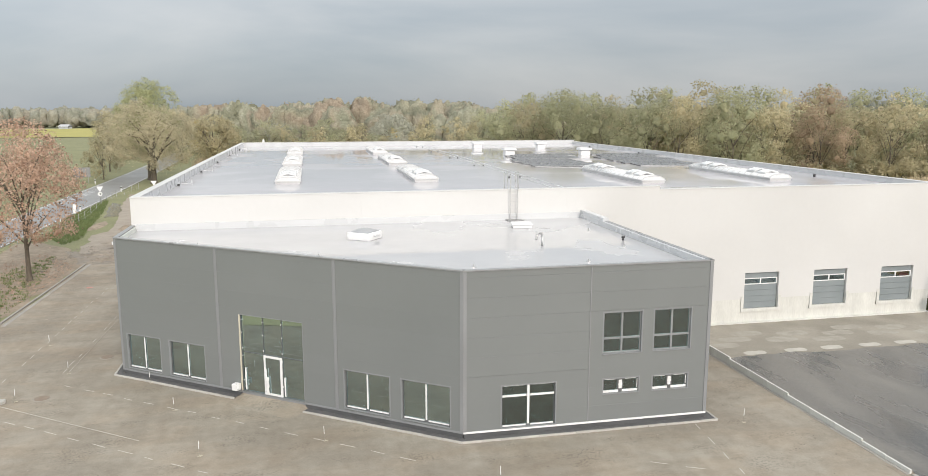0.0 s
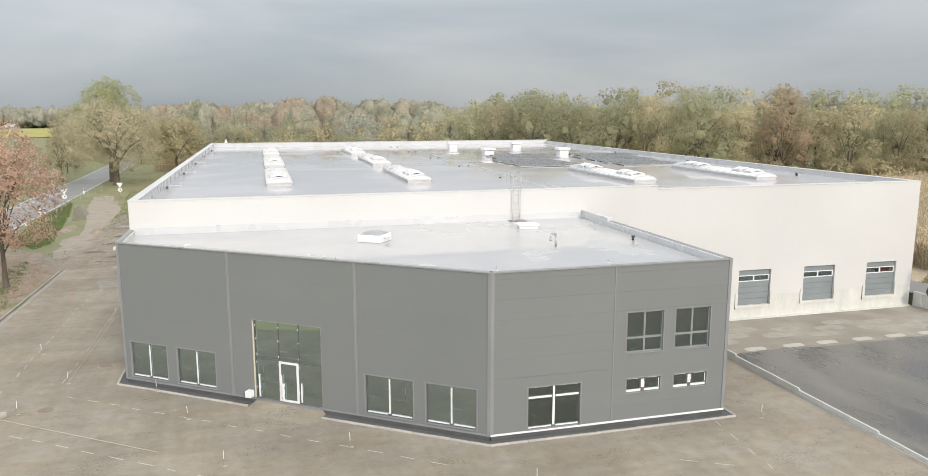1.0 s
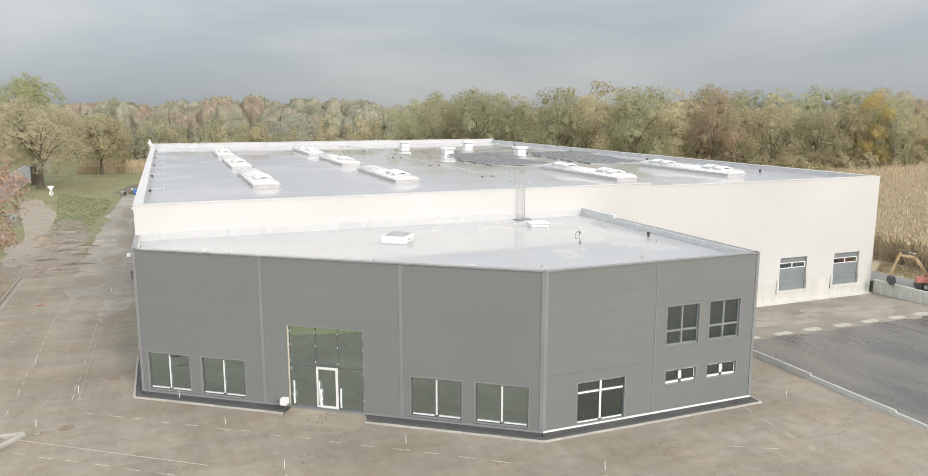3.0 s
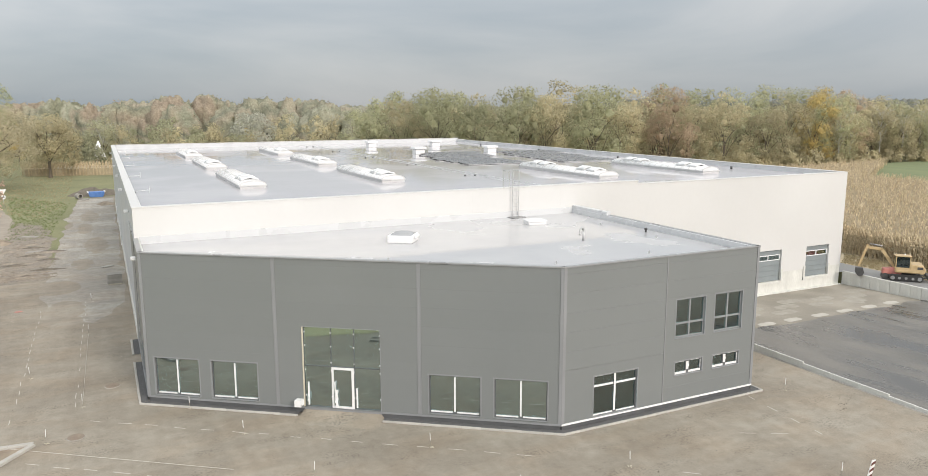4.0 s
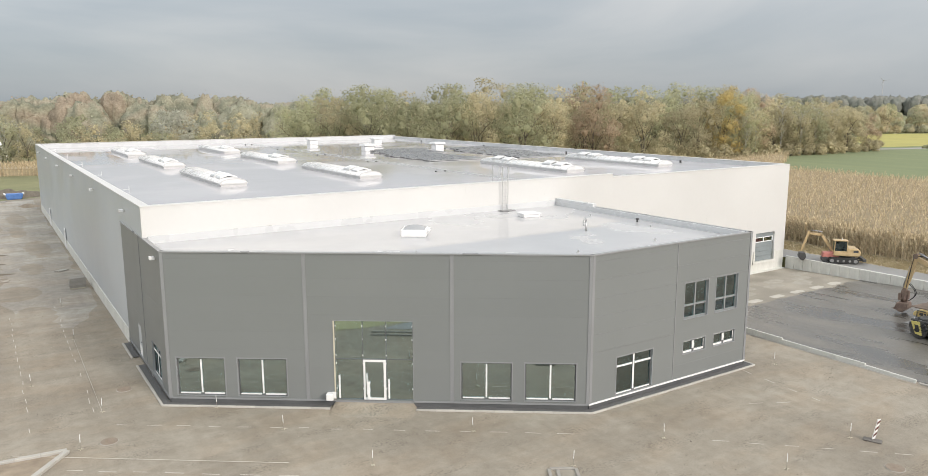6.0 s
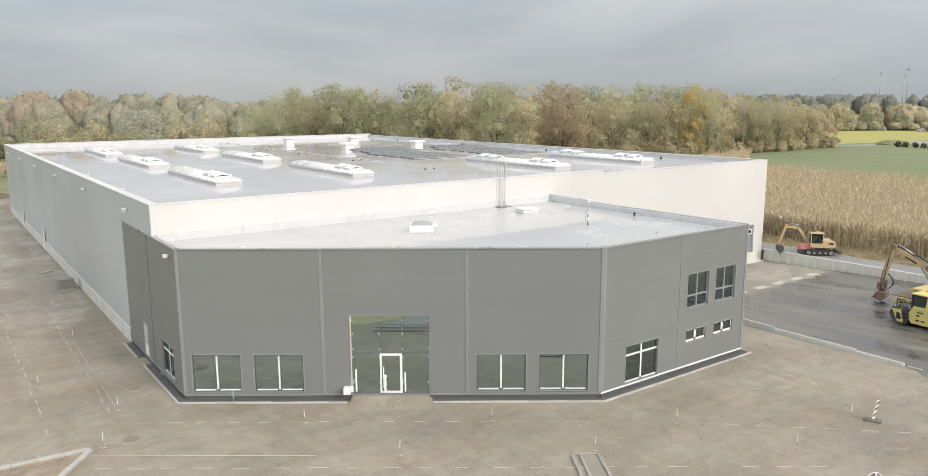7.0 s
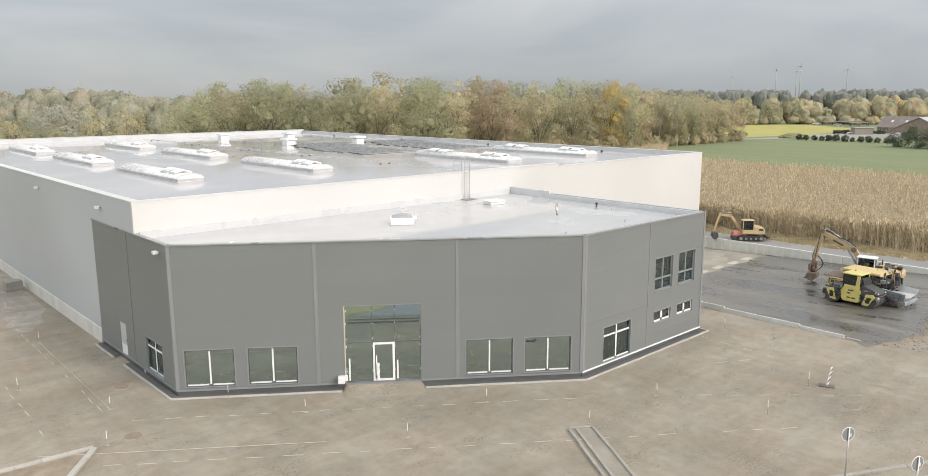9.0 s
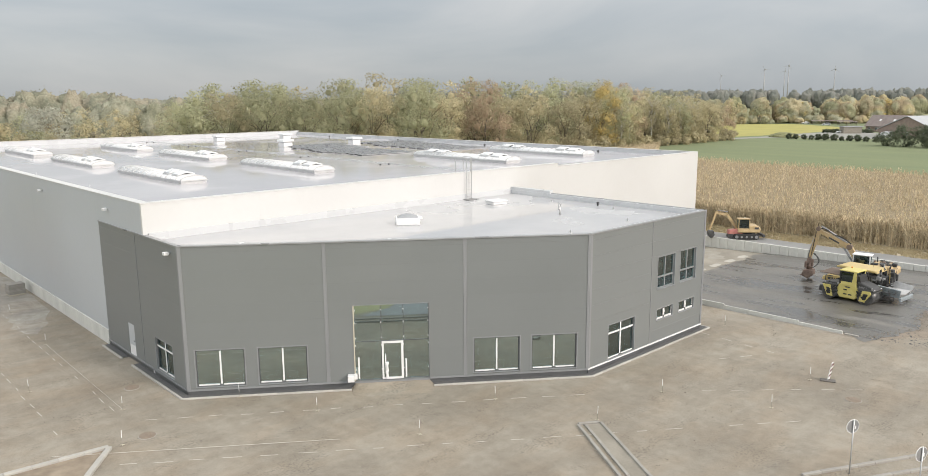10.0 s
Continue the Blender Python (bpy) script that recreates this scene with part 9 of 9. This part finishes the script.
farmhouse((318, 99, 0.0), 70, 30, 24, 3.6, 8.6, M_BRICK, M_ETERNIT, "wide brick barn with a grey fibre-cement roof", 5, 0)
farmhouse((356, 126, 0.0), -18, 18, 10, 3.2, 7.7, M_BRICK, M_TILE, "brick farmhouse with a dark tiled roof and skylights", 5, 2)
farmhouse((-26, 306, 0.0), 80, 16, 11, 3.2, 8.6, M_BRICK, M_TILE, "small brick farmhouse half hidden by trees", 3, 1)
farmhouse((-214, 742, 0.0), 70, 9, 6, 2.0, 3.6, M_SILVER, M_ETERNIT, "far pale farm building beyond the yellow field", 4, 0)
br = thing("garden_shed", "low brown wooden shed beside the farm", "shed", (328, 133.5, 0.3), -45)
bm = bmesh.new()
chunk(bm, (-4, -2, 0), (4, 2, 2.9), 0.05)
part("wall", bm, M_STAKE, br)
bm = bmesh.new()
chunk(bm, (-4.4, -2.4, 3.0), (4.4, 2.4, 3.25), 0.05)
part("roof", bm, M_ETERNIT, br)
for x, y, w, d, h, lab in ((441, 190, 6, 3, 1.9, "low dark implement shed before the trees"), (446, 182, 7, 3, 2.1, "low dark carport beyond the field"), (428, 171, 5, 2.5, 1.9, "low grey carport beside the farm lane")):
    cs = thing("open_shed", lab, "shed", (x, y, 0.2), -60)
    bm = bmesh.new()
    chunk(bm, (-w, -d, h), (w, d, h + 0.35), 0.05)
    part("roof", bm, M_TILE, cs)
    for px in (-w + 0.5, 0, w - 0.5):
        for py in (-d + 0.4, d - 0.4):
            bm = bmesh.new()
            rod(bm, (px, py, 0), (px, py, h), 0.15, 0.15, 6)
            part("post", bm, M_BARK, cs)


def far_car(at, turn, paint, label):
    root = thing("parked_car", label, "car", at, turn, group="cars at the farm")
    bm = bmesh.new()
    prism(bm, [(-2.2, 0.35), (2.2, 0.35), (2.2, 0.8), (1.1, 0.95), (-2.1, 1.0)], -0.85, 0.85)
    soften(bm, 0.08)
    part("body", bm, paint, root)
    bm = bmesh.new()
    prism(bm, [(-1.9, 0.97), (1.0, 0.94), (0.3, 1.45), (-1.5, 1.47)], -0.75, 0.75)
    soften(bm, 0.08)
    part("cabin", bm, M_FRAME, root)
    bm = bmesh.new()
    prism(bm, [(-1.55, 1.46), (0.35, 1.44), (0.25, 1.51), (-1.45, 1.52)], -0.74, 0.74)
    part("roof", bm, paint, root)
    for x in (-1.4, 1.4):
        for y in (-0.85, 0.85):
            bm = bmesh.new()
            rod(bm, (x, y - 0.1, 0.32), (x, y + 0.1, 0.32), 0.32, 0.32, 12)
            part("wheel", bm, M_DARK, root)


far_car((326, 136.5, 0.38), 130, M_WHITEPAINT, "white car parked beside the cut hedge at the farm")
far_car((439, 199, 0.25), 120, M_WHITEPAINT, "white car parked before the far trees")
far_car((424, 181, 0.25), 120, M_SILVER, "silver car parked beside the carport")
hr = thing("round_tarpaulin_heap", "pale rounded heap under a tarpaulin beside the barn", "heap", (302, 111, 0.38), 20)
bm = bmesh.new()
bmesh.ops.create_uvsphere(bm, u_segments=20, v_segments=12, radius=1.0)
for v in bm.verts:
    k = 1 + 0.07 * noise.noise(v.co * 2.2)
    v.co = Vector((v.co.x * 4.2 * k, v.co.y * 2.6 * k, max(v.co.z, -0.05) * 2.3 * k))
part("cover", bm, M_ETERNIT, hr)
sm = thing("earth_mound", "low grey-green overgrown heap at the lane", "heap", (277, 140.5, 0.38), -55)
bm = bmesh.new()
bmesh.ops.create_uvsphere(bm, u_segments=24, v_segments=12, radius=1.0)
for v in bm.verts:
    k = 1 + 0.18 * noise.noise(v.co * 2.7)
    v.co = Vector((v.co.x * 6.0 * k, v.co.y * 3.0 * k, max(v.co.z, -0.05) * 1.9 * k))
part("soil", bm, M_GRASS, sm)


def cut_hedge(at, turn, length, label):
    """A clipped box hedge: a leafy block with uneven faces."""
    rng = np.random.default_rng(int(length * 10))
    n = int(length * 14)
    c = np.stack([rng.uniform(-length / 2, length / 2, n), rng.uniform(-0.6, 0.6, n), rng.uniform(0.3, 1.6, n)], 1)
    out = unit(c * np.array([0.1, 1, 1]) - np.array([0, 0, 0.8]))
    q, f, nv = foliage(rng, c, rng.uniform(0.3, 0.45, n), out, 24, 0.12, 1.0, 0.8, 0, 0.05)
    q[:, 2] = np.maximum(q[:, 2], 0.0)
    root = thing("cut_hedge", label, "hedge", at, turn, group="cut hedges")
    leaves = new("foliage", raw_mesh("foliage", q.tolist(), f, M_HEDGE, normals=nv.tolist()))
    leaves.parent = root


cut_hedge((328, 141.5, 0.3), -45, 8.0, "clipped dark green hedge at the farm entrance")
cut_hedge((334, 128.5, 0.3), -45, 5.0, "short clipped dark green hedge beside the shed")


def bush(name, label, seed, h, r, leaf, clumps=24, per=14, size=0.14, group=""):
    root = thing(name, label, "bush", group=group)
    q, f, nv = leaf_cloud(seed, h, r, 0.0, clumps, per, size, spread=(0.14, 0.3), lobes=8, cover=80)
    crown = new("foliage", raw_mesh("foliage", q.tolist(), f, leaf, normals=nv.tolist()))
    crown.parent = root
    bm = bmesh.new()
    for k in range(4):
        a = k * 1.6
        rod(bm, (0, 0, -0.1), (math.cos(a) * r * 0.4, math.sin(a) * r * 0.4, h * 0.6), 0.06, 0.02, 5, False)
    part("stems", bm, M_BARK, root)
    return root


hb = bush("garden_bush", "round dark green bush in a row along the field", 71, 2.2, 1.15, M_HEDGE, size=0.13, group="field-edge bushes")
hb.matrix_basis = pose(266, 134, 0.3)
for k in range(1, 13):
    copy_thing(hb, pose(266 - 0.1 * k + random.uniform(-0.8, 0.8), 134 - k * 2.85, 0.3, 0, 0, k * 50)).scale = (random.uniform(0.7, 1.2),) * 3
big = bush("evergreen_hedge", "large dark green hedge trees by the farm", 72, 7.0, 5.0, M_HEDGE, clumps=60, per=24, size=0.22, group="farm hedge")
big.matrix_basis = pose(243, 86, 0.2)
for k, (x, y, s) in enumerate(((241, 79, 1.0), (240, 71, 0.9), (245, 92, 0.7), (239, 63, 1.0))):
    copy_thing(big, pose(x, y, 0.2, 0, 0, 70 * k + 30)).scale = (s, s, s)
# undergrowth along the wood's edge and the scrub
ub = bush("scrub_bush", "pale olive scrub bush at the wood's edge", 73, 4.2, 3.0, M_OLIVE, clumps=24, per=14, size=0.2, group="scrub")
ub.matrix_basis = pose(60, 158, 0)
ub2 = bush("scrub_bush", "pale straw-coloured scrub bush", 74, 4.6, 3.0, M_PALE, clumps=24, per=14, size=0.2, group="scrub")
ub2.matrix_basis = pose(0, 196, 0)
for k in range(44):
    x = 62 + k * 4.3
    copy_thing(ub, pose(x, 148.5 + max(0, (90 - x)) * 0.45 + rt.uniform(-1.5, 1.5), 0, 0, 0, rt.uniform(0, 360))).scale = (rt.uniform(0.7, 1.3),) * 3
for k in range(40):
    x = rt.uniform(-30, 66)
    copy_thing(rt.choice((ub, ub2)), pose(x, 198 - (x + 20) * 0.45 + rt.uniform(-6, 10) + (38 if x < -8 else 0), 0, 0, 0, rt.uniform(0, 360))).scale = (rt.uniform(0.7, 1.5),) * 3


def wind_turbine(direction, dist, hub, blade, spin):
    x, y = -27.4 + direction[0] * dist, 7.75 + direction[1] * dist
    root = thing("wind_turbine", "slender pale grey wind turbine on the horizon", "wind turbine", (x, y, 0), math.degrees(math.atan2(direction[1], direction[0])) + 100, group="wind turbines")
    bm = bmesh.new()
    rod(bm, (0, 0, -1), (0, 0, hub), 1.5, 0.7, 12)
    part("tower", bm, M_TURBINE, root)
    bm = bmesh.new()
    chunk(bm, (-1.4, -3, hub - 1.2), (1.4, 4, hub + 1.4), 0.4)
    part("nacelle", bm, M_TURBINE, root)
    for k in range(3):
        a = radians(spin + 120 * k)
        bm = bmesh.new()
        d = Vector((math.sin(a), 0, math.cos(a)))
        rod(bm, Vector((0, -3.5, hub)), Vector((0, -3.5, hub)) + d * blade, 0.55, 0.15, 6)
        part("blade", bm, M_TURBINE, root)


for d, dist, rise, spin in (((0.9053, 0.4248), 1900, 0.0337, 25), ((0.9147, 0.4041), 2300, 0.0313, -12), ((0.9164, 0.4003), 1800, 0.0375, -20), ((0.9354, 0.3537), 2000, 0.0325, -5), ((0.8829, 0.4696), 2800, 0.0271, 40)):
    wind_turbine(d, dist, 16.3 + rise * dist, 0.0065 * dist, spin)
tp = thing("white_tent", "pale pointed canvas tent before the far trees", "tent", (-13.8, 251, 0), 0)
bm = bmesh.new()
rod(bm, (0, 0, 0.3), (0, 0, 7.0), 2.6, 0.15, 9)
part("canvas", bm, M_WHITEPAINT, tp)

# a scrap of cloth, a manhole ring and a thin slab lying on the gravel
bm = bmesh.new()
cloth = [[bm.verts.new((0.09 * i - 0.27 + 0.02 * math.sin(3 * j), 0.08 * j - 0.2 + 0.02 * math.sin(2 * i), 0.015 + 0.05 * abs(noise.noise((i * 0.7, j * 0.6, 3.0))))) for j in range(6)] for i in range(7)]
for r0, r1 in zip(cloth, cloth[1:]):
    for j in range(5):
        bm.faces.new((r0[j], r1[j], r1[j + 1], r0[j + 1])).smooth = True
solid("cloth_scrap", bm, M_REDPAINT, "crumpled red cloth scrap lying on the gravel", "cloth", (-20.0, 72.1, 0.03), 25)
bm = bmesh.new()
chunk(bm, (-0.6, -0.3, 0), (0.6, 0.3, 0.09), 0.015)
solid("concrete_slab", bm, M_EDGING, "thin grey concrete slab lying on the gravel", "slab", (-13.3, 88.5, 0.03), 35)
